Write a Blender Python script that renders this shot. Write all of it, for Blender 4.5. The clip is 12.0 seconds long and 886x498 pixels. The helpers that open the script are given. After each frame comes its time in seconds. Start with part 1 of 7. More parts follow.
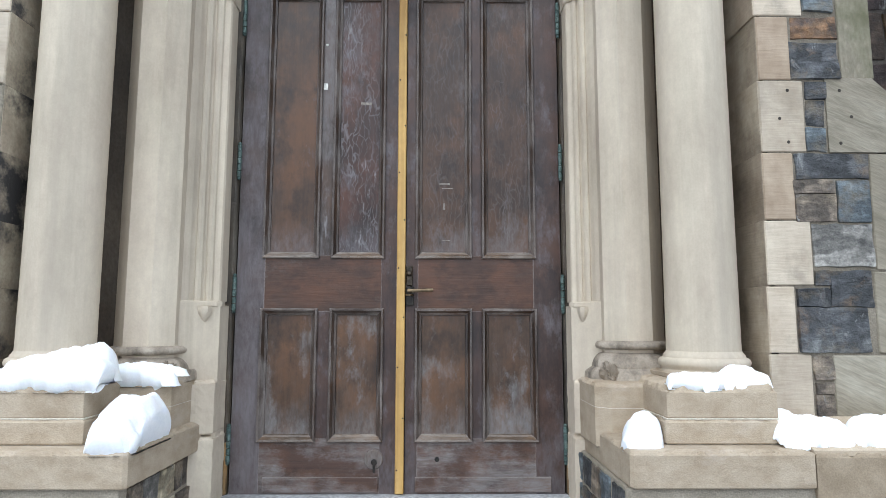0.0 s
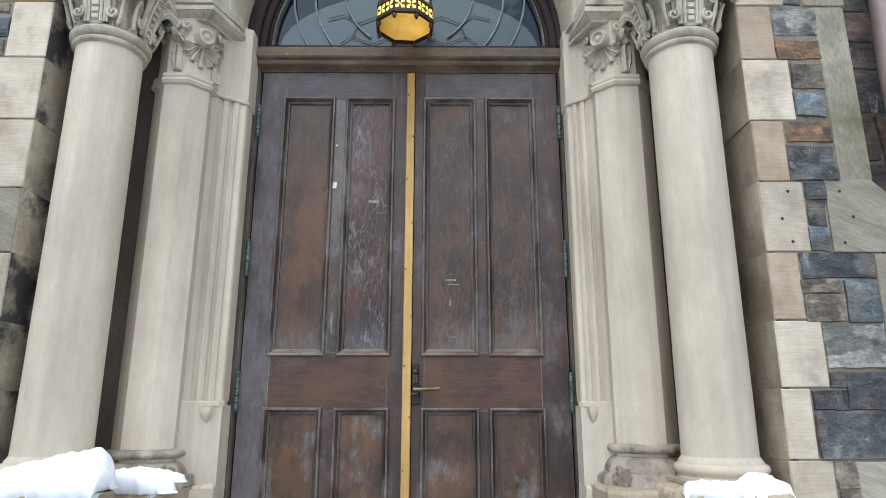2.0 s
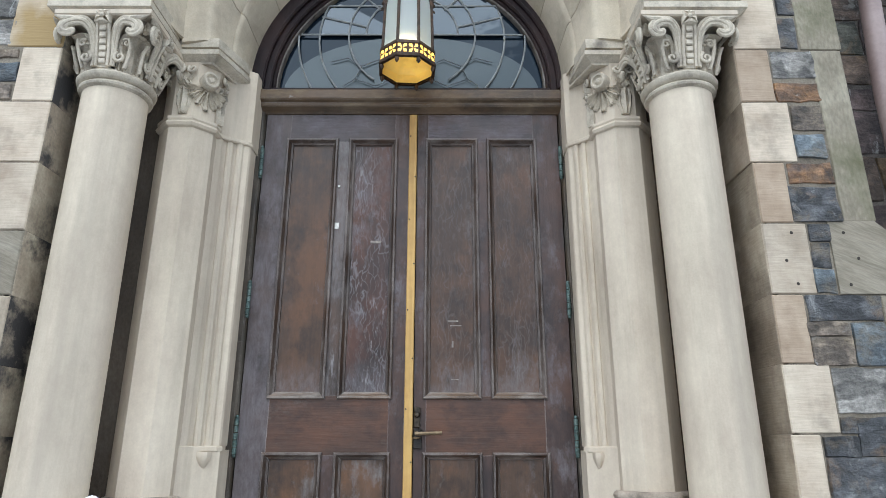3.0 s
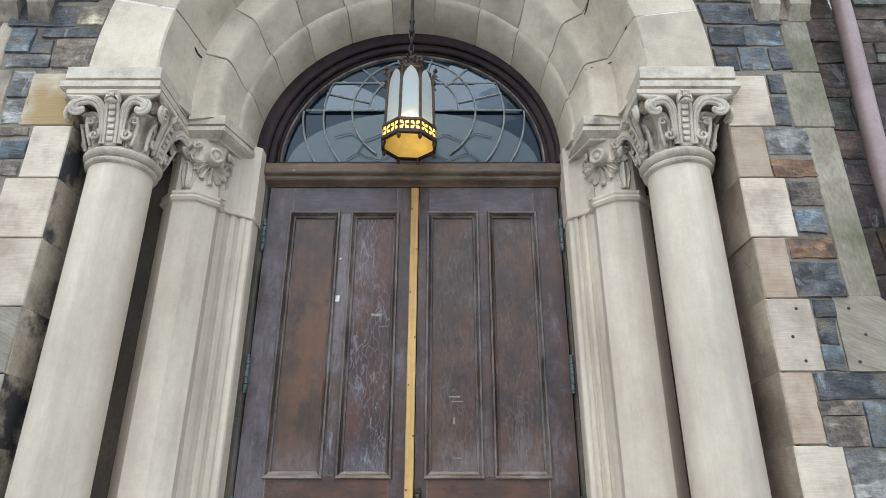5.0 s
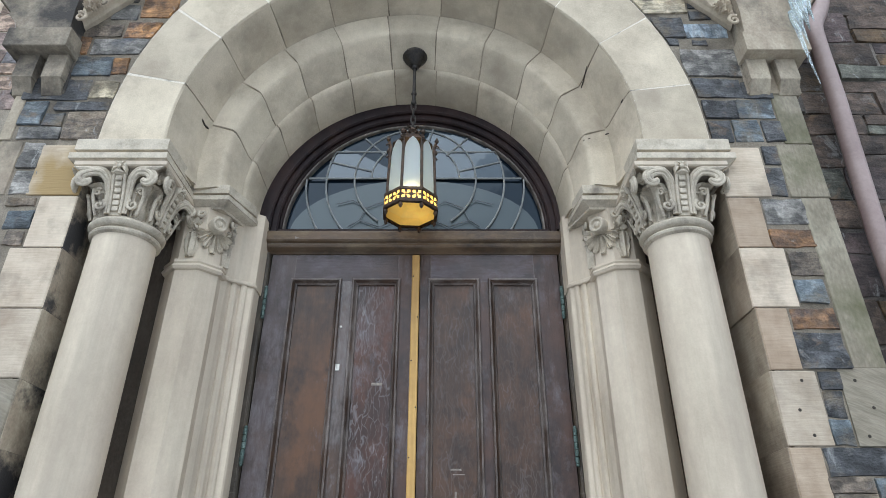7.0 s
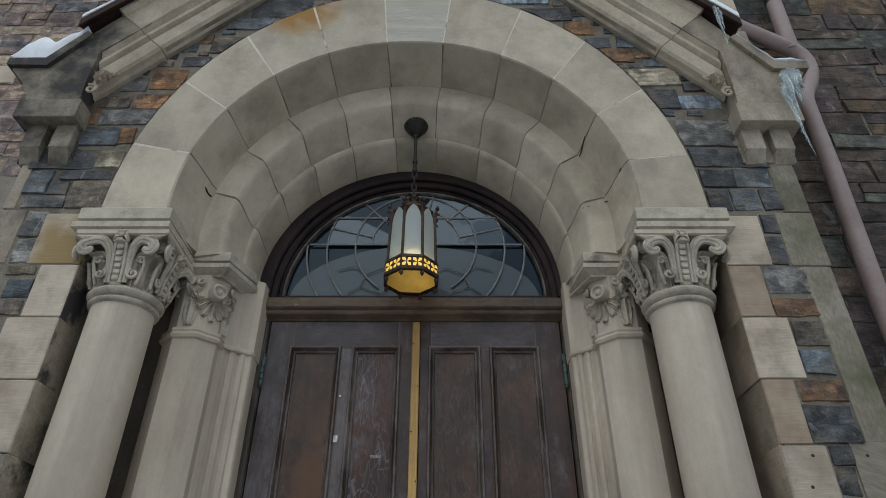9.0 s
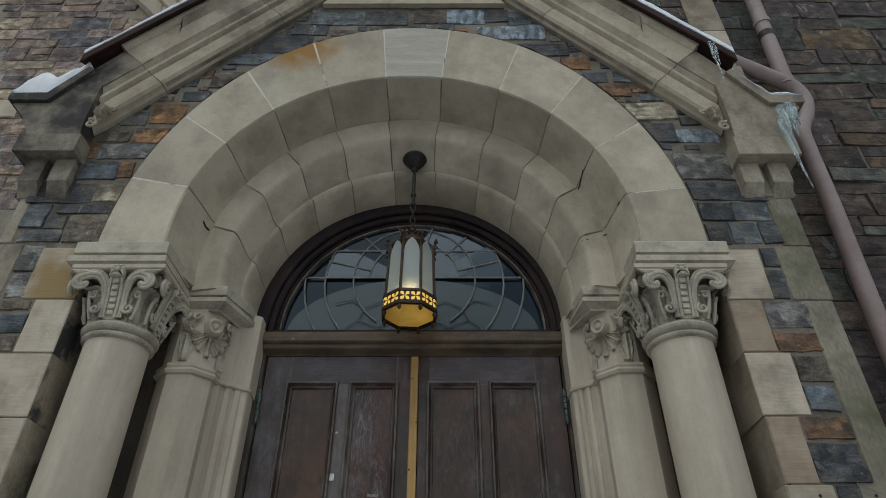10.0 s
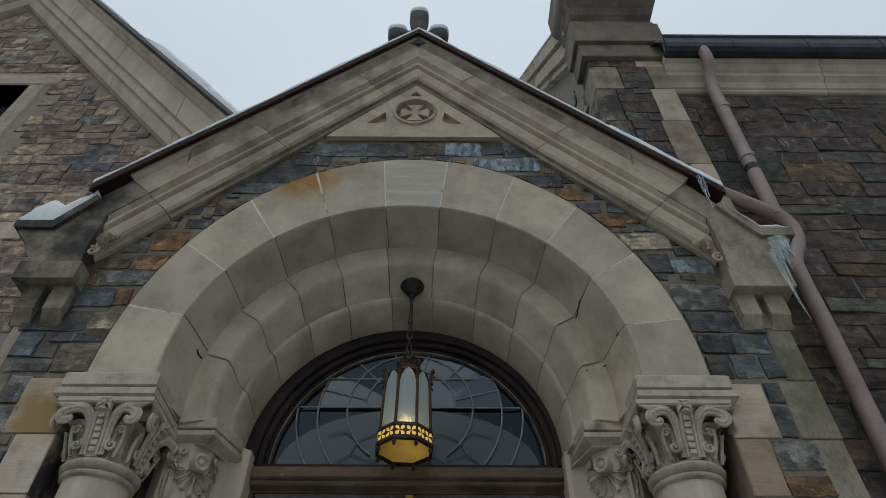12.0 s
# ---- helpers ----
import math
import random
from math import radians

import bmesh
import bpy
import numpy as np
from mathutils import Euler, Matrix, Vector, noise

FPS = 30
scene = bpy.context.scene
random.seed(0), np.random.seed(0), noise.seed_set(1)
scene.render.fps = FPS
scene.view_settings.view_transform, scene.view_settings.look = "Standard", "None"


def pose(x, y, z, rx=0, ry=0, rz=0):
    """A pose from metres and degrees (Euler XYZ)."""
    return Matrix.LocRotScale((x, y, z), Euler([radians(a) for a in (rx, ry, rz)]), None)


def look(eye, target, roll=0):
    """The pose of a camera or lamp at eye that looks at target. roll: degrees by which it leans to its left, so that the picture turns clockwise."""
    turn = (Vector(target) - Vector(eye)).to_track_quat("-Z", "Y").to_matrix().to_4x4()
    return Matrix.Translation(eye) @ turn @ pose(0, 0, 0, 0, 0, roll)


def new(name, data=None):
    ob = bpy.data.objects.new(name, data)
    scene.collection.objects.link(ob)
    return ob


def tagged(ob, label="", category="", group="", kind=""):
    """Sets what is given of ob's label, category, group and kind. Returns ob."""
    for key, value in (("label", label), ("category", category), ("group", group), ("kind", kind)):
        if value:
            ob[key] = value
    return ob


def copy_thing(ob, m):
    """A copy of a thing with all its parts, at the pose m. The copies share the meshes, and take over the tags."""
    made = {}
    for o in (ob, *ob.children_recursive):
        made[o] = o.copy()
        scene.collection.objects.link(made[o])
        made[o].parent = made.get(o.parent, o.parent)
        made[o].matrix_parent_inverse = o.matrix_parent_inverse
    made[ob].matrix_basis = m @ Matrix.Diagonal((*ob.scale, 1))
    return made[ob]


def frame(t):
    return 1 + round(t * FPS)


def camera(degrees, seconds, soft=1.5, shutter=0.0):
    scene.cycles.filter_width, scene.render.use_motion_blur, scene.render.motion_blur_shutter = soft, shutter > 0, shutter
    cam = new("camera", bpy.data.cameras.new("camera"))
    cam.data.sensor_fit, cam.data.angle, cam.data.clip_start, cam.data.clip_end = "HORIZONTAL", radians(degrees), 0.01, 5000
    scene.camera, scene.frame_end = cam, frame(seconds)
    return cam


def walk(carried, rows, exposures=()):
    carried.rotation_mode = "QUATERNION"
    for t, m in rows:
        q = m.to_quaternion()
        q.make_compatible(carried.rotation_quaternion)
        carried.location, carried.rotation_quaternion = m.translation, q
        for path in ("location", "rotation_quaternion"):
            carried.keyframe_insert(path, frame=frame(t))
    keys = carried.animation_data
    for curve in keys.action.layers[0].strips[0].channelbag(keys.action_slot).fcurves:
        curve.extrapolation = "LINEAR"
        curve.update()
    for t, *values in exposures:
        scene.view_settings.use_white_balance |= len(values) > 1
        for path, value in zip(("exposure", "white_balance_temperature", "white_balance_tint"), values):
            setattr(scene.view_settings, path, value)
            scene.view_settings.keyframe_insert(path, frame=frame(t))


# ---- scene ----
cam = camera(70.1, 12.0, soft=0.9)
PATH = [
    (0, (0.192, -3.382, 0.876), (0.217, -1.396, 1.109), 0.1),
    (0.5, (0.194, -3.384, 0.892), (0.211, -1.409, 1.208), 0.1),
    (1, (0.191, -3.386, 0.908), (0.206, -1.422, 1.285), 0.1),
    (1.5, (0.185, -3.39, 0.928), (0.197, -1.438, 1.362), 0.1),
    (2, (0.186, -3.392, 0.951), (0.194, -1.453, 1.44), 0.1),
    (2.5, (0.188, -3.389, 0.968), (0.193, -1.464, 1.51), 0.1),
    (3, (0.188, -3.385, 0.988), (0.188, -1.476, 1.582), 0.1),
    (5, (0.191, -3.393, 1.052), (0.185, -1.55, 1.829), 0.1),
    (5.5, (0.194, -3.397, 1.065), (0.19, -1.572, 1.882), 0.1),
    (6, (0.188, -3.406, 1.079), (0.184, -1.599, 1.935), 0.1),
    (6.5, (0.18, -3.412, 1.086), (0.177, -1.625, 1.983), 0.1),
    (7, (0.183, -3.423, 1.103), (0.178, -1.658, 2.044), 0.1),
    (9, (0.179, -3.441, 1.153), (0.174, -1.77, 2.252), 0.1),
    (9.5, (0.179, -3.437, 1.167), (0.173, -1.791, 2.303), 0.0),
    (10, (0.184, -3.437, 1.184), (0.181, -1.819, 2.36), -0.0),
    (10.5, (0.183, -3.452, 1.205), (0.183, -1.879, 2.439), 0.0),
    (11, (0.185, -3.473, 1.227), (0.186, -1.954, 2.528), 0.1),
    (11.5, (0.189, -3.487, 1.251), (0.192, -2.029, 2.619), 0.2),
    (12, (0.185, -3.498, 1.273), (0.189, -2.11, 2.712), 0.2),
]
walk(cam, [(t, look(eye, target, roll)) for t, eye, target, roll in PATH], exposures=[(0.0, 0.24, 6060, 9), (5.5, 0.27, 6030, 9), (7.0, 0.14, 6060, 9), (9.0, -1.00, 6200, 8), (10.0, -1.22, 6350, 6), (11.0, -1.42, 6350, 6), (12.0, -1.58, 6350, 6)])

# ---- light ----
world = bpy.data.worlds.new("overcast_sky")
scene.world = world
world.use_nodes = True
wn, wl = world.node_tree.nodes, world.node_tree.links
sky = wn.new("ShaderNodeTexSky")
sky.sky_type, sky.sun_disc = "NISHITA", False
sky.sun_elevation, sky.sun_rotation = radians(48), radians(200)
sky.dust_density, sky.air_density = 4.0, 1.0
grey = wn.new("ShaderNodeHueSaturation")
grey.inputs["Saturation"].default_value = 0.32
wl.new(sky.outputs[0], grey.inputs["Color"])
cloud = wn.new("ShaderNodeTexNoise")
cloud.inputs["Scale"].default_value, cloud.inputs["Detail"].default_value = 1.6, 5
deck = wn.new("ShaderNodeMapRange")
deck.inputs["To Min"].default_value, deck.inputs["To Max"].default_value = 14.0, 20.0
wl.new(cloud.outputs["Fac"], deck.inputs["Value"])
white = wn.new("ShaderNodeVectorMath")
white.operation = "SCALE"
white.inputs[0].default_value = (0.895, 0.985, 1.095)
aim = wn.new("ShaderNodeTexCoord")
part_z = wn.new("ShaderNodeSeparateXYZ")
wl.new(aim.outputs["Generated"], part_z.inputs[0])
dome = wn.new("ShaderNodeMapRange")     # an overcast dome is brighter overhead than at the horizon
dome.inputs["To Min"].default_value, dome.inputs["To Max"].default_value = 0.36, 1.0
wl.new(part_z.outputs["Z"], dome.inputs["Value"])
both = wn.new("ShaderNodeMath")
both.operation = "MULTIPLY"
wl.new(deck.outputs[0], both.inputs[0])
wl.new(dome.outputs[0], both.inputs[1])
wl.new(both.outputs[0], white.inputs["Scale"])
over = wn.new("ShaderNodeMix")
over.data_type = "RGBA"
over.inputs["Factor"].default_value = 0.9
wl.new(grey.outputs[0], over.inputs[6])
wl.new(white.outputs[0], over.inputs[7])
wl.new(over.outputs[2], wn["Background"].inputs[0])
wn["Background"].inputs[1].default_value = 0.15
sun = new("sun", bpy.data.lights.new("sun", "SUN"))
sun.data.energy, sun.data.angle, sun.data.color = 0.7, radians(50), (1.0, 0.97, 0.93)
sun.matrix_world = look((-3, -8, 11), (0, 0, 1))


# ---- materials ----
def material(name, colors, rough=0.85, scale=6.0, grain=60.0, bump=0.3, stretch=(1, 1, 1), tint=0.0, metal=0.0, stain=None, stain_scale=1.3, stain_low=0.55, stain_high=0.75, fine=0.35, comb=(1, 1, 1), rocky=0.0, slant=0.0, streak=0.0):
    """Procedural surface: a ramp over coarse noise, fine grain on top, stains of a third colour, relief."""
    m = bpy.data.materials.new(name)
    m.use_nodes = True
    n, l = m.node_tree.nodes, m.node_tree.links
    bsdf = n["Principled BSDF"]
    co = n.new("ShaderNodeTexCoord")
    mp = n.new("ShaderNodeMapping")
    mp.inputs["Scale"].default_value = stretch
    lean = n.new("ShaderNodeMapping")
    lean.inputs["Rotation"].default_value = (0, radians(slant), 0)
    l.new(co.outputs["Object"], lean.inputs[0])
    l.new(lean.outputs[0], mp.inputs[0])
    info = n.new("ShaderNodeObjectInfo")
    shift = n.new("ShaderNodeVectorMath")
    shift.operation = "MULTIPLY_ADD"
    same = n.new("ShaderNodeCombineXYZ")
    for i in range(3):
        l.new(info.outputs["Random"], same.inputs[i])
    shift.inputs[1].default_value = (37.0 * (tint > 0), 17.0 * (tint > 0), 29.0 * (tint > 0))
    l.new(same.outputs[0], shift.inputs[0])
    l.new(mp.outputs[0], shift.inputs[2])
    big = n.new("ShaderNodeTexNoise")
    big.inputs["Scale"].default_value, big.inputs["Detail"].default_value, big.inputs["Roughness"].default_value = scale, 7, 0.62
    l.new(shift.outputs[0], big.inputs["Vector"])
    ramp = n.new("ShaderNodeValToRGB")
    el = ramp.color_ramp.elements
    for i, c in enumerate(colors):
        p = 0.3 + 0.4 * i / max(1, len(colors) - 1)
        e = el[i] if i < 2 else el.new(p)
        e.position, e.color = p, (*c, 1)
    l.new(big.outputs["Fac"], ramp.inputs[0])
    small = n.new("ShaderNodeTexNoise")
    small.inputs["Scale"].default_value, small.inputs["Detail"].default_value = grain, 5
    cm = n.new("ShaderNodeMapping")
    cm.inputs["Scale"].default_value = comb
    l.new(shift.outputs[0], cm.inputs[0])
    l.new(cm.outputs[0], small.inputs["Vector"])
    mod = n.new("ShaderNodeMapRange")
    mod.inputs["From Min"].default_value, mod.inputs["From Max"].default_value = 0.3, 0.7
    mod.inputs["To Min"].default_value, mod.inputs["To Max"].default_value = 1 - fine, 1 + fine
    l.new(small.outputs["Fac"], mod.inputs["Value"])
    mul = n.new("ShaderNodeVectorMath")
    mul.operation = "SCALE"
    l.new(ramp.outputs[0], mul.inputs[0])
    l.new(mod.outputs[0], mul.inputs["Scale"])
    out = mul.outputs[0]
    if rocky:
        # cleft faces: patches of their own shade, split along crooked lines
        bent = n.new("ShaderNodeVectorMath")
        bent.operation = "MULTIPLY_ADD"
        l.new(big.outputs["Color"], bent.inputs[0])
        bent.inputs[1].default_value = (0.09, 0.09, 0.09)
        l.new(shift.outputs[0], bent.inputs[2])
        cleft = n.new("ShaderNodeTexVoronoi")
        cleft.feature = "SMOOTH_F1"
        cleft.inputs["Smoothness"].default_value = 0.5
        cleft.inputs["Scale"].default_value = 17.0
        l.new(bent.outputs[0], cleft.inputs["Vector"])
        shade = n.new("ShaderNodeMapRange")
        shade.inputs["To Min"].default_value, shade.inputs["To Max"].default_value = 1 - rocky, 1 + rocky
        sx = n.new("ShaderNodeSeparateXYZ")
        l.new(cleft.outputs["Color"], sx.inputs[0])
        l.new(sx.outputs[0], shade.inputs["Value"])
        mul2 = n.new("ShaderNodeVectorMath")
        mul2.operation = "SCALE"
        l.new(out, mul2.inputs[0])
        l.new(shade.outputs[0], mul2.inputs["Scale"])
        out = mul2.outputs[0]
        # bedding planes, then pale, rusty and sooty patches of their own outline
        bed_map = n.new("ShaderNodeMapping")
        bed_map.inputs["Scale"].default_value = (1, 1, 4.5)
        l.new(bent.outputs[0], bed_map.inputs[0])
        strata = n.new("ShaderNodeTexNoise")
        strata.inputs["Scale"].default_value, strata.inputs["Detail"].default_value, strata.inputs["Roughness"].default_value = 9.0, 8, 0.66
        l.new(bed_map.outputs[0], strata.inputs["Vector"])
        layer = n.new("ShaderNodeMapRange")
        layer.inputs["From Min"].default_value, layer.inputs["From Max"].default_value = 0.32, 0.68
        layer.inputs["To Min"].default_value, layer.inputs["To Max"].default_value = 1 - 0.75 * rocky, 1 + 0.75 * rocky
        l.new(strata.outputs["Fac"], layer.inputs["Value"])
        mul3 = n.new("ShaderNodeVectorMath")
        mul3.operation = "SCALE"
        l.new(out, mul3.inputs[0])
        l.new(layer.outputs[0], mul3.inputs["Scale"])
        out = mul3.outputs[0]
        for spread, tall, lo, hi, much, col_ in ((6.0, 1.0, 0.60, 0.68, 0.5, (0.27, 0.262, 0.245)), (3.5, 1.0, 0.58, 0.68, 0.6, (0.19, 0.12, 0.065)), (8.0, 0.3, 0.62, 0.67, 0.5, (0.42, 0.42, 0.40)), (5.0, 1.6, 0.60, 0.66, 0.7, (0.028, 0.026, 0.026))):
            pm = n.new("ShaderNodeMapping")
            pm.inputs["Scale"].default_value = (1, 1, tall)
            pm.inputs["Location"].default_value = (spread, 3.1 * spread, tall)
            l.new(bent.outputs[0], pm.inputs[0])
            vn = n.new("ShaderNodeTexNoise")
            vn.inputs["Scale"].default_value, vn.inputs["Detail"].default_value, vn.inputs["Roughness"].default_value, vn.inputs["Distortion"].default_value = spread, 9, 0.68, 0.8
            l.new(pm.outputs[0], vn.inputs["Vector"])
            vr = n.new("ShaderNodeMapRange")
            vr.inputs["From Min"].default_value, vr.inputs["From Max"].default_value, vr.inputs["To Max"].default_value = lo, hi, much
            l.new(vn.outputs["Fac"], vr.inputs["Value"])
            vm = n.new("ShaderNodeMix")
            vm.data_type = "RGBA"
            l.new(vr.outputs[0], vm.inputs["Factor"])
            l.new(out, vm.inputs[6])
            vm.inputs[7].default_value = (*col_, 1)
            out = vm.outputs[2]
    if streak:
        # rain streaks down the face and cloudy patches across it
        for spread, tall, amount in ((13.0, 0.045, 0.45 * streak), (4.5, 0.55, streak), (26.0, 0.8, 0.45 * streak)):
            km = n.new("ShaderNodeMapping")
            km.inputs["Scale"].default_value = (1, 1, tall)
            l.new(shift.outputs[0] if stretch == (1, 1, 1) else co.outputs["Object"], km.inputs[0])
            kn_ = n.new("ShaderNodeTexNoise")
            kn_.inputs["Scale"].default_value, kn_.inputs["Detail"].default_value, kn_.inputs["Roughness"].default_value = spread, 7, 0.66
            l.new(km.outputs[0], kn_.inputs["Vector"])
            kr = n.new("ShaderNodeMapRange")
            kr.inputs["From Min"].default_value, kr.inputs["From Max"].default_value = 0.33, 0.67
            kr.inputs["To Min"].default_value, kr.inputs["To Max"].default_value = 1 - amount, 1 + 0.6 * amount
            l.new(kn_.outputs["Fac"], kr.inputs["Value"])
            tone = n.new("ShaderNodeMix")
            tone.data_type = "RGBA"
            tone.blend_type = "MULTIPLY"
            tone.inputs["Factor"].default_value = 1.0
            l.new(out, tone.inputs[6])
            warm = n.new("ShaderNodeCombineColor")
            soft_ = n.new("ShaderNodeMath")
            soft_.operation = "MULTIPLY_ADD"
            l.new(kr.outputs[0], soft_.inputs[0])
            soft_.inputs[1].default_value, soft_.inputs[2].default_value = 0.85, 0.15
            l.new(soft_.outputs[0], warm.inputs[0])
            l.new(kr.outputs[0], warm.inputs[1])
            l.new(kr.outputs[0], warm.inputs[2])
            l.new(warm.outputs[0], tone.inputs[7])
            out = tone.outputs[2]
    if tint:
        hs = n.new("ShaderNodeHueSaturation")
        val = n.new("ShaderNodeMapRange")
        val.inputs["To Min"].default_value, val.inputs["To Max"].default_value = 1 - tint, 1 + tint
        l.new(info.outputs["Random"], val.inputs["Value"])
        l.new(val.outputs[0], hs.inputs["Value"])
        l.new(out, hs.inputs["Color"])
        out = hs.outputs[0]
    if stain:
        sn = n.new("ShaderNodeTexNoise")
        sn.inputs["Scale"].default_value, sn.inputs["Detail"].default_value, sn.inputs["Roughness"].default_value = stain_scale, 8, 0.65
        sm = n.new("ShaderNodeMapping")
        sm.inputs["Scale"].default_value = stretch
        l.new(shift.outputs[0], sm.inputs[0])
        l.new(sm.outputs[0], sn.inputs["Vector"])
        sr = n.new("ShaderNodeMapRange")
        sr.inputs["From Min"].default_value, sr.inputs["From Max"].default_value = stain_low, stain_high
        l.new(sn.outputs["Fac"], sr.inputs["Value"])
        mx = n.new("ShaderNodeMix")
        mx.data_type = "RGBA"
        l.new(sr.outputs[0], mx.inputs["Factor"])
        l.new(out, mx.inputs[6])
        mx.inputs[7].default_value = (*stain, 1)
        out = mx.outputs[2]
    l.new(out, bsdf.inputs["Base Color"])
    bsdf.inputs["Roughness"].default_value, bsdf.inputs["Metallic"].default_value = rough, metal
    if bump:
        add = n.new("ShaderNodeMath")
        add.operation = "MULTIPLY_ADD"
        l.new(big.outputs["Fac"], add.inputs[0])
        add.inputs[1].default_value = 2.0
        l.new(small.outputs["Fac"], add.inputs[2])
        height = add.outputs[0]
        if rocky:
            more = n.new("ShaderNodeMath")
            more.operation = "MULTIPLY_ADD"
            l.new(sx.outputs[1], more.inputs[0])
            more.inputs[1].default_value = 0.6
            l.new(height, more.inputs[2])
            ledge_ = n.new("ShaderNodeMath")
            ledge_.operation = "MULTIPLY_ADD"
            l.new(strata.outputs["Fac"], ledge_.inputs[0])
            ledge_.inputs[1].default_value = 2.4
            l.new(more.outputs[0], ledge_.inputs[2])
            height = ledge_.outputs[0]
        bp = n.new("ShaderNodeBump")
        bp.inputs["Strength"].default_value, bp.inputs["Distance"].default_value = bump, 0.01
        l.new(height, bp.inputs["Height"])
        l.new(bp.outputs[0], bsdf.inputs["Normal"])
    return m


LIME = material("limestone", [(0.450, 0.383, 0.290), (0.575, 0.492, 0.377), (0.642, 0.554, 0.432)], scale=3.4, grain=120, bump=0.07, stretch=(1, 1, 0.22), fine=0.03, comb=(1, 1, 4.5), stain=(0.315, 0.270, 0.213), stain_scale=2.2, stain_low=0.52, stain_high=0.78, streak=0.13)
CARVED = material("weathered_carved_limestone", [(0.361, 0.315, 0.241), (0.499, 0.440, 0.344), (0.595, 0.530, 0.420)], scale=11, grain=120, bump=0.15, fine=0.10, stain=(0.168, 0.145, 0.118), stain_scale=7, stain_low=0.52, stain_high=0.72)
ARCHSTONE = material("arch_limestone", [(0.395, 0.334, 0.245), (0.525, 0.453, 0.337), (0.612, 0.530, 0.398)], scale=3.2, grain=130, bump=0.2, tint=0.12, fine=0.06, stain=(0.300, 0.252, 0.188), stain_scale=3.0, stain_low=0.50, stain_high=0.78, streak=0.075)
SAND = material("tooled_sandstone", [(0.399, 0.321, 0.232), (0.505, 0.423, 0.321), (0.586, 0.503, 0.387)], scale=5.0, grain=70, bump=0.24, tint=0.14, fine=0.06, comb=(0.16, 0.16, 1.6), stain=(0.225, 0.190, 0.145), stain_scale=4.0, stain_low=0.51, stain_high=0.76, streak=0.1)
BASEQUOIN = material("pinkish_tooled_sandstone", [(0.270, 0.197, 0.131), (0.367, 0.282, 0.198), (0.442, 0.353, 0.256)], scale=5.0, grain=70, bump=0.24, tint=0.10, fine=0.06, comb=(0.16, 0.16, 1.6), stain=(0.210, 0.150, 0.095), stain_scale=3.0, stain_low=0.50, stain_high=0.8, streak=0.12)
MOSSY = material("mossy_sandstone", [(0.172, 0.150, 0.106), (0.241, 0.213, 0.154), (0.309, 0.277, 0.206)], scale=5.0, grain=60, bump=0.35, tint=0.12, fine=0.18, comb=(1.2, 1, 0.5), stain=(0.100, 0.098, 0.046), stain_scale=2.6, stain_low=0.50, stain_high=0.72, streak=0.16)
STREAKED = material("streaked_tooled_sandstone", [(0.172, 0.145, 0.102), (0.253, 0.220, 0.163), (0.334, 0.300, 0.232)], scale=5.0, grain=60, bump=0.3, stretch=(0.4, 1, 1.3), tint=0.12, fine=0.15, comb=(0.7, 0.7, 1.2), stain=(0.095, 0.085, 0.058), stain_scale=5.0, stain_low=0.54, stain_high=0.70, slant=-24.0)
BASE = material("worn_brown_sandstone", [(0.319, 0.245, 0.165), (0.399, 0.320, 0.228), (0.457, 0.375, 0.277)], scale=9.0, grain=190, bump=0.26, stretch=(0.8, 0.8, 1.3), tint=0.08, fine=0.10, stain=(0.483, 0.410, 0.331), stain_scale=6, stain_low=0.55, stain_high=0.75)
COPING = material("coping_stone", [(0.351, 0.286, 0.206), (0.491, 0.413, 0.304), (0.585, 0.501, 0.378)], scale=3.5, grain=80, bump=0.25, tint=0.08, fine=0.08, stain=(0.105, 0.088, 0.068), stain_scale=1.6, stain_low=0.52, stain_high=0.72, streak=0.14)
KNEELER = material("soot_stained_stone", [(0.255, 0.210, 0.152), (0.361, 0.305, 0.223), (0.446, 0.385, 0.290)], scale=4, grain=80, bump=0.3, stretch=(1, 1, 0.8), tint=0.08, fine=0.12, stain=(0.058, 0.050, 0.041), stain_scale=1.7, stain_low=0.49, stain_high=0.66, streak=0.2)
DARKKNEEL = material("soot_blackened_stone", [(0.195, 0.162, 0.118), (0.290, 0.246, 0.180), (0.370, 0.322, 0.243)], scale=4, grain=80, bump=0.3, tint=0.08, fine=0.12, stain=(0.040, 0.035, 0.030), stain_scale=2.1, stain_low=0.42, stain_high=0.58, streak=0.2)
SOOTY = material("black_weathered_stone", [(0.035, 0.033, 0.031), (0.075, 0.070, 0.064), (0.13, 0.12, 0.108)], scale=7, grain=80, bump=0.4, fine=0.2, stain=(0.05, 0.06, 0.04), stain_scale=4)
MORTAR = material("lime_mortar", [(0.237, 0.204, 0.154), (0.332, 0.290, 0.225)], scale=8, grain=140, bump=0.5, fine=0.2)
LEDGESTONE = material("brown_ledge_stone", [(0.205, 0.155, 0.100), (0.285, 0.222, 0.150), (0.355, 0.285, 0.203)], scale=6, grain=150, bump=0.25, tint=0.08, fine=0.10, stain=(0.135, 0.103, 0.070), stain_scale=3, stain_low=0.50, stain_high=0.72)
WORNBASE = material("weathered_brown_base_stone", [(0.275, 0.224, 0.168), (0.375, 0.315, 0.247), (0.450, 0.385, 0.307)], scale=8, grain=120, bump=0.25, fine=0.10, stain=(0.10, 0.082, 0.062), stain_scale=6, stain_low=0.50, stain_high=0.70)
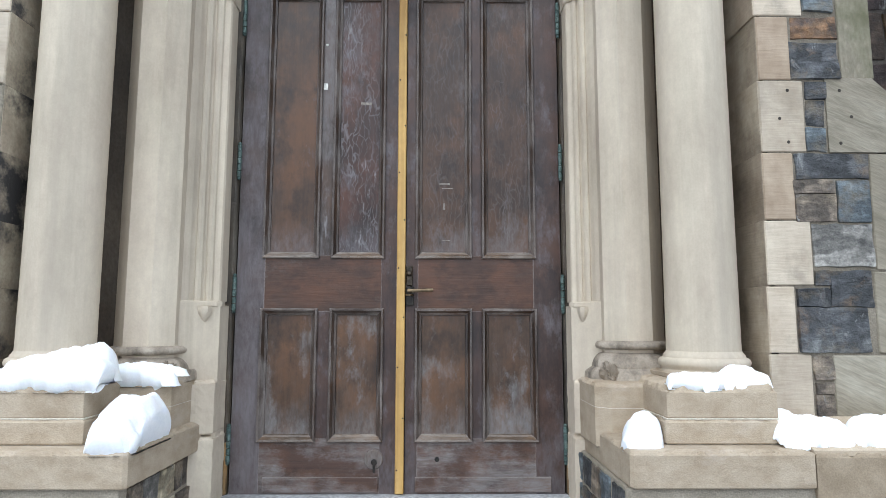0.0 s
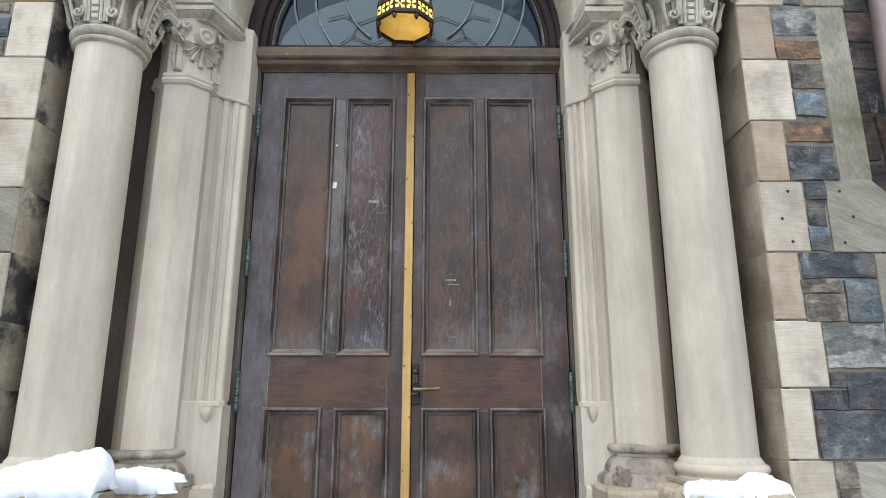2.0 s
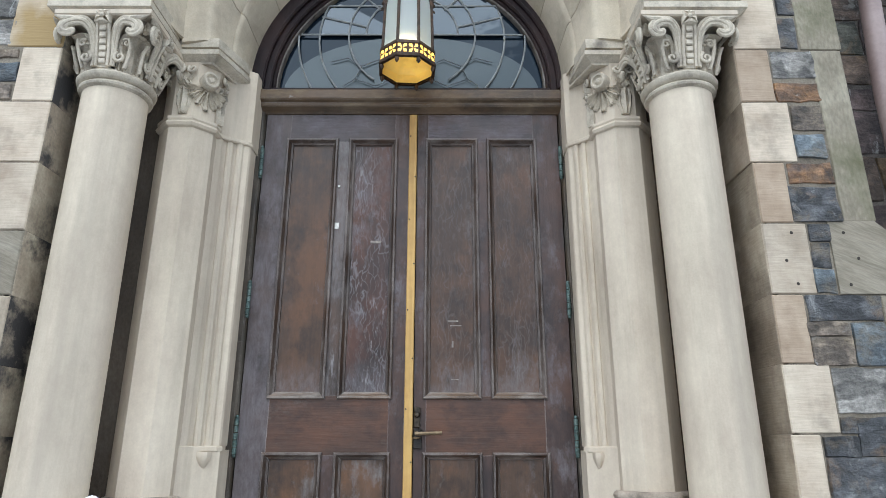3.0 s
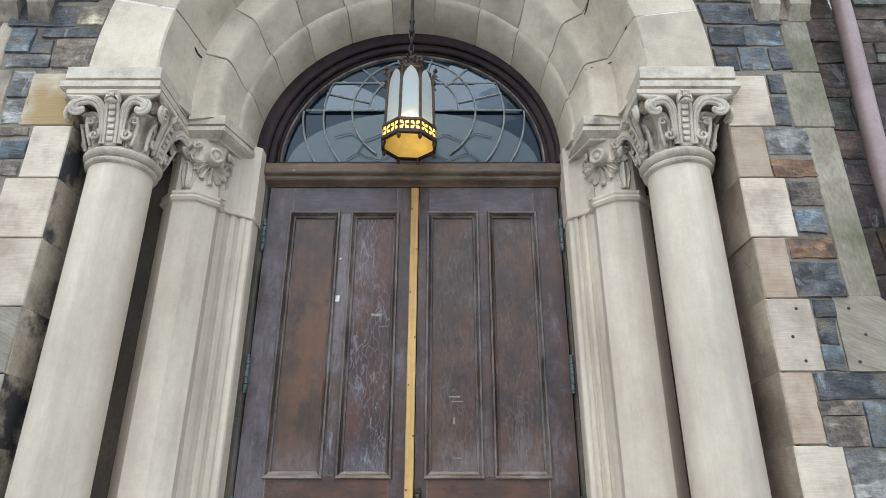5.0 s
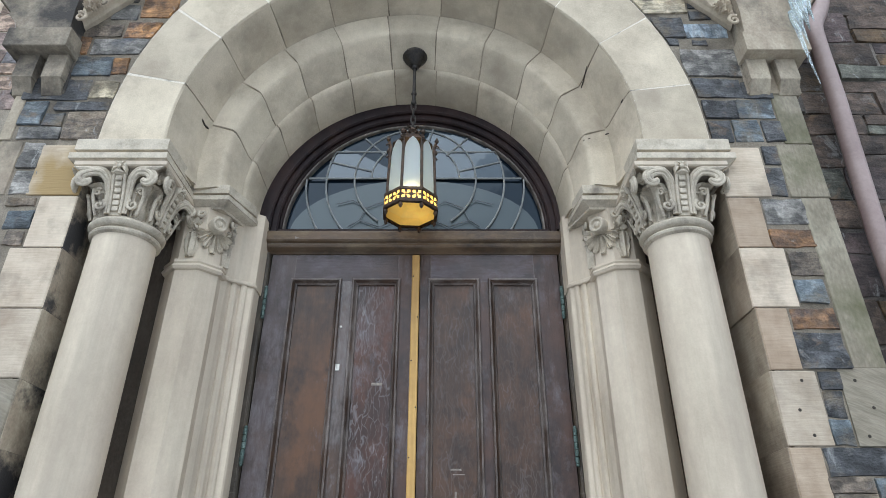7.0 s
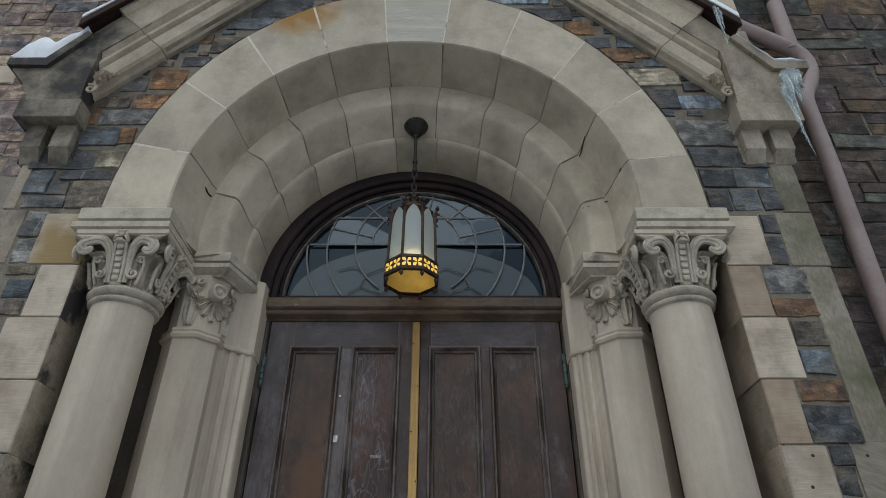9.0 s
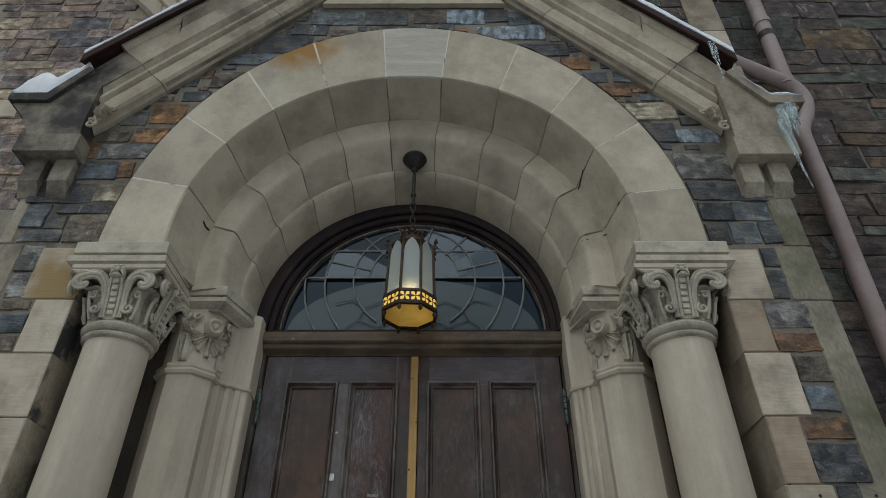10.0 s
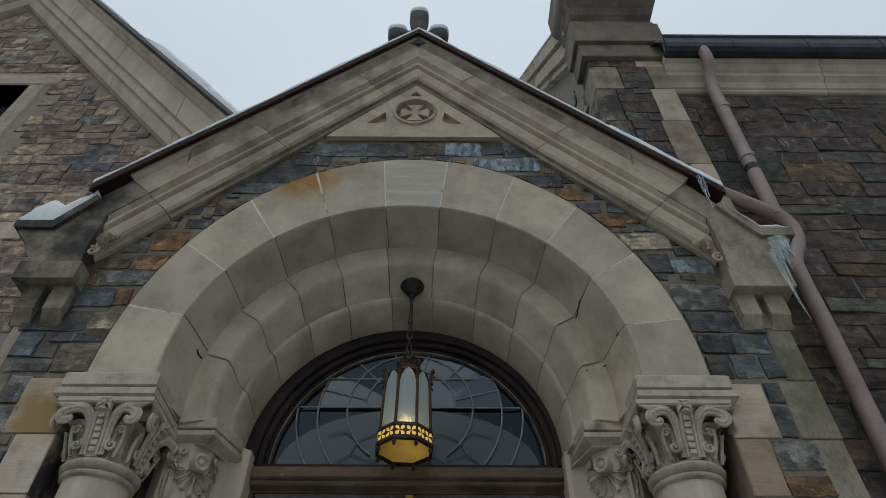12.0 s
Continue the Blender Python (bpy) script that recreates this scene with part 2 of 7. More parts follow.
PIERSTONE = material("dark_weathered_corbel_stone", [(0.135, 0.108, 0.082), (0.205, 0.168, 0.130), (0.275, 0.230, 0.180)], scale=3.5, grain=80, bump=0.25, fine=0.08, stain=(0.062, 0.052, 0.043), stain_scale=2.0, stain_low=0.50, stain_high=0.70, streak=0.18)
PORCHMORTAR = material("dingy_lime_mortar", [(0.128, 0.107, 0.078), (0.205, 0.174, 0.130), (0.285, 0.246, 0.188)], scale=5, grain=140, bump=0.5, fine=0.2, stain=(0.070, 0.058, 0.044), stain_scale=3.0, stain_low=0.5, stain_high=0.7)
PUTTY = material("dirty_old_putty", [(0.045, 0.036, 0.030), (0.16, 0.14, 0.12), (0.30, 0.27, 0.24)], rough=0.8, scale=9, grain=60, bump=0.3, fine=0.2)
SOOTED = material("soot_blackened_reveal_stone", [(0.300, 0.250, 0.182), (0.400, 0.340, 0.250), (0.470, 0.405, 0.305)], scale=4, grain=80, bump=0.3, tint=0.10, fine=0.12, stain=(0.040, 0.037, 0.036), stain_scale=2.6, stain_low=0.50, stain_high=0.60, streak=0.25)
JOINT = material("brown_joint_mortar", [(0.120, 0.096, 0.066), (0.270, 0.225, 0.163), (0.42, 0.36, 0.27)], scale=5, grain=140, bump=0.3, fine=0.15)
PALEMORTAR = material("pale_joint_mortar", [(0.60, 0.545, 0.45), (0.76, 0.70, 0.60)], scale=3, grain=140, bump=0.3, fine=0.15, stain=(0.105, 0.090, 0.071), stain_scale=2.2, stain_low=0.58, stain_high=0.66)
# brown stone, darkened further by the shade of the recess
SHADED_BROWN = material("shade_darkened_brown_stone", [(0.10, 0.075, 0.055), (0.17, 0.135, 0.10), (0.25, 0.205, 0.16)], scale=2.6, grain=70, bump=0.4, stretch=(1, 1, 0.6), fine=0.18, stain=(0.06, 0.05, 0.042), stain_scale=1.4, stain_low=0.46, stain_high=0.7)
# brown on the pier; on the right reveal the brown is painted shade
BROWN_AND_SHADED = material("brown_and_shaded_tooled_sandstone", [(0.223, 0.175, 0.118), (0.324, 0.265, 0.189), (0.405, 0.345, 0.260)], scale=4.0, grain=70, bump=0.3, tint=0.15, fine=0.06, comb=(0.16, 0.16, 1.6), stain=(0.095, 0.070, 0.047), stain_scale=2.5, stain_low=0.48, stain_high=0.72, streak=0.2)
DARKMORTAR = material("sooty_mortar", [(0.035, 0.030, 0.026), (0.09, 0.078, 0.066), (0.26, 0.23, 0.19)], scale=3, grain=120, bump=0.6, fine=0.25)
RUBBLE = {
    "slate": material("slate_rubble", [(0.021, 0.023, 0.024), (0.047, 0.048, 0.050), (0.093, 0.094, 0.090)], rough=0.6, scale=6, grain=75, bump=0.55, rocky=0.6, stretch=(1.020, 1.000, 1.125), tint=0.3, fine=0.3, stain=(0.144, 0.110, 0.067), stain_scale=5, stain_low=0.54, stain_high=0.72),
    "blue": material("blue_rubble", [(0.045, 0.058, 0.068), (0.090, 0.109, 0.120), (0.180, 0.199, 0.195)], rough=0.6, scale=6, grain=75, bump=0.55, rocky=0.6, stretch=(1.020, 1.000, 1.125), tint=0.25, fine=0.25, stain=(0.155, 0.117, 0.068), stain_scale=5, stain_low=0.53, stain_high=0.74),
    "rust": material("rusty_rubble", [(0.076, 0.061, 0.055), (0.204, 0.107, 0.047), (0.340, 0.172, 0.060)], rough=0.75, scale=6, grain=75, bump=0.55, rocky=0.6, tint=0.25, fine=0.25, stain=(0.111, 0.090, 0.085), stain_scale=4, stain_low=0.55, stain_high=0.75),
    "brown": material("brown_rubble", [(0.080, 0.066, 0.053), (0.152, 0.121, 0.091), (0.232, 0.187, 0.129)], rough=0.75, scale=7, grain=75, bump=0.55, rocky=0.6, tint=0.25, fine=0.3, stain=(0.240, 0.148, 0.061), stain_scale=4, stain_low=0.62, stain_high=0.78),
    "tan": material("tan_rubble", [(0.22, 0.18, 0.12), (0.33, 0.28, 0.19), (0.42, 0.37, 0.28)], rough=0.8, scale=6, grain=75, bump=0.55, rocky=0.6, tint=0.15, fine=0.2, stain=(0.34, 0.23, 0.10), stain_scale=3, stain_low=0.55, stain_high=0.75),
    "grey": material("grey_rubble", [(0.104, 0.101, 0.091), (0.184, 0.172, 0.152), (0.272, 0.257, 0.228)], rough=0.7, scale=6, grain=75, bump=0.55, rocky=0.6, tint=0.2, fine=0.25, stain=(0.080, 0.086, 0.099), stain_scale=3.5, stain_low=0.56, stain_high=0.7),
    "pale": material("pale_blue_rubble", [(0.144, 0.185, 0.220), (0.223, 0.266, 0.296), (0.310, 0.326, 0.327)], rough=0.65, scale=7, grain=75, bump=0.55, rocky=0.6, stretch=(2.0, 2.0, 0.7), tint=0.12, fine=0.2, stain=(0.245, 0.200, 0.129), stain_scale=3, stain_low=0.6, stain_high=0.75),
}
DARKRUBBLE = {
    "umber": material("umber_rubble", [(0.034, 0.025, 0.019), (0.069, 0.048, 0.035), (0.105, 0.076, 0.055)], rough=0.8, scale=6, grain=75, bump=0.5, rocky=0.5, tint=0.3, fine=0.25, stain=(0.099, 0.071, 0.039), stain_scale=3, stain_low=0.6, stain_high=0.8),
    "plum": material("plum_rubble", [(0.038, 0.028, 0.026), (0.069, 0.049, 0.045), (0.099, 0.074, 0.067)], rough=0.8, scale=6, grain=75, bump=0.5, rocky=0.5, tint=0.3, fine=0.25),
    "moss": material("greenish_rubble", [(0.036, 0.037, 0.030), (0.069, 0.069, 0.054), (0.105, 0.103, 0.081)], rough=0.8, scale=6, grain=75, bump=0.5, rocky=0.5, tint=0.3, fine=0.25, stain=(0.095, 0.073, 0.039), stain_scale=3, stain_low=0.6, stain_high=0.8),
    "ochre": material("ochre_rubble", [(0.060, 0.040, 0.022), (0.112, 0.072, 0.036), (0.159, 0.105, 0.053)], rough=0.8, scale=6, grain=75, bump=0.5, rocky=0.5, tint=0.3, fine=0.25, stain=(0.050, 0.041, 0.033), stain_scale=4, stain_low=0.50, stain_high=0.70),
}
WINGRUBBLE = {
    "brown": material("wing_brown_rubble", [(0.140, 0.099, 0.073), (0.247, 0.177, 0.131), (0.355, 0.264, 0.194)], rough=0.8, scale=6, grain=75, bump=0.5, rocky=0.5, tint=0.3, fine=0.25, stain=(0.330, 0.211, 0.110), stain_scale=4, stain_low=0.6, stain_high=0.78),
    "mauve": material("wing_mauve_rubble", [(0.131, 0.096, 0.085), (0.228, 0.168, 0.145), (0.330, 0.254, 0.215)], rough=0.8, scale=6, grain=75, bump=0.5, rocky=0.5, tint=0.3, fine=0.25),
    "grey": material("wing_grey_rubble", [(0.165, 0.145, 0.120), (0.284, 0.246, 0.202), (0.405, 0.349, 0.290)], rough=0.8, scale=6, grain=75, bump=0.5, rocky=0.5, tint=0.3, fine=0.25, stain=(0.131, 0.130, 0.129), stain_scale=3.5, stain_low=0.56, stain_high=0.7),
    "tan": material("wing_tan_rubble", [(0.264, 0.195, 0.134), (0.388, 0.298, 0.205), (0.512, 0.405, 0.284)], rough=0.8, scale=6, grain=75, bump=0.5, rocky=0.5, tint=0.3, fine=0.25),
    "slate": material("wing_slate_rubble", [(0.058, 0.054, 0.054), (0.116, 0.108, 0.107), (0.199, 0.184, 0.173)], rough=0.8, scale=6, grain=75, bump=0.5, rocky=0.5, tint=0.3, fine=0.25),
}


def spotted(base, name, at, size, color, squash=(1, 1, 1)):
    """A copy of a stone with one bleeding stain round a point."""
    m = base.copy()
    m.name = name
    n, l = m.node_tree.nodes, m.node_tree.links
    bsdf = n["Principled BSDF"]
    src = bsdf.inputs["Base Color"].links[0].from_socket
    co = n.new("ShaderNodeTexCoord")
    mp = n.new("ShaderNodeMapping")
    mp.inputs["Location"].default_value = tuple(-a / size * q for a, q in zip(at, squash))
    mp.inputs["Scale"].default_value = tuple(q / size for q in squash)
    l.new(co.outputs["Object"], mp.inputs[0])
    gr = n.new("ShaderNodeTexGradient")
    gr.gradient_type = "SPHERICAL"
    l.new(mp.outputs[0], gr.inputs[0])
    ns = n.new("ShaderNodeTexNoise")
    ns.inputs["Scale"].default_value, ns.inputs["Detail"].default_value = 9, 6
    l.new(co.outputs["Object"], ns.inputs["Vector"])
    mu = n.new("ShaderNodeMath")
    mu.operation = "MULTIPLY"
    l.new(gr.outputs["Fac"], mu.inputs[0])
    l.new(ns.outputs["Fac"], mu.inputs[1])
    sc = n.new("ShaderNodeMapRange")
    sc.inputs["From Min"].default_value, sc.inputs["From Max"].default_value = 0.04, 0.34
    l.new(mu.outputs[0], sc.inputs["Value"])
    mx = n.new("ShaderNodeMix")
    mx.data_type = "RGBA"
    l.new(sc.outputs[0], mx.inputs["Factor"])
    l.new(src, mx.inputs[6])
    mx.inputs[7].default_value = (*color, 1)
    l.new(mx.outputs[2], bsdf.inputs["Base Color"])
    return m


RUSTED = spotted(ARCHSTONE, "rust_stained_arch_limestone", (-0.78, -0.75, 4.86), 0.34, (0.36, 0.19, 0.05))
OCHRE = spotted(SAND, "ochre_stained_sandstone", (-1.76, -0.74, 2.93), 0.30, (0.33, 0.23, 0.10))
KEYSTONE = material("scratched_keystone", [(0.425, 0.385, 0.308), (0.489, 0.445, 0.362), (0.638, 0.585, 0.491)], scale=7, grain=60, bump=0.2, stretch=(0.35, 1, 2.2), fine=0.08)


def wood(name, along, dark, mid, grey, wear=0.5, fleck=0.68, rough=0.48, crackle=0.0, glow=0.85, edge=0.6, bleach=None):
    """Old varnished timber: long grain, cloudy bleached patches, warm patches where varnish holds, pale flakes."""
    m = bpy.data.materials.new(name)
    m.use_nodes = True
    n, l = m.node_tree.nodes, m.node_tree.links
    bsdf = n["Principled BSDF"]
    co = n.new("ShaderNodeTexCoord")

    def field(scale, stretch, detail=6, roughness=0.6, lo=0.4, hi=0.6):
        """Noise drawn out along the grain, cut between lo and hi."""
        mp = n.new("ShaderNodeMapping")
        mp.inputs["Scale"].default_value = (1, 1, stretch) if along == "z" else (stretch, 1, 1)
        l.new(co.outputs["Object"], mp.inputs[0])
        t = n.new("ShaderNodeTexNoise")
        t.inputs["Scale"].default_value, t.inputs["Detail"].default_value, t.inputs["Roughness"].default_value = scale, detail, roughness
        l.new(mp.outputs[0], t.inputs["Vector"])
        r = n.new("ShaderNodeMapRange")
        r.inputs["From Min"].default_value, r.inputs["From Max"].default_value = lo, hi
        l.new(t.outputs["Fac"], r.inputs["Value"])
        return r.outputs[0], t.outputs["Fac"]

    def mix(fac, a, b):
        x = n.new("ShaderNodeMix")
        x.data_type = "RGBA"
        l.new(fac, x.inputs["Factor"])
        for k, c in ((6, a), (7, b)):
            if isinstance(c, tuple):
                x.inputs[k].default_value = (*c, 1)
            else:
                l.new(c, x.inputs[k])
        return x.outputs[2]

    def times(a, b):
        x = n.new("ShaderNodeMath")
        x.operation = "MULTIPLY"
        for k, c in ((0, a), (1, b)):
            if isinstance(c, float):
                x.inputs[k].default_value = c
            else:
                l.new(c, x.inputs[k])
        return x.outputs[0]

    grain, grain_raw = field(60, 0.06, 6, 0.65, 0.12, 0.88)
    body = mix(grain, dark, mid)
    warm, _ = field(3.0, 0.7, 9, 0.66, 0.42, 0.60)
    body = mix(times(warm, glow), body, (mid[0] * 1.5, mid[1] * 1.33, mid[2] * 1.1))
    deep, _ = field(5.5, 0.6, 10, 0.74, 0.48, 0.64)
    body = mix(times(deep, 0.85), body, tuple(0.7 * g for g in dark))
    cloud, _ = field(3.6, 0.55, 11, 0.76, wear, wear + 0.12)
    streak, _ = field(34, 0.14, 8, 0.78, 0.28, 0.62)
    body = mix(times(times(cloud, streak), 1.0), body, grey)
    dust, _ = field(15, 0.35, 10, 0.8, 0.52, 0.70)
    body = mix(times(dust, 0.13), body, tuple(1.05 * g for g in grey))
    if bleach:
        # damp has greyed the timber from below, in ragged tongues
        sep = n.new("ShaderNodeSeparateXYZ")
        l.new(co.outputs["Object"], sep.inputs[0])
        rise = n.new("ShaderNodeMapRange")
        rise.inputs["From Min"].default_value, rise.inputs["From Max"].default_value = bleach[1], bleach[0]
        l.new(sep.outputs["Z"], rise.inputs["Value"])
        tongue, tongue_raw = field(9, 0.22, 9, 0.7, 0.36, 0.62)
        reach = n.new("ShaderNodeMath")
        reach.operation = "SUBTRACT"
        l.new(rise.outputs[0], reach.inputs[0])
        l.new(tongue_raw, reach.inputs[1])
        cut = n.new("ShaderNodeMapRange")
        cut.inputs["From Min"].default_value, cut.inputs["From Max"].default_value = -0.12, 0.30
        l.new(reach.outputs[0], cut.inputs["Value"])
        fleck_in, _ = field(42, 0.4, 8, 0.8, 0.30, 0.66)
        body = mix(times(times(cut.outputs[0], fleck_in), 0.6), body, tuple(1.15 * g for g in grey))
    flake, flake_raw = field(34, 0.16, 8, 0.72, fleck, fleck + 0.05)
    spot, _ = field(3.4, 0.4, 4, 0.5, 0.42, 0.56)
    body = mix(times(times(flake, spot), 0.7), body, (0.30, 0.285, 0.28))
    if crackle:
        # varnish lifting along a net of wavy, mostly upright cracks
        wob = n.new("ShaderNodeTexNoise")
        wob.inputs["Scale"].default_value, wob.inputs["Detail"].default_value = 9, 5
        l.new(co.outputs["Object"], wob.inputs["Vector"])
        ad = n.new("ShaderNodeVectorMath")
        ad.operation = "MULTIPLY_ADD"
        l.new(wob.outputs["Color"], ad.inputs[0])
        ad.inputs[1].default_value = (0.09, 0.06, 0.22)
        l.new(co.outputs["Object"], ad.inputs[2])
        mp = n.new("ShaderNodeMapping")
        mp.inputs["Scale"].default_value = (44, 1, 9.0)
        l.new(ad.outputs[0], mp.inputs[0])
        cell = n.new("ShaderNodeTexVoronoi")
        cell.feature = "DISTANCE_TO_EDGE"
        cell.inputs["Scale"].default_value = 1.0
        l.new(mp.outputs[0], cell.inputs["Vector"])
        net = n.new("ShaderNodeMapRange")
        net.inputs["From Min"].default_value, net.inputs["From Max"].default_value = 0.0, 0.075
        net.inputs["To Min"].default_value, net.inputs["To Max"].default_value = 1.0, 0.0
        l.new(cell.outputs["Distance"], net.inputs["Value"])
        patch, _ = field(7, 0.5, 7, 0.65, 0.36, 0.58)
        body = mix(times(times(net.outputs[0], patch), crackle), body, (0.34, 0.33, 0.34))
    if edge:
        # paint and varnish rubbed off along the arrises
        bev = n.new("ShaderNodeBevel")
        bev.samples = 4
        bev.inputs["Radius"].default_value = 0.007
        geo = n.new("ShaderNodeNewGeometry")
        dot = n.new("ShaderNodeVectorMath")
        dot.operation = "DOT_PRODUCT"
        l.new(bev.outputs[0], dot.inputs[0])
        l.new(geo.outputs["Normal"], dot.inputs[1])
        rub = n.new("ShaderNodeMapRange")
        rub.inputs["From Min"].default_value, rub.inputs["From Max"].default_value = 0.985, 0.88
        l.new(dot.outputs["Value"], rub.inputs["Value"])
        chip, _ = field(9, 0.35, 8, 0.7, 0.38, 0.58)
        body = mix(times(times(rub.outputs[0], chip), edge), body, (0.36, 0.325, 0.295))
    l.new(body, bsdf.inputs["Base Color"])
    shine = n.new("ShaderNodeMapRange")
    shine.inputs["To Min"].default_value, shine.inputs["To Max"].default_value = rough - 0.1, rough + 0.25
    l.new(cloud, shine.inputs["Value"])
    l.new(shine.outputs[0], bsdf.inputs["Roughness"])
    bp = n.new("ShaderNodeBump")
    bp.inputs["Strength"].default_value, bp.inputs["Distance"].default_value = 0.28, 0.006
    hs = n.new("ShaderNodeMath")
    l.new(grain_raw, hs.inputs[0])
    l.new(flake_raw, hs.inputs[1])
    l.new(hs.outputs[0], bp.inputs["Height"])
    l.new(bp.outputs[0], bsdf.inputs["Normal"])
    return m


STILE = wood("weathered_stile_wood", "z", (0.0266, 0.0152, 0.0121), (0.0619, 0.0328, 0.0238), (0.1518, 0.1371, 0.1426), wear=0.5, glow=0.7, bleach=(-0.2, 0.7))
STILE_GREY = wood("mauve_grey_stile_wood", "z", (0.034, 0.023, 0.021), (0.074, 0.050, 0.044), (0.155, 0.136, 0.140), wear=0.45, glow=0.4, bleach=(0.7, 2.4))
MUNTIN = wood("grey_flaking_muntin_wood", "z", (0.027, 0.017, 0.012), (0.062, 0.038, 0.027), (0.185, 0.165, 0.158), wear=0.46, fleck=0.58, crackle=0.10, bleach=(2.9, 1.25))
RAIL = wood("weathered_rail_wood", "x", (0.0458, 0.0211, 0.0115), (0.0772, 0.0353, 0.0196), (0.1472, 0.1242, 0.1058), wear=0.58)
# top rail: the sky's purplish sheen is mixed into the wood colour
RAIL_TOP = wood("purple_sheen_rail_wood", "x", (0.0235, 0.0155, 0.0155), (0.054, 0.033, 0.031), (0.155, 0.138, 0.148), wear=0.47, glow=0.5)
RAIL_LOW = wood("bleached_rail_wood", "x", (0.0407, 0.0218, 0.0153), (0.0941, 0.0487, 0.0318), (0.2116, 0.1932, 0.1840), wear=0.43)
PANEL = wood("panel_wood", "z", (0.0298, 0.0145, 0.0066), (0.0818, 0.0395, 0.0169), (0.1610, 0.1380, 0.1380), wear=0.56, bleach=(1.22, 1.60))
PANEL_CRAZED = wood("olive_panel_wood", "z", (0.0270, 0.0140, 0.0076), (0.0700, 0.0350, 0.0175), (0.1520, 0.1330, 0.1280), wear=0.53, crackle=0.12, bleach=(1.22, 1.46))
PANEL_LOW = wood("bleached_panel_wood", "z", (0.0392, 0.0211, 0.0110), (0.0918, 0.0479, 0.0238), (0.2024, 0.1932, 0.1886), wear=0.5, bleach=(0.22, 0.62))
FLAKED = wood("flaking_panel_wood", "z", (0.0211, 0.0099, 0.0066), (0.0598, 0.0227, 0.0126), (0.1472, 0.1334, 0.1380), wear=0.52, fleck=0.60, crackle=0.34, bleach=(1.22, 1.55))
MOULD = wood("moulding_wood", "z", (0.0237, 0.0152, 0.0114), (0.0587, 0.0361, 0.0246), (0.1850, 0.1600, 0.1440), wear=0.47, glow=0.5, edge=0.6)
MOULD_X = wood("bolection_wood", "x", (0.0238, 0.0139, 0.0099), (0.0630, 0.0353, 0.0235), (0.2392, 0.2024, 0.1748), wear=0.46)
MOULD_LOW = wood("bleached_bolection_wood", "x", (0.062, 0.040, 0.026), (0.125, 0.086, 0.058), (0.29, 0.255, 0.22), wear=0.45)
FRAME = wood("dark_frame_wood", "z", (0.011, 0.007, 0.008), (0.024, 0.015, 0.0155), (0.048, 0.036, 0.037), wear=0.62, rough=0.6, edge=0.15)
POST = wood("greyed_post_wood", "z", (0.029, 0.022, 0.015), (0.056, 0.043, 0.030), (0.13, 0.112, 0.088), wear=0.47, rough=0.65)
FRAME.node_tree.nodes["Principled BSDF"].inputs["Specular IOR Level"].default_value = 0.2
BATTEN = wood("bare_batten_wood", "z", (0.14, 0.085, 0.035), (0.26, 0.165, 0.07), (0.22, 0.18, 0.12), wear=0.5, rough=0.65)
TRANSOM = wood("transom_wood", "x", (0.044, 0.028, 0.016), (0.090, 0.059, 0.034), (0.20, 0.150, 0.095), wear=0.48, rough=0.6)
PINE = material("bare_pine", [(0.35, 0.19, 0.050), (0.53, 0.325, 0.100), (0.64, 0.44, 0.175)], rough=0.6, scale=10, grain=60, bump=0.15, stretch=(1, 1, 0.05), fine=0.1, stain=(0.17, 0.075, 0.022), stain_scale=9, stain_low=0.56, stain_high=0.70, streak=0.2)
VERDIGRIS = material("verdigris_bronze", [(0.04, 0.06, 0.055), (0.09, 0.14, 0.125), (0.17, 0.22, 0.20)], rough=0.6, scale=30, grain=120, bump=0.3, fine=0.25, metal=0.3)
BRONZE = material("dark_bronze", [(0.03, 0.025, 0.02), (0.07, 0.055, 0.04), (0.12, 0.09, 0.06)], rough=0.42, scale=25, grain=120, bump=0.2, metal=0.75, fine=0.2)
IRON = material("black_iron", [(0.012, 0.011, 0.010), (0.03, 0.026, 0.022), (0.05, 0.04, 0.03)], rough=0.5, scale=25, grain=140, bump=0.25, metal=0.5, fine=0.25)
LANTERN = material("rusty_lantern_iron", [(0.02, 0.016, 0.013), (0.055, 0.034, 0.022), (0.10, 0.055, 0.03)], rough=0.55, scale=30, grain=140, bump=0.25, metal=0.5, fine=0.25)
FLASHING = material("brown_metal_flashing", [(0.022, 0.011, 0.009), (0.036, 0.018, 0.015), (0.055, 0.03, 0.025)], rough=0.7, scale=5, grain=70, bump=0.1, fine=0.12)
FLASHING.node_tree.nodes["Principled BSDF"].inputs["Specular IOR Level"].default_value = 0.15
SLATEROOF = material("dark_roof_slate", [(0.04, 0.04, 0.045), (0.08, 0.08, 0.09)], rough=0.6, scale=5, grain=60, bump=0.3)
PIPE = material("pink_brown_painted_pipe", [(0.23, 0.165, 0.15), (0.29, 0.215, 0.195), (0.33, 0.255, 0.23)], rough=0.45, scale=4, grain=70, bump=0.08, fine=0.06, stain=(0.15, 0.11, 0.10), stain_scale=2.5, stain_low=0.6, stain_high=0.8)
GUTTER = material("dark_gutter_metal", [(0.019, 0.021, 0.026), (0.039, 0.041, 0.049), (0.061, 0.063, 0.072)], rough=0.45, scale=6, grain=60, bump=0.15, fine=0.2, metal=0.3)
LEAD = material("lead_came", [(0.19, 0.20, 0.195), (0.32, 0.33, 0.32)], rough=0.6, scale=20, grain=100, bump=0.1, fine=0.15)
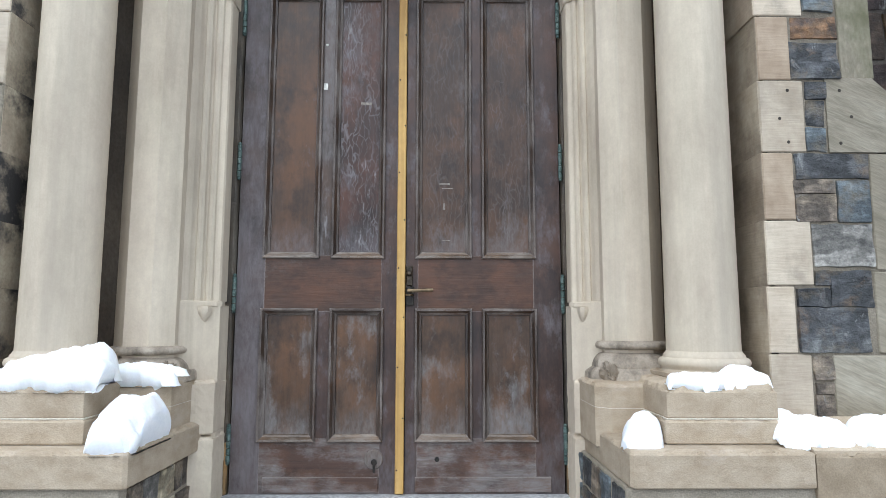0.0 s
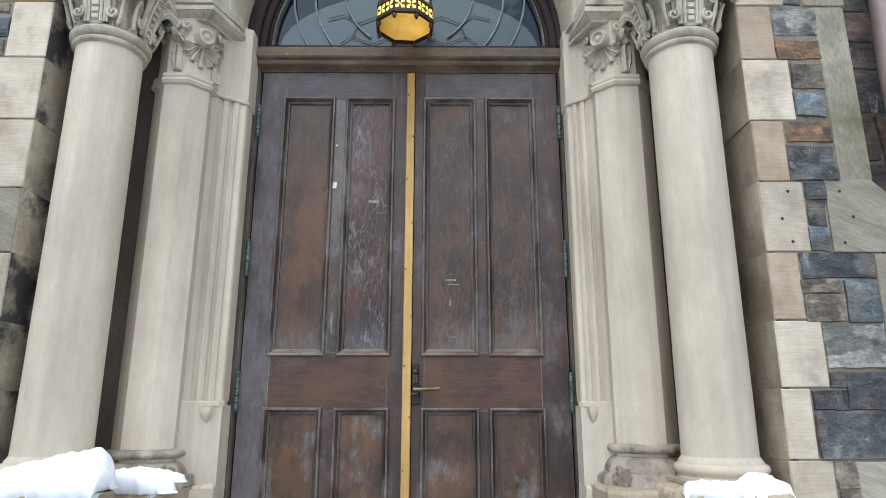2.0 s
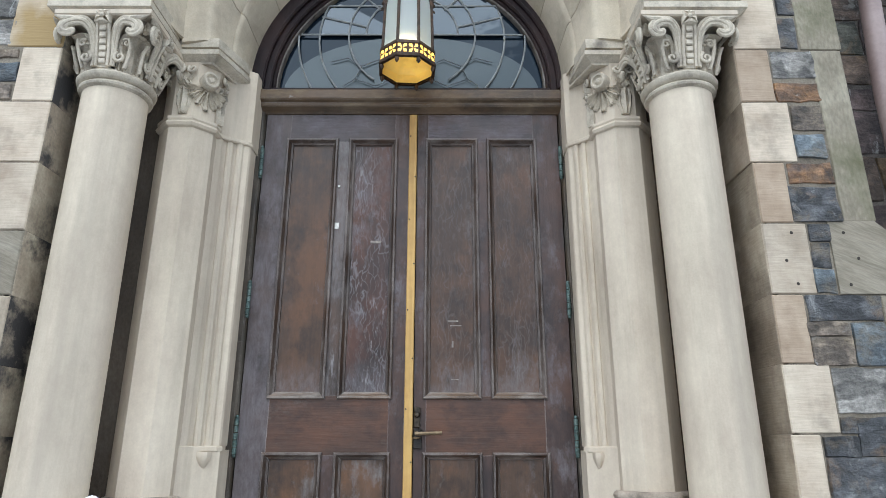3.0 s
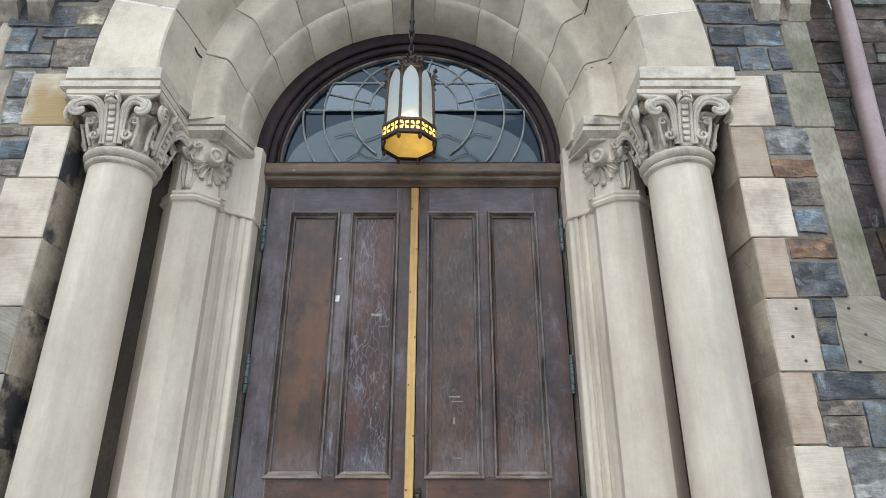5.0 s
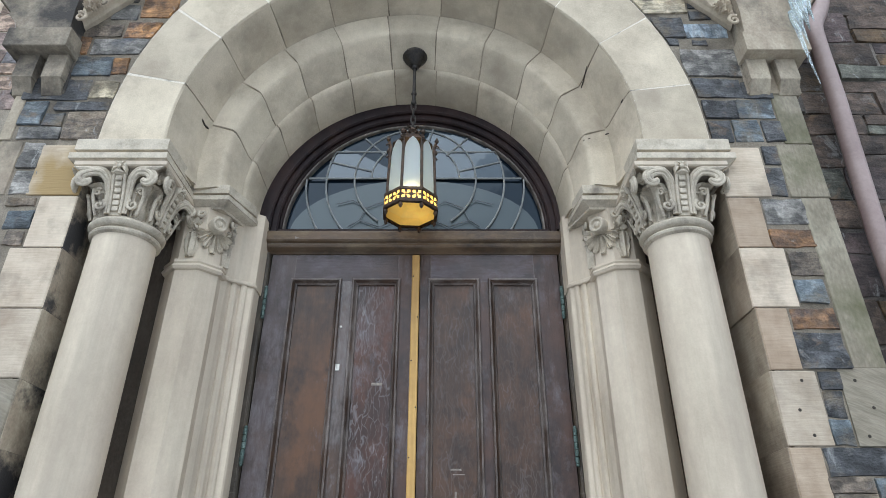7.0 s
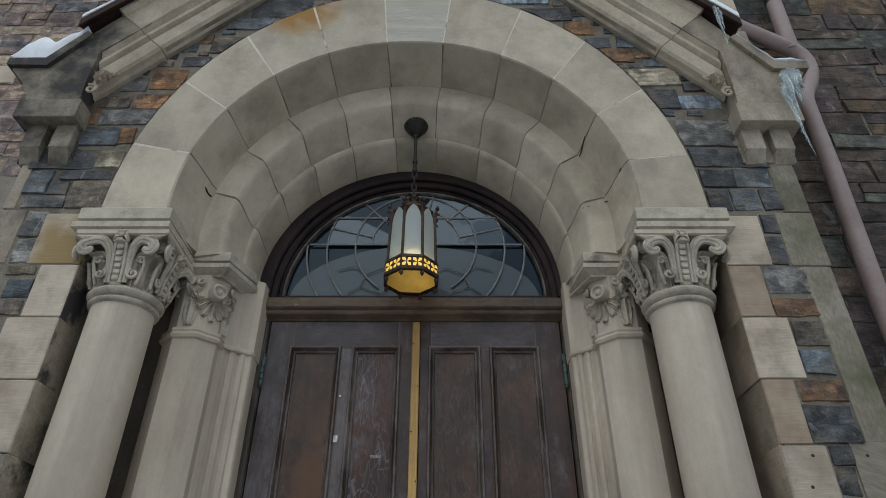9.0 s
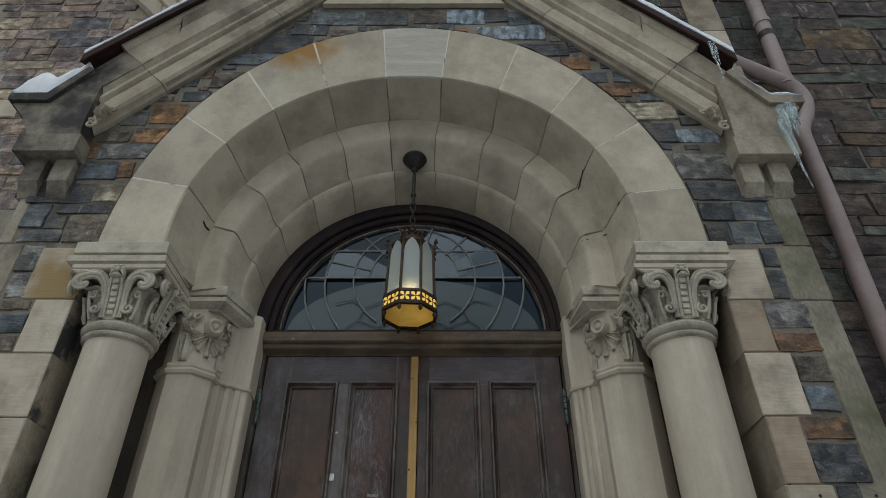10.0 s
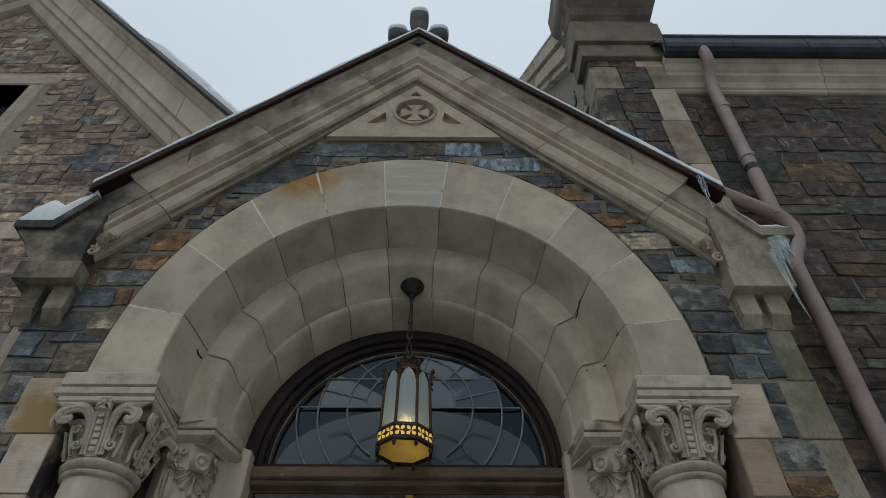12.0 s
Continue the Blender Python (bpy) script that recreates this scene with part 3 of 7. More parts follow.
DULLLEAD = material("dull_lead_came", [(0.09, 0.10, 0.105), (0.15, 0.16, 0.165)], rough=0.6, scale=20, grain=100, bump=0.1, fine=0.15)
FISSURE = material("dark_open_joint", [(0.020, 0.016, 0.012), (0.05, 0.040, 0.030)], rough=0.9, scale=20, bump=0)
SNOW = material("snow", [(0.82, 0.835, 0.85), (0.89, 0.90, 0.91)], rough=0.7, scale=10, grain=90, bump=0.16, fine=0.03)
SNOW.node_tree.nodes["Principled BSDF"].inputs["Subsurface Weight"].default_value = 0.3
SNOW.node_tree.nodes["Principled BSDF"].inputs["Subsurface Radius"].default_value = (0.03, 0.035, 0.045)
SCRAPE = material("scraped_wood", [(0.20, 0.17, 0.14), (0.30, 0.26, 0.22)], rough=0.7, scale=30, bump=0)
PAPER = material("white_paper_label", [(0.62, 0.60, 0.53), (0.72, 0.70, 0.64)], rough=0.7, scale=30, bump=0)
DARKROOM = material("dark_interior", [(0.012, 0.012, 0.014), (0.02, 0.02, 0.022)], rough=0.9, scale=2, bump=0)
# paled so that it throws light up at the door and jambs
PAVING = material("pale_bounce_paving", [(0.26, 0.26, 0.26), (0.50, 0.50, 0.51)], rough=0.7, scale=2, grain=60, bump=0.3)
SNOWFIELD = material("trodden_snow", [(0.14, 0.14, 0.14), (0.29, 0.293, 0.297), (0.44, 0.447, 0.455)], rough=0.8, scale=0.6, grain=20, bump=0.5)


def glass(name, color, rough=0.03, transmission=1.0):
    m = bpy.data.materials.new(name)
    m.use_nodes = True
    n, l = m.node_tree.nodes, m.node_tree.links
    b = n["Principled BSDF"]
    b.inputs["Base Color"].default_value, b.inputs["Roughness"].default_value = (*color, 1), rough
    b.inputs["Transmission Weight"].default_value, b.inputs["IOR"].default_value = transmission, 1.5
    ns = n.new("ShaderNodeTexNoise")
    ns.inputs["Scale"].default_value = 7
    bp = n.new("ShaderNodeBump")
    bp.inputs["Strength"].default_value, bp.inputs["Distance"].default_value = 0.15, 0.01
    co = n.new("ShaderNodeTexCoord")
    l.new(co.outputs["Object"], ns.inputs["Vector"])
    l.new(ns.outputs["Fac"], bp.inputs["Height"])
    l.new(bp.outputs[0], b.inputs["Normal"])
    return m


PANE = glass("leaded_window_glass", (0.008, 0.014, 0.022), 0.02, 0.0)
PANE.node_tree.nodes["Principled BSDF"].inputs["Specular Tint"].default_value = (0.66, 0.80, 0.92, 1)
PANE.node_tree.nodes["Principled BSDF"].inputs["IOR"].default_value = 1.36
# brighter copy of the pane glass, paints reflected sky into chosen panes
SKYLIT_PANE = glass("sky_brightened_window_glass", (0.02, 0.03, 0.04), 0.03, 0.0)
SKYLIT_PANE.node_tree.nodes["Principled BSDF"].inputs["IOR"].default_value = 1.72
SKYLIT_PANE.node_tree.nodes["Principled BSDF"].inputs["Specular Tint"].default_value = (0.80, 0.92, 1.0, 1)
GREYISH_PANE = glass("greyish_window_glass", (0.064, 0.077, 0.080), 0.14, 0.0)
GREYISH_PANE.node_tree.nodes["Principled BSDF"].inputs["Specular Tint"].default_value = (0.72, 0.84, 0.90, 1)
OPAL = glass("frosted_lantern_glass", (0.78, 0.84, 0.82), 0.55, 0.75)
ICE = glass("clear_ice", (0.82, 0.93, 0.95), 0.12, 0.85)
ICE.node_tree.nodes["Principled BSDF"].inputs["IOR"].default_value = 1.31
GLOW = bpy.data.materials.new("lit_amber_diffuser")
GLOW.use_nodes = True
gb = GLOW.node_tree.nodes["Principled BSDF"]
gb.inputs["Base Color"].default_value, gb.inputs["Roughness"].default_value = (0.55, 0.38, 0.11, 1), 0.5
gb.inputs["Emission Color"].default_value, gb.inputs["Emission Strength"].default_value = (1.0, 0.58, 0.09, 1), 0.30
gn, gl = GLOW.node_tree.nodes, GLOW.node_tree.links
gco = gn.new("ShaderNodeTexCoord")
gmp = gn.new("ShaderNodeMapping")
gmp.inputs["Location"].default_value, gmp.inputs["Scale"].default_value = (-0.02 / 0.17, 0.29 / 0.17, -3.02 / 0.17), (1 / 0.17, 1 / 0.17, 1 / 0.17)
gl.new(gco.outputs["Object"], gmp.inputs[0])
ggr = gn.new("ShaderNodeTexGradient")
ggr.gradient_type = "SPHERICAL"
gl.new(gmp.outputs[0], ggr.inputs[0])
gns = gn.new("ShaderNodeTexNoise")
gns.inputs["Scale"].default_value, gns.inputs["Detail"].default_value = 18, 4
gl.new(gco.outputs["Object"], gns.inputs["Vector"])
gmu = gn.new("ShaderNodeMath")
gmu.operation = "MULTIPLY"
gl.new(ggr.outputs["Fac"], gmu.inputs[0])
gl.new(gns.outputs["Fac"], gmu.inputs[1])
gst = gn.new("ShaderNodeMapRange")
gst.inputs["From Max"].default_value, gst.inputs["To Min"].default_value, gst.inputs["To Max"].default_value = 0.45, 0.10, 0.55
gl.new(gmu.outputs[0], gst.inputs["Value"])
CROSSGLOW = GLOW.copy()
gl.new(gst.outputs[0], gb.inputs["Emission Strength"])
CROSSGLOW.name = "lit_amber_opening"
CROSSGLOW.node_tree.nodes["Principled BSDF"].inputs["Emission Strength"].default_value = 1.6
BULB = bpy.data.materials.new("lit_bulb")
BULB.use_nodes = True
BULB.node_tree.nodes["Principled BSDF"].inputs["Emission Color"].default_value = (1.0, 0.72, 0.28, 1)
BULB.node_tree.nodes["Principled BSDF"].inputs["Emission Strength"].default_value = 5.0


# ---- mesh helpers ----
def part(name, geo, mat, parent=None, label="", smooth=False):
    """Links vertices and faces as one mesh object, under parent if given."""
    v, f = geo
    me = bpy.data.meshes.new(name)
    me.from_pydata([tuple(p) for p in v], [], [tuple(q) for q in f])
    bm = bmesh.new()
    bm.from_mesh(me)
    bmesh.ops.recalc_face_normals(bm, faces=bm.faces)
    bm.to_mesh(me)
    bm.free()
    me.materials.append(mat)
    if smooth:
        me.polygons.foreach_set("use_smooth", [True] * len(me.polygons))
        me.set_sharp_from_angle(angle=radians(40))
    ob = new(name, me)
    ob.parent = parent
    return tagged(ob, label)


def thing(name, label, category, group="", kind="", at=(0, 0, 0)):
    ob = new(name)
    ob.location = at
    ob.empty_display_size = 0.1
    return tagged(ob, label, category, group, kind)


def join(*geos):
    v, f = [], []
    for a, b in geos:
        k = len(v)
        v += list(a)
        f += [tuple(i + k for i in q) for q in b]
    return v, f


def moved(geo, m):
    return [m @ Vector(p) for p in geo[0]], geo[1]


def box(x0, x1, y0, y1, z0, z1, b=0.006):
    """A block with chamfered edges."""
    x0, x1, y0, y1, z0, z1 = min(x0, x1), max(x0, x1), min(y0, y1), max(y0, y1), min(z0, z1), max(z0, z1)
    b = min(b, (x1 - x0) / 3, (y1 - y0) / 3, (z1 - z0) / 3)
    bm = bmesh.new()
    bmesh.ops.create_cube(bm, size=1.0)
    for v in bm.verts:
        v.co = ((x0 + x1) / 2 + v.co.x * (x1 - x0), (y0 + y1) / 2 + v.co.y * (y1 - y0), (z0 + z1) / 2 + v.co.z * (z1 - z0))
    if b > 0:
        bmesh.ops.bevel(bm, geom=bm.edges[:], offset=b, segments=1, affect="EDGES")
    bm.verts.index_update()
    g = [v.co.copy() for v in bm.verts], [[v.index for v in f.verts] for f in bm.faces]
    bm.free()
    return g


def rings(loops, close=True, caps=True):
    """Skin over loops of equal length."""
    n = len(loops[0])
    v = [p for lp in loops for p in lp]
    f = []
    for i in range(len(loops) - 1):
        for j in range(n if close else n - 1):
            k = (j + 1) % n
            f.append((i * n + j, i * n + k, (i + 1) * n + k, (i + 1) * n + j))
    if caps:
        f += [tuple(range(n)), tuple(range((len(loops) - 1) * n, len(loops) * n))]
    return v, f


def prism(poly, y0, y1):
    """A polygon in x, z drawn out from y0 to y1."""
    return rings([[(x, y0, z) for x, z in poly], [(x, y1, z) for x, z in poly]])


def lathe(profile, cx, cy, n=32):
    return rings([[(cx + r * math.cos(2 * math.pi * k / n), cy + r * math.sin(2 * math.pi * k / n), z) for k in range(n)] for r, z in profile])


def tube(points, radii, n=10):
    """A round bar along points."""
    pts = [Vector(p) for p in points]
    if not isinstance(radii, (list, tuple)):
        radii = [radii] * len(pts)
    loops, side = [], None
    for i, p in enumerate(pts):
        d = (pts[min(i + 1, len(pts) - 1)] - pts[max(i - 1, 0)]).normalized()
        if side is None:
            side = d.orthogonal().normalized()
        side = (side - d * side.dot(d)).normalized()
        up = d.cross(side)
        loops.append([p + radii[i] * (math.cos(2 * math.pi * k / n) * side + math.sin(2 * math.pi * k / n) * up) for k in range(n)])
    return rings(loops)


def bend(points, r=0.08, steps=5):
    """Round the corners of a line of points."""
    pts = [Vector(p) for p in points]
    out = [pts[0]]
    for a, b, c in zip(pts, pts[1:], pts[2:]):
        d1, d2 = (a - b), (c - b)
        k = min(r, d1.length * 0.45, d2.length * 0.45)
        p, q = b + d1.normalized() * k, b + d2.normalized() * k
        for i in range(steps + 1):
            t = i / steps
            out.append((1 - t) ** 2 * p + 2 * t * (1 - t) * b + t * t * q)
    return out + [pts[-1]]


def ball(c, r, sz=1.0, n=10):
    return lathe([(max(1e-4, r * math.sin(math.pi * i / 6)), c[2] - sz * r * math.cos(math.pi * i / 6)) for i in range(7)], c[0], c[1], n)


def clip(poly, px, pz, nx, nz):
    """Keep the side of the line through (px, pz) to which (nx, nz) points."""
    out = []
    for (ax, az), (bx, bz) in zip(poly, poly[1:] + poly[:1]):
        da, db = (ax - px) * nx + (az - pz) * nz, (bx - px) * nx + (bz - pz) * nz
        if da >= 0:
            out.append((ax, az))
        if (da >= 0) != (db >= 0):
            t = da / (da - db)
            out.append((ax + t * (bx - ax), az + t * (bz - az)))
    return out


def rough_block(poly, y, depth, proud, rng, bevel=0.006, rock=0.007):
    """A quarry-faced stone: outline in x, z, its broken face standing proud of y towards the viewer."""
    cx, cz = sum(p[0] for p in poly) / len(poly), sum(p[1] for p in poly) / len(poly)
    pts = []
    for (ax, az), (bx, bz) in zip(poly, poly[1:] + poly[:1]):
        ln = math.hypot(bx - ax, bz - az)
        k = max(1, min(5, round(ln / 0.055)))
        for i in range(k):
            t = i / k
            j = 0.0 if i == 0 else rng.uniform(-0.0045, 0.0045)
            pts.append((ax + t * (bx - ax) + j * (bz - az) / (ln or 1), az + t * (bz - az) - j * (bx - ax) / (ln or 1)))
    size = min(max(p[0] for p in poly) - min(p[0] for p in poly), max(p[1] for p in poly) - min(p[1] for p in poly))
    b = min(bevel * 0.6, size * 0.08)
    seed, lean, tip = rng.uniform(0, 90), rng.uniform(-0.05, 0.05), rng.uniform(-0.05, 0.05)
    rock = rock * min(1.0, size / 0.12)

    def face(x, z):
        split = noise.noise((x * 8 + seed, z * 13, seed)) + 0.5 * noise.noise((x * 21, z * 30 + seed, 3)) + 0.5 * round(1.6 * noise.noise((x * 5, z * 9, seed + 7)))
        return y - proud - rock * 0.75 * split + lean * (x - cx) + tip * (z - cz)

    loops = [[(x, y + depth, z) for x, z in pts], [(x, y + 0.001, z) for x, z in pts]]
    for inset, keep in ((b, 1.0), (0.0, 0.74), (0.0, 0.42)):
        lp = []
        for x, z in pts:
            d = math.hypot(x - cx, z - cz) or 1.0
            k = keep * (1 - inset / d)
            px, pz = cx + (x - cx) * k, cz + (z - cz) * k
            lp.append((px, min(face(px, pz), y - 0.0015), pz))
        loops.append(lp)
    n = len(pts)
    v, f = rings(loops, caps=False)
    v.append((cx, min(face(cx, cz), y - 0.0015), cz))
    f += [(4 * n + i, 4 * n + (i + 1) % n, 5 * n) for i in range(n)]
    return v, f


def heap(name, blobs, base, label, cell=0.012, edge=None, power=2.4, sides=(-99.0, 99.0), dome=0.42):
    """A snow drift: lumps (x, y, rx, ry, h) melted together on the height base(x, y); over a front or side edge it rolls down."""
    front0 = -99.0 if edge is None else edge
    lip = 0.05
    x0, x1 = max(min(b[0] - b[2] for b in blobs) - 0.05, sides[0] - lip - cell), min(max(b[0] + b[2] for b in blobs) + 0.05, sides[1] + lip + cell)
    y0, y1 = max(min(b[1] - b[3] for b in blobs) - 0.05, front0 - lip - cell), max(b[1] + b[3] for b in blobs) + 0.05
    nx, ny = int((x1 - x0) / cell) + 2, int((y1 - y0) / cell) + 2
    deep = -0.014

    def depth(x, y):
        h = -1.0
        rag = 0.13 * noise.noise((x * 15, y * 15, 5)) + 0.08 * noise.noise((x * 42, y * 42, 9))
        for bx, by, rx, ry, bh in blobs:
            q = 1 - abs((x - bx) / rx) ** power - abs((y - by) / ry) ** power + rag
            h = max(h, bh * q ** dome if q > 0 else -0.25 * (-q) ** 0.8)
        return h + 0.010 * noise.noise((x * 13, y * 13, 3)) + 0.006 * noise.noise((x * 36, y * 36, 7)) + 0.003 * noise.noise((x * 90, y * 90, 2))

    hs, v, f, idx = {}, [], [], {}
    for i in range(nx):
        for j in range(ny):
            x, y = x0 + i * cell, y0 + j * cell
            front = front0 + 0.016 * noise.noise((x * 9, 1, 4)) + 0.010 * noise.noise((x * 31, 6, 4))
            lo, hi = sides[0] + 0.008 * noise.noise((y * 14, 2, 4)), sides[1] + 0.008 * noise.noise((y * 14, 3, 4))
            xc, yc = min(max(x, lo), hi), max(y, front)
            past = max(yc - y, abs(x - xc))
            t = past / lip
            h = depth(xc, yc)
            z = base(xc, yc) + max(h, deep)
            if t > 0:
                out = min(0.022, max(0.0, h) * 0.35) * math.sin(math.pi * min(1.0, t))
                ux, uy = ((x > xc) - (x < xc), 0) if abs(x - xc) > yc - y else (0, -1)
                tuck = 0.008 * min(1.0, t)
                xc, yc = xc + ux * (out - tuck), yc + uy * (out - tuck)
                sag = -min(1.0, t) * (0.034 * max(0.0, noise.noise((xc * 13 + yc * 9, 1, 2))) + 0.016 * max(0.0, noise.noise((xc * 38 + yc * 30, 3, 2))) + 0.006) * min(1.0, max(0.0, h) * 25)
                z = base(xc, max(yc, front)) + deep + (max(h, deep) - deep) * math.cos(0.5 * math.pi * min(1.0, t)) + sag
            hs[i, j] = h if t < 1.0 + cell / lip else -1.0
            idx[i, j] = len(v)
            v.append((xc, yc, z))
    for (i, j) in idx:
        q = [(i, j), (i + 1, j), (i + 1, j + 1), (i, j + 1)]
        if all(c in idx for c in q) and max(hs[c] for c in q) > deep and min(hs[c] for c in q) > -0.9:
            f.append(tuple(idx[c] for c in q))
    keep = sorted({k for face in f for k in face})
    new_id = {k: i for i, k in enumerate(keep)}
    n_top = len(keep)
    top = [v[k] for k in keep]
    under = [(x, y + 0.006, base(x, max(y, front0)) + deep - 0.003) for x, y, z in top]
    f = [tuple(new_id[k] for k in face) for face in f]
    rim = {(a, b) for face in f for a, b in zip(face, face[1:] + face[:1])}
    full = f + [tuple(n_top + k for k in reversed(face)) for face in f] + [(b, a, n_top + a, n_top + b) for a, b in rim if (b, a) not in rim]
    ob = part(name, (top + under, full), SNOW, None, label, smooth=True)
    return tagged(ob, "", "snow", "", "stuff")


# ---- plan ----
CX = -0.035          # axis of the stone portal
FRONT = -0.74        # face of the porch wall
SPRING = 3.14        # top of the imposts
APEX, RAKE = 6.76, 1.115   # gable: top of the coping on the axis, rise per metre
WIDE_L, WIDE_R = -2.19, 2.125   # corners of the porch
rng = random.Random(5)


def mirror(side):
    return lambda u: CX + side * u


# ---- ground, steps and landing ----
ground = part("ground", box(-400, 400, -400, 400, -1.2, -0.72, 0), SNOWFIELD)
tagged(ground, "trodden snow on the ground before the church", "ground", "", "structure")
# landing and steps lie out of view; their pale top acts as a reflector
steps = thing("steps", "grey stone steps up to the church door", "steps", "", "structure", (0, -2.0, -0.72))
for i in range(4):
    s = part("step", box(-0.9 - 0.5 * (i > 0), 0.9 + 0.5 * (i > 0), 0.4 if i == 0 else -1.55 - 0.32 * i, -1.55 if i == 0 else -1.55 - 0.32 * (i - 1), -0.72, -0.03 - 0.172 * i, 0.012), PAVING)
    s.parent = steps
    s.matrix_parent_inverse = Matrix.Translation((0, 2.0, 0.72))


# ---- porch wall: mortar body with the arched opening through it ----
def rake_z(x, drop=0.0):
    return APEX - drop - RAKE * abs(x - CX)


wall_porch = thing("wall_porch", "mixed coloured rubble stone wall of the gabled porch", "wall", "", "structure", (0, FRONT, -0.72))


def attach(ob, to):
    """Child of a thing, kept where it is."""
    ob.parent = to
    ob.matrix_parent_inverse = Matrix.Translation(to.location).inverted()
    return ob


outline = [(WIDE_L + 0.02, -0.72), (WIDE_L + 0.02, 4.0)]
outline += [(-1.95, rake_z(-1.95, 0.35)), (CX, APEX - 0.35), (1.9, rake_z(1.9, 0.35)), (WIDE_R - 0.02, 4.0), (WIDE_R - 0.02, -0.72), (CX + 1.66, -0.72), (CX + 1.66, 3.08), (CX + 1.34, 3.08)]
outline += [(CX + 1.34 * math.cos(radians(a)), 3.27 + 1.34 * math.sin(radians(a))) for a in range(0, 181, 6)]
outline += [(CX - 1.34, 3.08), (CX - 1.66, 3.08), (CX - 1.66, -0.72)]
attach(part("mortar_bed", prism(outline, FRONT + 0.002, FRONT + 0.42), PORCHMORTAR), wall_porch)

EXT_A, EXT_B, EXT_Z = 1.62, 1.865, 3.2    # extrados of the arch: half width, rise, centre height


placed = []


def stone(x0, x1, z0, z1, kind, wall=None, y=FRONT, gap=0.0055, mats=RUBBLE, free=False, wild=1.0, rock=0.010):
    """One quarry-faced stone of a wall, cut to the arch and the coping where it meets them."""
    j = lambda s=0.004: rng.uniform(-s, s) * wild
    x0, x1, z0, z1 = x0 - gap, x1 + gap, z0 - gap * 0.5, z1 + gap * 0.5
    c = min(0.0015, (z1 - z0) * 0.03)
    poly = [(x0 + c + abs(j()), z0 + j(0.005)), (x1 - c - abs(j()), z0 + j(0.005)), (x1 + j(0.005), z0 + c + abs(j())), (x1 + j(0.005), z1 - c - abs(j())), (x1 - c - abs(j()), z1 + j(0.005)), (x0 + c + abs(j()), z1 + j(0.005)), (x0 + j(0.005), z1 - c - abs(j())), (x0 + j(0.005), z0 + c + abs(j()))]
    if not free:
        mx, mz = (x0 + x1) / 2, (z0 + z1) / 2
        if mz > SPRING:
            a = math.atan2((mz - EXT_Z) / EXT_B, (mx - CX) / EXT_A)
            ca, sa = math.cos(a), math.sin(a)
            nn = Vector((ca / EXT_A, sa / EXT_B)).normalized()
            poly = clip(poly, CX + EXT_A * ca + nn.x * 0.012, EXT_Z + EXT_B * sa + nn.y * 0.012, nn.x, nn.y)
        if mz > 3.8 and poly:
            s = 1 if mx > CX else -1
            poly = clip(poly, CX, APEX - 0.66, -s * RAKE / 1.5, -1 / 1.5)
    if len(poly) < 3:
        return None
    w, h = max(p[0] for p in poly) - min(p[0] for p in poly), max(p[1] for p in poly) - min(p[1] for p in poly)
    if w < 0.03 or h < 0.02:
        return None
    if wall is None:
        placed.append((x0, x1, z0, z1))
    return attach(part("stone", rough_block(poly, y, 0.06, rng.uniform(0.003, 0.008), rng, rock=rock), mats[kind], smooth=True), wall or wall_porch)


def quoin(x0, x1, z0, z1, mat=SAND, depth=0.38, y=FRONT, wall=None, proud=0.004):
    return attach(part("quoin", box(x0, x1, y - proud, y + depth, z0 + 0.003, z1 - 0.003, 0.004), mat), wall or wall_porch)


# ---- arch: front voussoirs and the moulded soffit behind them ----
arch = thing("portal_arch", "smooth pale limestone round arch over the church door", "arch", "", "structure", (CX, FRONT, SPRING))
JOINTS = [-8, 11.3, 28.5, 45.8, 63.0, 80.7, 97.2, 114.7, 131.8, 149.0, 166.2, 188]


def arc_block(profile, a0, a1, n=6, gap=0.0042):
    """A stone of an arch ring; profile rows r, y, centre height."""
    loops = []
    for i in range(n + 1):
        lp = []
        for r, y, cz in profile:
            g0, g1 = (math.degrees(gap * (1 + 0.75 * noise.noise((q * 0.7, r * 9, y * 11)) + 0.5 * noise.noise((q * 0.7, r * 30, y * 37))) / r) for q in (a0 * 1.7 + 3, a1 * 1.3))
            a = radians(a0 + g0 + (a1 - a0 - g0 - g1) * i / n)
            lp.append((CX + r * math.cos(a), y, max(cz + r * math.sin(a), 3.06)))
        loops.append(lp)
    return rings(loops)


for a0, a1 in zip(JOINTS, JOINTS[1:]):
    loops = []
    for i in range(7):
        g0, g1 = (0.26 if q > 105 else 0.15 for q in (a0, a1))
        a = radians(a0 + g0 + (a1 - a0 - g0 - g1) * i / 6)
        ca, sa = math.cos(a), math.sin(a)
        ox, oz = CX + EXT_A * ca, EXT_Z + EXT_B * sa
        ix, iz = CX + 1.263 * ca, 3.27 + 1.263 * sa
        lo = 3.06
        f, b = FRONT - 0.014, FRONT + 0.10
        loops.append([(ix, f + 0.01, max(iz, lo)), (ix + 0.008 * ca, f, max(iz + 0.008 * sa, lo)), (ox - 0.008 * ca, f, max(oz - 0.008 * sa, lo)), (ox, f + 0.008, max(oz, lo)), (ox, b, max(oz, lo)), (ix, b, max(iz, lo))])
    attach(part("voussoir", rings(loops), RUSTED if 110 < a0 < 120 or 95 < a0 < 100 else (KEYSTONE if 80 < a0 < 82 else ARCHSTONE)), arch)
bed = []
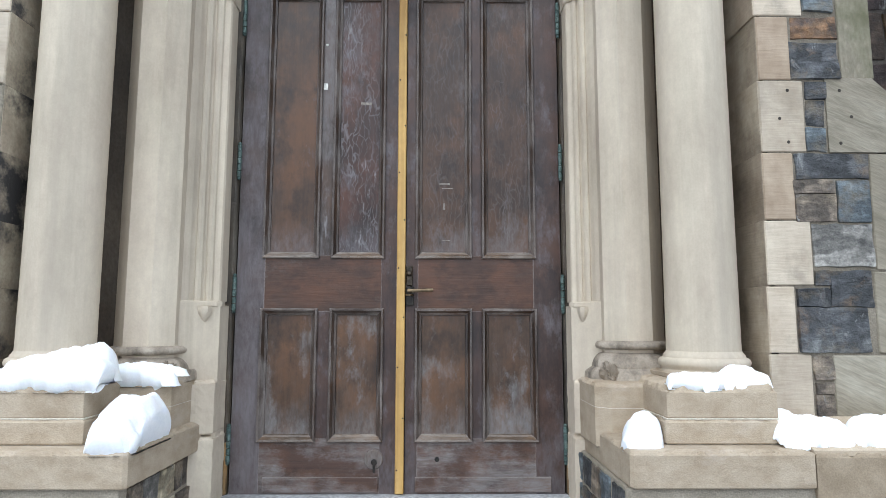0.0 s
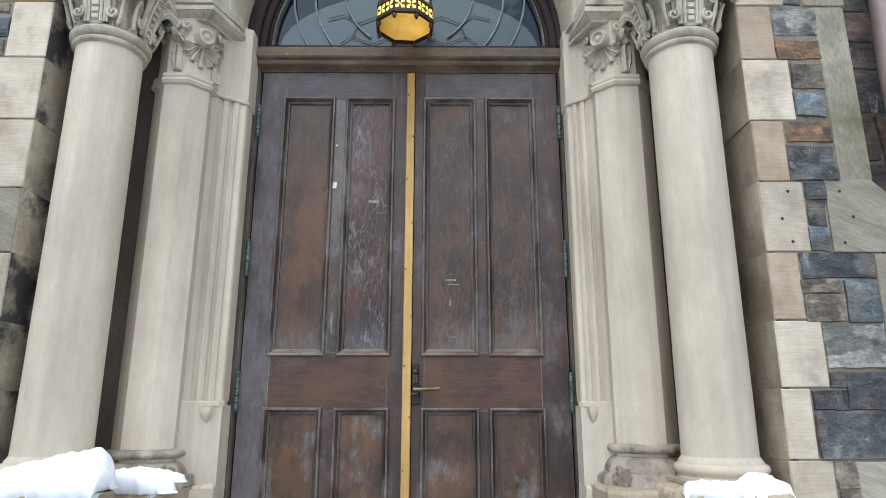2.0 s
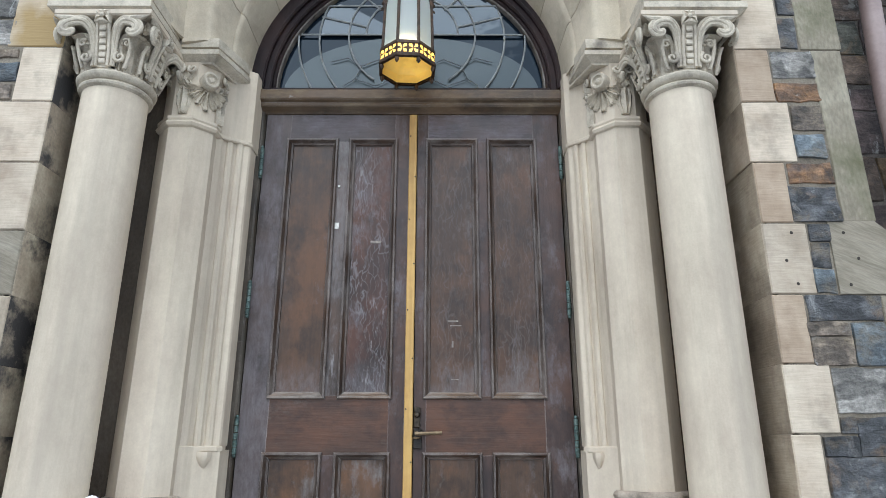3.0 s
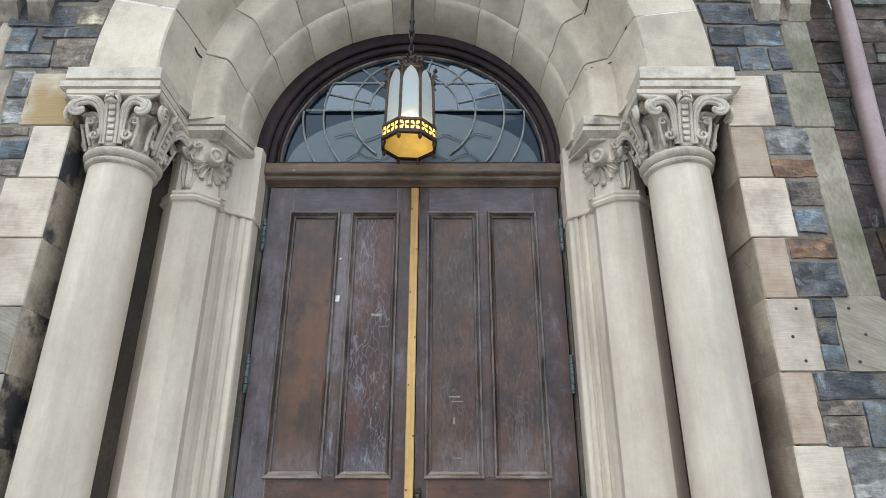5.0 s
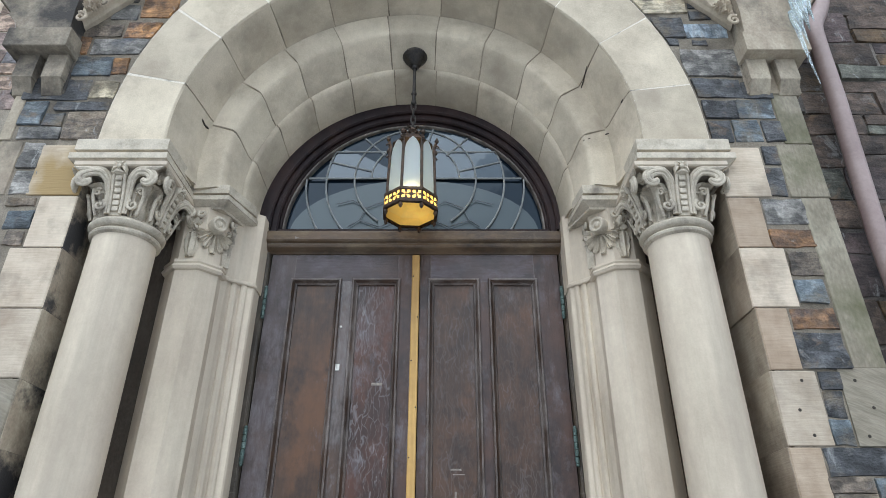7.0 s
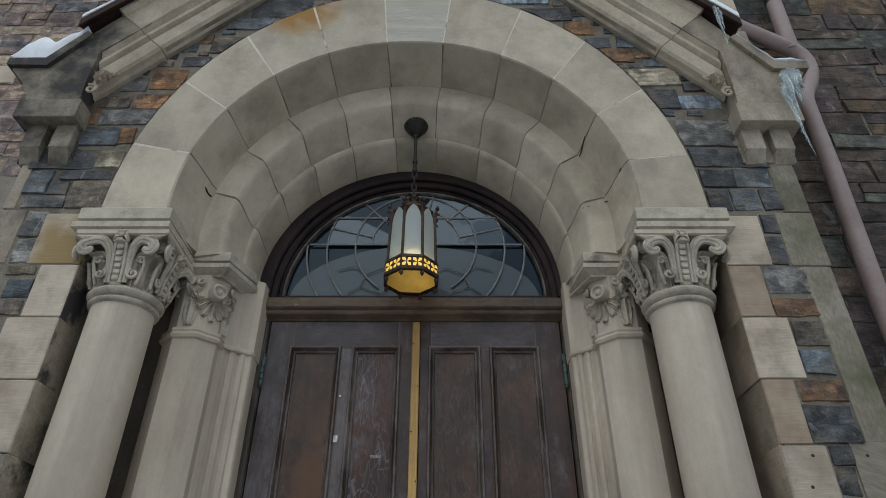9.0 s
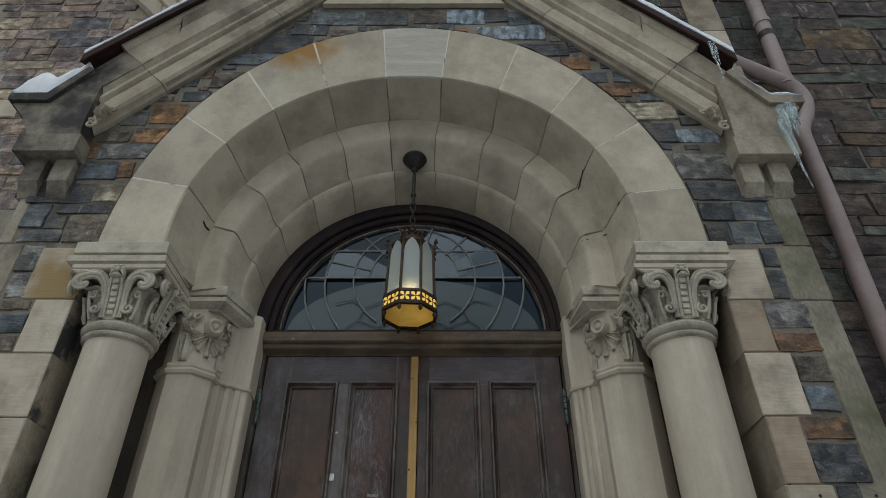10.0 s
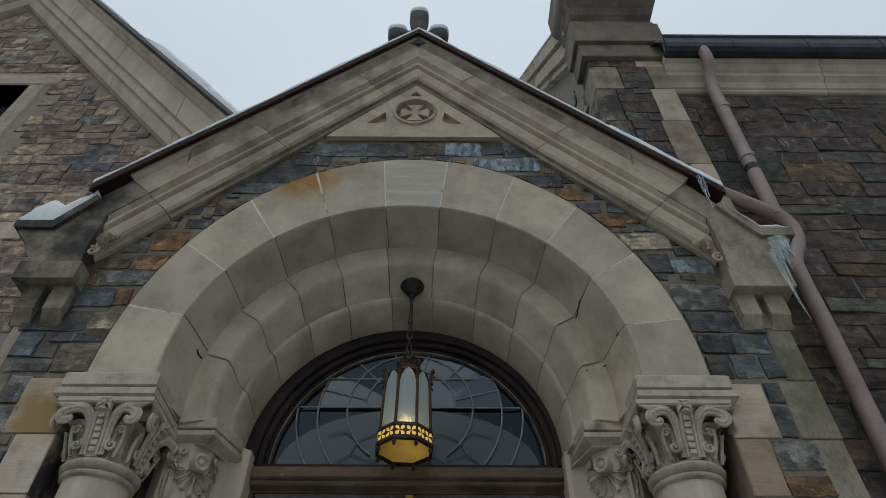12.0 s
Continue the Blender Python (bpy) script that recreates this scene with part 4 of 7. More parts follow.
for i in range(61):
    a = radians(-6 + 192 * i / 60)
    ca, sa = math.cos(a), math.sin(a)
    bed.append([(CX + 1.27 * ca, FRONT - 0.0130, max(3.27 + 1.27 * sa, 3.06)), (CX + (EXT_A - 0.006) * ca, FRONT - 0.0130, max(EXT_Z + (EXT_B - 0.006) * sa, 3.06)), (CX + (EXT_A - 0.006) * ca, FRONT + 0.09, max(EXT_Z + (EXT_B - 0.006) * sa, 3.06)), (CX + 1.27 * ca, FRONT + 0.09, max(3.27 + 1.27 * sa, 3.06))])
attach(part("joint_mortar", rings(bed), PALEMORTAR), arch)
SOFFIT_1 = [(1.262, -0.742, 3.27), (1.245, -0.68, 3.268), (1.222, -0.58, 3.262), (1.205, -0.49, 3.258), (1.19, -0.455, 3.256), (1.16, -0.442, 3.253), (1.11, -0.436, 3.25), (1.09, -0.434, 3.25), (1.09, -0.38, 3.25), (1.5, -0.38, 3.25), (1.5, -0.70, 3.25)]
SOFFIT_2 = [(1.085, -0.446, 3.245), (1.066, -0.444, 3.24), (1.050, -0.430, 3.235), (1.036, -0.40, 3.225), (1.005, -0.30, 3.18), (0.985, -0.272, 3.165), (0.98, -0.22, 3.15), (1.2, -0.22, 3.15), (1.2, -0.46, 3.24)]
SOFFIT_3 = [(0.985, -0.268, 3.160), (0.972, -0.262, 3.155), (0.962, -0.245, 3.15), (0.945, -0.14, 3.11), (0.935, -0.05, 3.09), (0.935, 0.15, 3.09), (1.2, 0.15, 3.09), (1.2, -0.25, 3.15)]
for a0, a1 in zip(JOINTS, JOINTS[1:]):
    attach(part("soffit_stone", arc_block(SOFFIT_1, a0, a1), ARCHSTONE, smooth=True), arch)
for a0, a1 in zip(JOINTS, JOINTS[1:]):
    attach(part("soffit_stone", arc_block(SOFFIT_2, a0 + 0.4, a1 + 0.4), ARCHSTONE, smooth=True), arch)
    attach(part("soffit_stone", arc_block(SOFFIT_3, max(-6, a0 - 0.3), min(186, a1 - 0.3)), ARCHSTONE, smooth=True), arch)

for prof in (SOFFIT_1, SOFFIT_2, SOFFIT_3):
    attach(part("joint_mortar", arc_block([(r + 0.0022, y + 0.0022, cz) for r, y, cz in prof], -5.5, 185.5, 60, 0.0), JOINT), arch)


def fissure(points, width=0.0028):
    """A dark open crack or lost bit of pointing across a surface."""
    return tube(smooth_path(points, 4), [width * 0.5] + [width * (0.8 + 0.4 * abs(noise.noise((k * 1.7, 2, 5)))) for k in range(4 * (len(points) - 1) - 1)] + [width * 0.3], 6)


# ---- carving helpers ----
def spiral(c, r0, turns, up, out, start=0.0, n=26, thick=0.02, grow=0.35):
    """A scrolled bar winding into its eye, in the plane of out and up."""
    c, up, out = Vector(c), Vector(up), Vector(out)
    pts, rad = [], []
    for i in range(n):
        t = i / (n - 1)
        a = start + 2 * math.pi * turns * t
        r = r0 * (1 - 0.82 * t)
        pts.append(c + r * (math.cos(a) * out + math.sin(a) * up))
        rad.append(thick * (1 - grow * t))
    return tube(pts, rad, 8)


def leaf(foot, up, out, side, h, w, curl=0.3, lobes=3, thick=0.008):
    """A ribbed carved leaf that rises from foot and curls outwards at its tip."""
    foot, up, out, side = Vector(foot), Vector(up), Vector(out), Vector(side)
    front, back = [], []
    rows, cols = 12, 9
    for i in range(rows + 1):
        t = i / rows
        half = w * 0.5 * (0.45 + 0.75 * math.sin(math.pi * min(1, t * 0.95 + 0.06))) * (0.80 + 0.20 * abs(math.cos(math.pi * lobes * t)))
        if i == rows:
            half *= 0.25
        rise, push = h * math.sin(min(1.15, t * 1.25) * 1.25) / math.sin(1.15 * 1.25) if t < 0.8 else h * (1 - 0.5 * (t - 0.8)), curl * h * max(0, t - 0.35) ** 1.6 * 1.7
        for k in range(cols):
            s = 2 * k / (cols - 1) - 1
            rib = 0.012 * math.cos(s * math.pi * 2.5) * (1 - t * 0.5) + 0.018 * (1 - s * s)
            p = foot + up * rise + out * (push + rib) + side * (half * s)
            front.append(p)
            back.append(p - out * (thick + 0.014))
    v = front + back
    f, n = [], len(front)
    for i in range(rows):
        for k in range(cols - 1):
            a = i * cols + k
            f.append((a, a + 1, a + cols + 1, a + cols))
            f.append((n + a, n + a + cols, n + a + cols + 1, n + a + 1))
    edge = [k for k in range(cols)] + [i * cols + cols - 1 for i in range(1, rows + 1)] + [rows * cols + k for k in range(cols - 2, -1, -1)] + [i * cols for i in range(rows - 1, 0, -1)]
    for a, b in zip(edge, edge[1:] + edge[:1]):
        f.append((a, b, n + b, n + a))
    return v, f


def rosette(c, r, out, up, petals=4):
    c, out, up = Vector(c), Vector(out).normalized(), Vector(up).normalized()
    side = up.cross(out).normalized()
    g = []
    for k in range(petals):
        a = 2 * math.pi * (k + 0.5) / petals
        d = math.cos(a) * side + math.sin(a) * up
        g.append(leaf(c - out * 0.004, d, out, d.cross(out), r, r * 1.1, 0.15, 1, 0.004))
    m = Matrix.Translation(c) @ Matrix((side, up, out)).transposed().to_4x4()
    g.append(moved(lathe([(0.001, 0.026), (r * 0.22, 0.022), (r * 0.30, 0.008), (r * 0.30, -0.01)], 0, 0, 10), m))
    return join(*g)


def smooth_path(pts, k=3):
    """Points of a rounded curve through all the given ones."""
    out = []
    for i in range(len(pts) - 1):
        p0, p1, p2, p3 = (Vector(pts[max(0, min(len(pts) - 1, i + q))]) for q in (-1, 0, 1, 2))
        for m in range(k):
            t = m / k
            out.append(0.5 * (2 * p1 + (p2 - p0) * t + (2 * p0 - 5 * p1 + 4 * p2 - p3) * t * t + (3 * p1 - p0 - 3 * p2 + p3) * t * t * t))
    return out + [Vector(pts[-1])]


# ---- fissures of the soffit ----
def on_soffit(a, r, y, cz=3.256):
    return (CX + r * math.cos(radians(a)), y, cz + r * math.sin(radians(a)))


for pts, wid in (
    (((168.7, 1.216, -0.543), (169.3, 1.208, -0.507), (169.2, 1.196, -0.468)), 0.007),
    (((29.2, 1.227, -0.592), (27.4, 1.191, -0.458), (27.3, 1.150, -0.439), (27.3, 1.060, -0.440)), 0.0035),
    (((9.1, 1.090, -0.447), (9.1, 1.049, -0.431)), 0.005),
    (((9.1, 1.198, -0.474), (9.6, 1.173, -0.448)), 0.004),
    (((12.1, 1.247, -0.684), (11.8, 1.241, -0.658)), 0.004),
):
    attach(part("fissure", fissure([on_soffit(*p) for p in pts], wid), FISSURE), arch)

# ---- column with its carved capital (built once on the axis, then set left and right) ----
COL_U, COL_Y = 1.41, -0.58


def build_column():
    col = thing("column", "smooth round limestone column with a carved scrolled capital", "column", "columns beside the door")
    part("shaft", lathe([(0.156, 0.72), (0.1545, 0.80), (0.153, 1.3), (0.152, 2.0), (0.151, 2.60), (0.151, 2.66)], 0, 0, 56), LIME, col, smooth=True)
    part("base_moulding", lathe([(0.190, 0.655), (0.184, 0.668), (0.176, 0.680), (0.180, 0.690), (0.188, 0.697), (0.191, 0.708), (0.188, 0.720), (0.179, 0.728), (0.171, 0.730), (0.169, 0.740), (0.164, 0.745), (0.1555, 0.758)], 0, 0, 48), LIME, col, smooth=True)
    part("astragal", lathe([(0.148, 2.630), (0.156, 2.634), (0.168, 2.640), (0.172, 2.650), (0.167, 2.659), (0.158, 2.663), (0.1575, 2.667), (0.171, 2.671), (0.183, 2.683), (0.185, 2.695), (0.177, 2.706), (0.163, 2.711), (0.160, 2.722), (0.148, 2.728)], 0, 0, 48), CARVED, col, smooth=True)

    def belly(r, q, z, n=48):
        """A ring between a circle (q = 0) and a square (q = 1)."""
        lp = []
        for k in range(n):
            a = 2 * math.pi * k / n
            c, s = math.cos(a), math.sin(a)
            rr = r * ((1 - q) + q / max(abs(c), abs(s)))
            lp.append((rr * c, rr * s, z))
        return lp

    part("bell", rings([belly(0.150, 0, 2.70), belly(0.122, 0, 2.75), belly(0.100, 0, 2.84), belly(0.105, 0.1, 2.90), belly(0.140, 0.4, 2.945), belly(0.205, 0.85, 2.975)]), CARVED, col, smooth=True)
    part("abacus", rings([[(sx * (0.226 + d), sy * (0.226 + d), z) for sx, sy in ((-1, -1), (1, -1), (1, 1), (-1, 1))] for z, d in ((2.972, 0), (2.978, 0.008), (3.0, 0.008))]), LIME, col)
    for k in range(4):
        a = radians(90 * k)
        turn = Matrix.Rotation(a, 4, "Z")
        d = Vector((math.cos(a), math.sin(a), 0))
        # beaded stem with a square flower in the middle of each side
        stem = part("stem", moved(rings([[(n, t, z) for n, t in ((0.14, -w), (r0 + 0.012, -w), (r0 + 0.012, w), (0.14, w))] for z, r0, w in ((2.722, 0.152, 0.030), (2.80, 0.164, 0.032), (2.88, 0.184, 0.032), (2.945, 0.206, 0.030))]), turn), CARVED, col)
        for i in range(6):
            r0 = 0.156 + 0.046 * (i / 6) ** 1.3
            part("bead", moved(box(r0, r0 + 0.024, -0.017, 0.017, 2.738 + 0.032 * i, 2.766 + 0.032 * i, 0.004), turn), CARVED, stem)
        for s in (-1, 1):
            part("stem_border", moved(tube([(0.170, s * 0.027, 2.726), (0.179, s * 0.029, 2.80), (0.198, s * 0.029, 2.88), (0.219, s * 0.027, 2.94)], 0.0075, 8), turn), CARVED, stem, smooth=True)
        petals = []
        for q in range(4):
            m = turn @ Matrix.Translation((0.228, 0, 2.966)) @ Matrix.Rotation(radians(90 * q), 4, "X")
            petals.append(moved(([(0, 0, 0.004), (0.014, 0.012, 0.022), (0.004, 0.034, 0.036), (0.010, 0, 0.030), (0.004, -0.034, 0.036), (0.014, -0.012, 0.022), (-0.02, 0.034, 0.036), (-0.02, -0.034, 0.036), (-0.02, 0, 0)], [(0, 1, 3), (1, 2, 3), (3, 4, 5), (0, 3, 5), (2, 6, 7, 4, 3), (0, 8, 6, 2, 1), (0, 5, 4, 7, 8), (8, 7, 6)]), m))
        part("rosette", join(*petals, moved(ball((0, 0, 0), 0.012), turn @ Matrix.Translation((0.238, 0, 2.966)))), CARVED, col)
        for s in (-1, 1):
            # broad grooved stalks sweep from the stem to the corner and roll over
            path = [(0.160, 0.044, 2.73), (0.168, 0.045, 2.80), (0.182, 0.049, 2.865), (0.200, 0.062, 2.915), (0.216, 0.092, 2.945), (0.224, 0.126, 2.944), (0.230, 0.158, 2.930), (0.234, 0.178, 2.908), (0.233, 0.178, 2.886), (0.231, 0.163, 2.873), (0.229, 0.146, 2.876), (0.228, 0.136, 2.888), (0.228, 0.138, 2.899)]
            rad = [0.010, 0.012, 0.015, 0.019, 0.022, 0.025, 0.027, 0.027, 0.024, 0.020, 0.016, 0.012, 0.007]
            strands = []
            for off, rr in ((-0.017, 0.011), (0.0, 0.0125), (0.017, 0.0105)):
                pts = []
                for q, (n, t, z) in enumerate(path):
                    p0, p1 = path[max(0, q - 1)], path[min(len(path) - 1, q + 1)]
                    dy, dz = p1[1] - p0[1], p1[2] - p0[2]
                    ln = math.hypot(dy, dz) or 1.0
                    wide = min(1.0, 0.45 + 0.14 * q) if q < 9 else 1.0 - 0.2 * (q - 8)
                    pts.append((n + 0.004 * (off == 0.0), s * (t - dz / ln * off * wide), z + dy / ln * off * wide))
                pts = smooth_path(pts)
                strands.append(tube(pts, [rr * min(1.0, 0.6 + 0.035 * q) for q in range(len(pts) - 4)] + [rr * 0.9, rr * 0.7, rr * 0.5, rr * 0.3], 8))
            part("scroll", moved(join(*strands), turn), CARVED, col, smooth=True)
            part("leaf_tip", moved(tube([(0.216, s * 0.10, 2.950), (0.226, s * 0.15, 2.953), (0.234, s * 0.19, 2.950), (0.240, s * 0.226, 2.960)], [0.010, 0.017, 0.015, 0.003], 8), turn), CARVED, col, smooth=True)
            b = radians(90 * k + s * 27)
            e = Vector((math.cos(b), math.sin(b), 0))
            part("small_leaf", leaf(e * 0.146 + Vector((0, 0, 2.712)), (0, 0, 1), e, (-e.y, e.x, 0), 0.150, 0.055, 0.22, 4), CARVED, col, smooth=True)
            part("tendril", moved(spiral((0.172, s * 0.082, 2.775), 0.030, 1.3, (0, 0, 1), (0, s, 0), 2.0, 18, 0.0095), turn), CARVED, col, smooth=True)
            part("tendril", moved(spiral((0.176, s * 0.108, 2.850), 0.022, 1.2, (0, 0, 1), (0, -s, 0), 0.6, 16, 0.008), turn), CARVED, col, smooth=True)
            part("tendril", moved(tube([(0.150, s * 0.10, 2.725), (0.160, s * 0.118, 2.78), (0.172, s * 0.128, 2.83), (0.19, s * 0.125, 2.865)], [0.009, 0.010, 0.009, 0.007], 8), turn), CARVED, col, smooth=True)
        a = radians(45 + 90 * k)
        d = Vector((math.cos(a), math.sin(a), 0))
        t_ = Vector((-d.y, d.x, 0))
        part("corner_leaf", leaf(d * 0.146 + Vector((0, 0, 2.712)), (0, 0, 1), d, t_, 0.20, 0.14, 0.48, 4), CARVED, col, smooth=True)
        # pointed star of leaves under the corner of the abacus
        star = []
        for q in range(5):
            w_ = radians(-90 + 36 * (q - 2))
            dd = (Vector((0, 0, 1)) * math.sin(w_) + t_ * math.cos(w_)).normalized()
            star.append(leaf(d * 0.262 + Vector((0, 0, 2.948)), dd, d, dd.cross(d), 0.050, 0.030, 0.10, 1, 0.006))
        part("corner_star", join(*star), CARVED, col, smooth=True)
    return col


column = build_column()
column.location = (CX + COL_U, COL_Y, 0)
copy_thing(column, pose(CX - COL_U - 0.01, COL_Y, 0))


# ---- what stands at each side of the opening ----
def side_stones(side):
    X = mirror(side)

    def outer(d, z):
        pts = [(1.197 + d, -0.811 + d), (1.70 - d, -0.811 + d), (1.70 - d, -0.60), (1.40, -0.60), (1.40, -0.30), (1.197 + d, -0.30)]
        return [(X(u), y, z) for u, y in pts]

    def inner(d, z):
        pts = [(0.985 + d, -0.452 + d), (1.26, -0.452 + d), (1.26, -0.07), (0.928 + d * 0.6, -0.07), (0.928 + d * 0.6, -0.19)]
        return [(X(u) + 0.026 * (u < 0.95), y, z) for u, y in pts]

    imp = thing("impost", "moulded limestone impost course under the arch", "impost", "imposts", "structure", (X(1.4), -0.5, 3.0))
    steps_out = ((0.055, 2.975), (0.052, 2.99), (0.030, 3.005), (0.008, 3.02), (0.0, 3.022), (0.0, 3.056), (0.012, 3.060), (0.036, 3.062), (0.036, 3.078), (0.012, 3.082), (0.012, 3.148), (0.022, 3.158))
    attach(part("impost_block", rings([outer(d, z) for d, z in steps_out]), CARVED), imp)
    attach(part("impost_return", rings([inner(d * 0.8, 2.962 + (z - 2.975) * 0.80) for d, z in steps_out]), CARVED), imp)

    # engaged octagonal pilaster between column and jamb
    pil = thing("pilaster", "engaged octagonal limestone pilaster with a carved leaf capital", "pilaster", "pilasters beside the door", "", (X(1.175) + 0.015, -0.26, 0))
    px, py = X(1.175) + 0.015, -0.26

    def octo(r, z, n=8):
        return [(px + r * math.cos(radians(22.5 + 45 * k)), py + r * math.sin(radians(22.5 + 45 * k)), z) for k in range(n)]

    attach(part("shaft", rings([octo(0.157, 0.70), octo(0.157, 2.62)]), LIME), pil)
    attach(part("neck_moulding", rings([octo(0.155, 2.585), octo(0.172, 2.592), octo(0.180, 2.606), octo(0.174, 2.618), octo(0.168, 2.622), octo(0.174, 2.632), octo(0.174, 2.645), octo(0.155, 2.652)]), LIME), pil)
    attach(part("bell", rings([octo(0.150, 2.64), octo(0.150, 2.82), octo(0.155, 2.90), octo(0.168, 2.97)]), LIME), pil)

    def chipped(r, z, wear, n=64):
        """A ring of the octagon with a worn, uneven edge."""
        lp = []
        for k in range(n):
            a = radians(360 * k / n)
            c8 = math.cos(radians(22.5)) / math.cos((a + radians(22.5)) % radians(45) - radians(22.5))
            rub = wear * max(0.0, noise.noise((px * 5 + 2.6 * math.cos(a), 2.6 * math.sin(a), 4)) + 0.6 * noise.noise((px * 5 + 9 * math.cos(a), 9 * math.sin(a), z * 20)))
            q = r * c8 * (1 - rub)
            lp.append((px + q * math.cos(a), py + q * math.sin(a), z + 0.02 * rub))
        return lp

    drop = 0.036 - 0.014 * side
    attach(part("base_moulding", rings([chipped(r, z - drop, w) for r, z, w in ((0.150, 0.816, 0), (0.162, 0.815, 0.06), (0.180, 0.811, 0.12), (0.190, 0.800, 0.15), (0.191, 0.790, 0.15), (0.184, 0.780, 0.12), (0.164, 0.774, 0.05), (0.148, 0.772, 0))]), WORNBASE, smooth=True), pil)
    attach(part("base_moulding", rings([chipped(r, z - drop, w) for r, z, w in ((0.146, 0.774, 0), (0.150, 0.764, 0), (0.168, 0.757, 0.03), (0.182, 0.745, 0.06), (0.194, 0.728, 0.06), (0.200, 0.712, 0.06), (0.202, 0.70, 0.03), (0.202, 0.69, 0.03))] + [chipped(r, z, w) for r, z, w in ((0.222, 0.652, 0.06), (0.232, 0.640, 0.06), (0.234, 0.60, 0))]), WORNBASE, smooth=True), pil)
    e = Vector((-side * 0.7071, -0.7071, 0))
    for lift, size, petals in ((0.0, 0.046, 5), (0.020, 0.024, 4)):
        attach(part("base_leaf", rosette(Vector((px, py, 0.648)) + e * (0.215 + lift * 0.5) + Vector((0, 0, lift * 0.4)), size, (e + Vector((0, 0, 0.7))).normalized(), (0, 0, 1), petals), WORNBASE, smooth=True), pil)
    for ang in (-90, -90 - side * 45, -90 - side * 90):
        e = Vector((math.cos(radians(ang)), math.sin(radians(ang)), 0))
        t = Vector((-e.y, e.x, 0))
        c = Vector((px, py, 0)) + e * 0.148
        if ang == -90 - side * 45:
            # a disc with a shell of lobes below it
            o = c + Vector((0, 0, 2.848)) - e * 0.016
            for k in (-3, -2, -1, 0, 1, 2, 3):
                dd = (Vector((0, 0, -1)) * math.cos(0.40 * k) + t * math.sin(0.40 * k)).normalized()
                attach(part("shell_lobe", leaf(o + dd * 0.03 - e * (0.003 * abs(k)), dd, e, dd.cross(e), 0.118 - 0.012 * abs(k), 0.040, 0.16, 2, 0.006), CARVED, smooth=True), pil)
            turn = Matrix.Translation(c + Vector((0, 0, 2.875)) + e * 0.012) @ Matrix((t, Vector((0, 0, 1)), e)).transposed().to_4x4()
            attach(part("disc", moved(lathe([(0.002, 0.030), (0.012, 0.028), (0.018, 0.020), (0.022, 0.016), (0.027, 0.018), (0.033, 0.030), (0.042, 0.030), (0.049, 0.020), (0.050, -0.03)], 0, 0, 24), turn), CARVED, smooth=True), pil)
        else:
            attach(part("panel_leaf", leaf(c + Vector((0, 0, 2.665)) - e * 0.006, (0, 0, 1), e, t, 0.15, 0.075, 0.10, 4), CARVED, smooth=True), pil)
            attach(part("small_flower", rosette(c + Vector((0, 0, 2.862)) + e * 0.004, 0.040, e, (0, 0, 1), 3), CARVED, smooth=True), pil)
            for s in (-1, 1):
                attach(part("tendril", spiral(c + Vector((0, 0, 2.925)) + t * (0.034 * s) + e * 0.018, 0.026, 1.2, (0, 0, 1), t * s, 2.4, 14, 0.010), CARVED, smooth=True), pil)

    J = lambda u: X(u) + 0.018 + 0.012 * min(1.0, max(0.0, (1.0 - u) / 0.10))
    # jamb: core, splayed slim mouldings with stops
    jamb = thing("door_jamb", "limestone door jamb with slim vertical mouldings", "door jamb", "door jambs", "structure", (X(0.95), -0.15, 0))
    stack = lambda pts, zs: rings([[(J(u), y, z) for u, y in pts] for z in zs])
    attach(part("plain_block", stack(((0.897, -0.02), (0.894, -0.145), (0.925, -0.170), (0.985, -0.224), (1.05, -0.30), (1.30, -0.30), (1.30, 0.14), (0.897, 0.14)), (-0.05, 0.965)), LIME), jamb)
    attach(part("plain_block", stack(((0.897, -0.02), (0.897, -0.135), (0.925, -0.155), (0.985, -0.21), (1.05, -0.285), (1.30, -0.285), (1.30, 0.14), (0.897, 0.14)), (2.61, 3.08)), LIME), jamb)
    attach(part("core", stack(((0.915, -0.02), (0.915, -0.12), (1.0, -0.19), (1.06, -0.26), (1.30, -0.26), (1.30, 0.14), (0.915, 0.14)), (0.965, 2.61)), LIME), jamb)
    prof = [(0.900, -0.03), (0.897, -0.132), (0.903, -0.145), (0.918, -0.151), (0.926, -0.157), (0.930, -0.169), (0.940, -0.178), (0.952, -0.178), (0.960, -0.172), (0.966, -0.180), (0.970, -0.196), (0.980, -0.206), (0.992, -0.208), (0.999, -0.203), (1.004, -0.212), (1.012, -0.238), (1.03, -0.265), (1.05, -0.285), (1.09, -0.30), (1.09, -0.03)]
    attach(part("moulding", stack(prof, (0.985, 2.60)), LIME), jamb)
    for z0, z1 in ((0.955, 0.985), (2.60, 2.625)):
        attach(part("moulding_stop", rings([[(J(u), y, z) for u, y in ((0.905, -0.05), (0.894 - e, -0.132), (0.905, -0.156 - e), (0.945, -0.187 - e), (0.985, -0.217 - e), (1.01, -0.247 - e), (1.05, -0.295 - e), (1.10, -0.31), (1.10, -0.05))] for z, e in ((z0, 0), (z0 + 0.006, 0.006), (z1 - 0.006, 0.006), (z1, 0))]), LIME), jamb)
    attach(part("moulding_corbel", rings([[(J(0.950 + 0.02 * math.cos(radians(a)) * k), -0.186 - 0.004 * k + 0.02 * math.sin(radians(a)) * k, z) for a in range(0, 360, 45)] for z, k in ((0.957, 1.6), (0.940, 1.7), (0.918, 1.35), (0.895, 0.8), (0.880, 0.2))]), LIME, smooth=True), jamb)

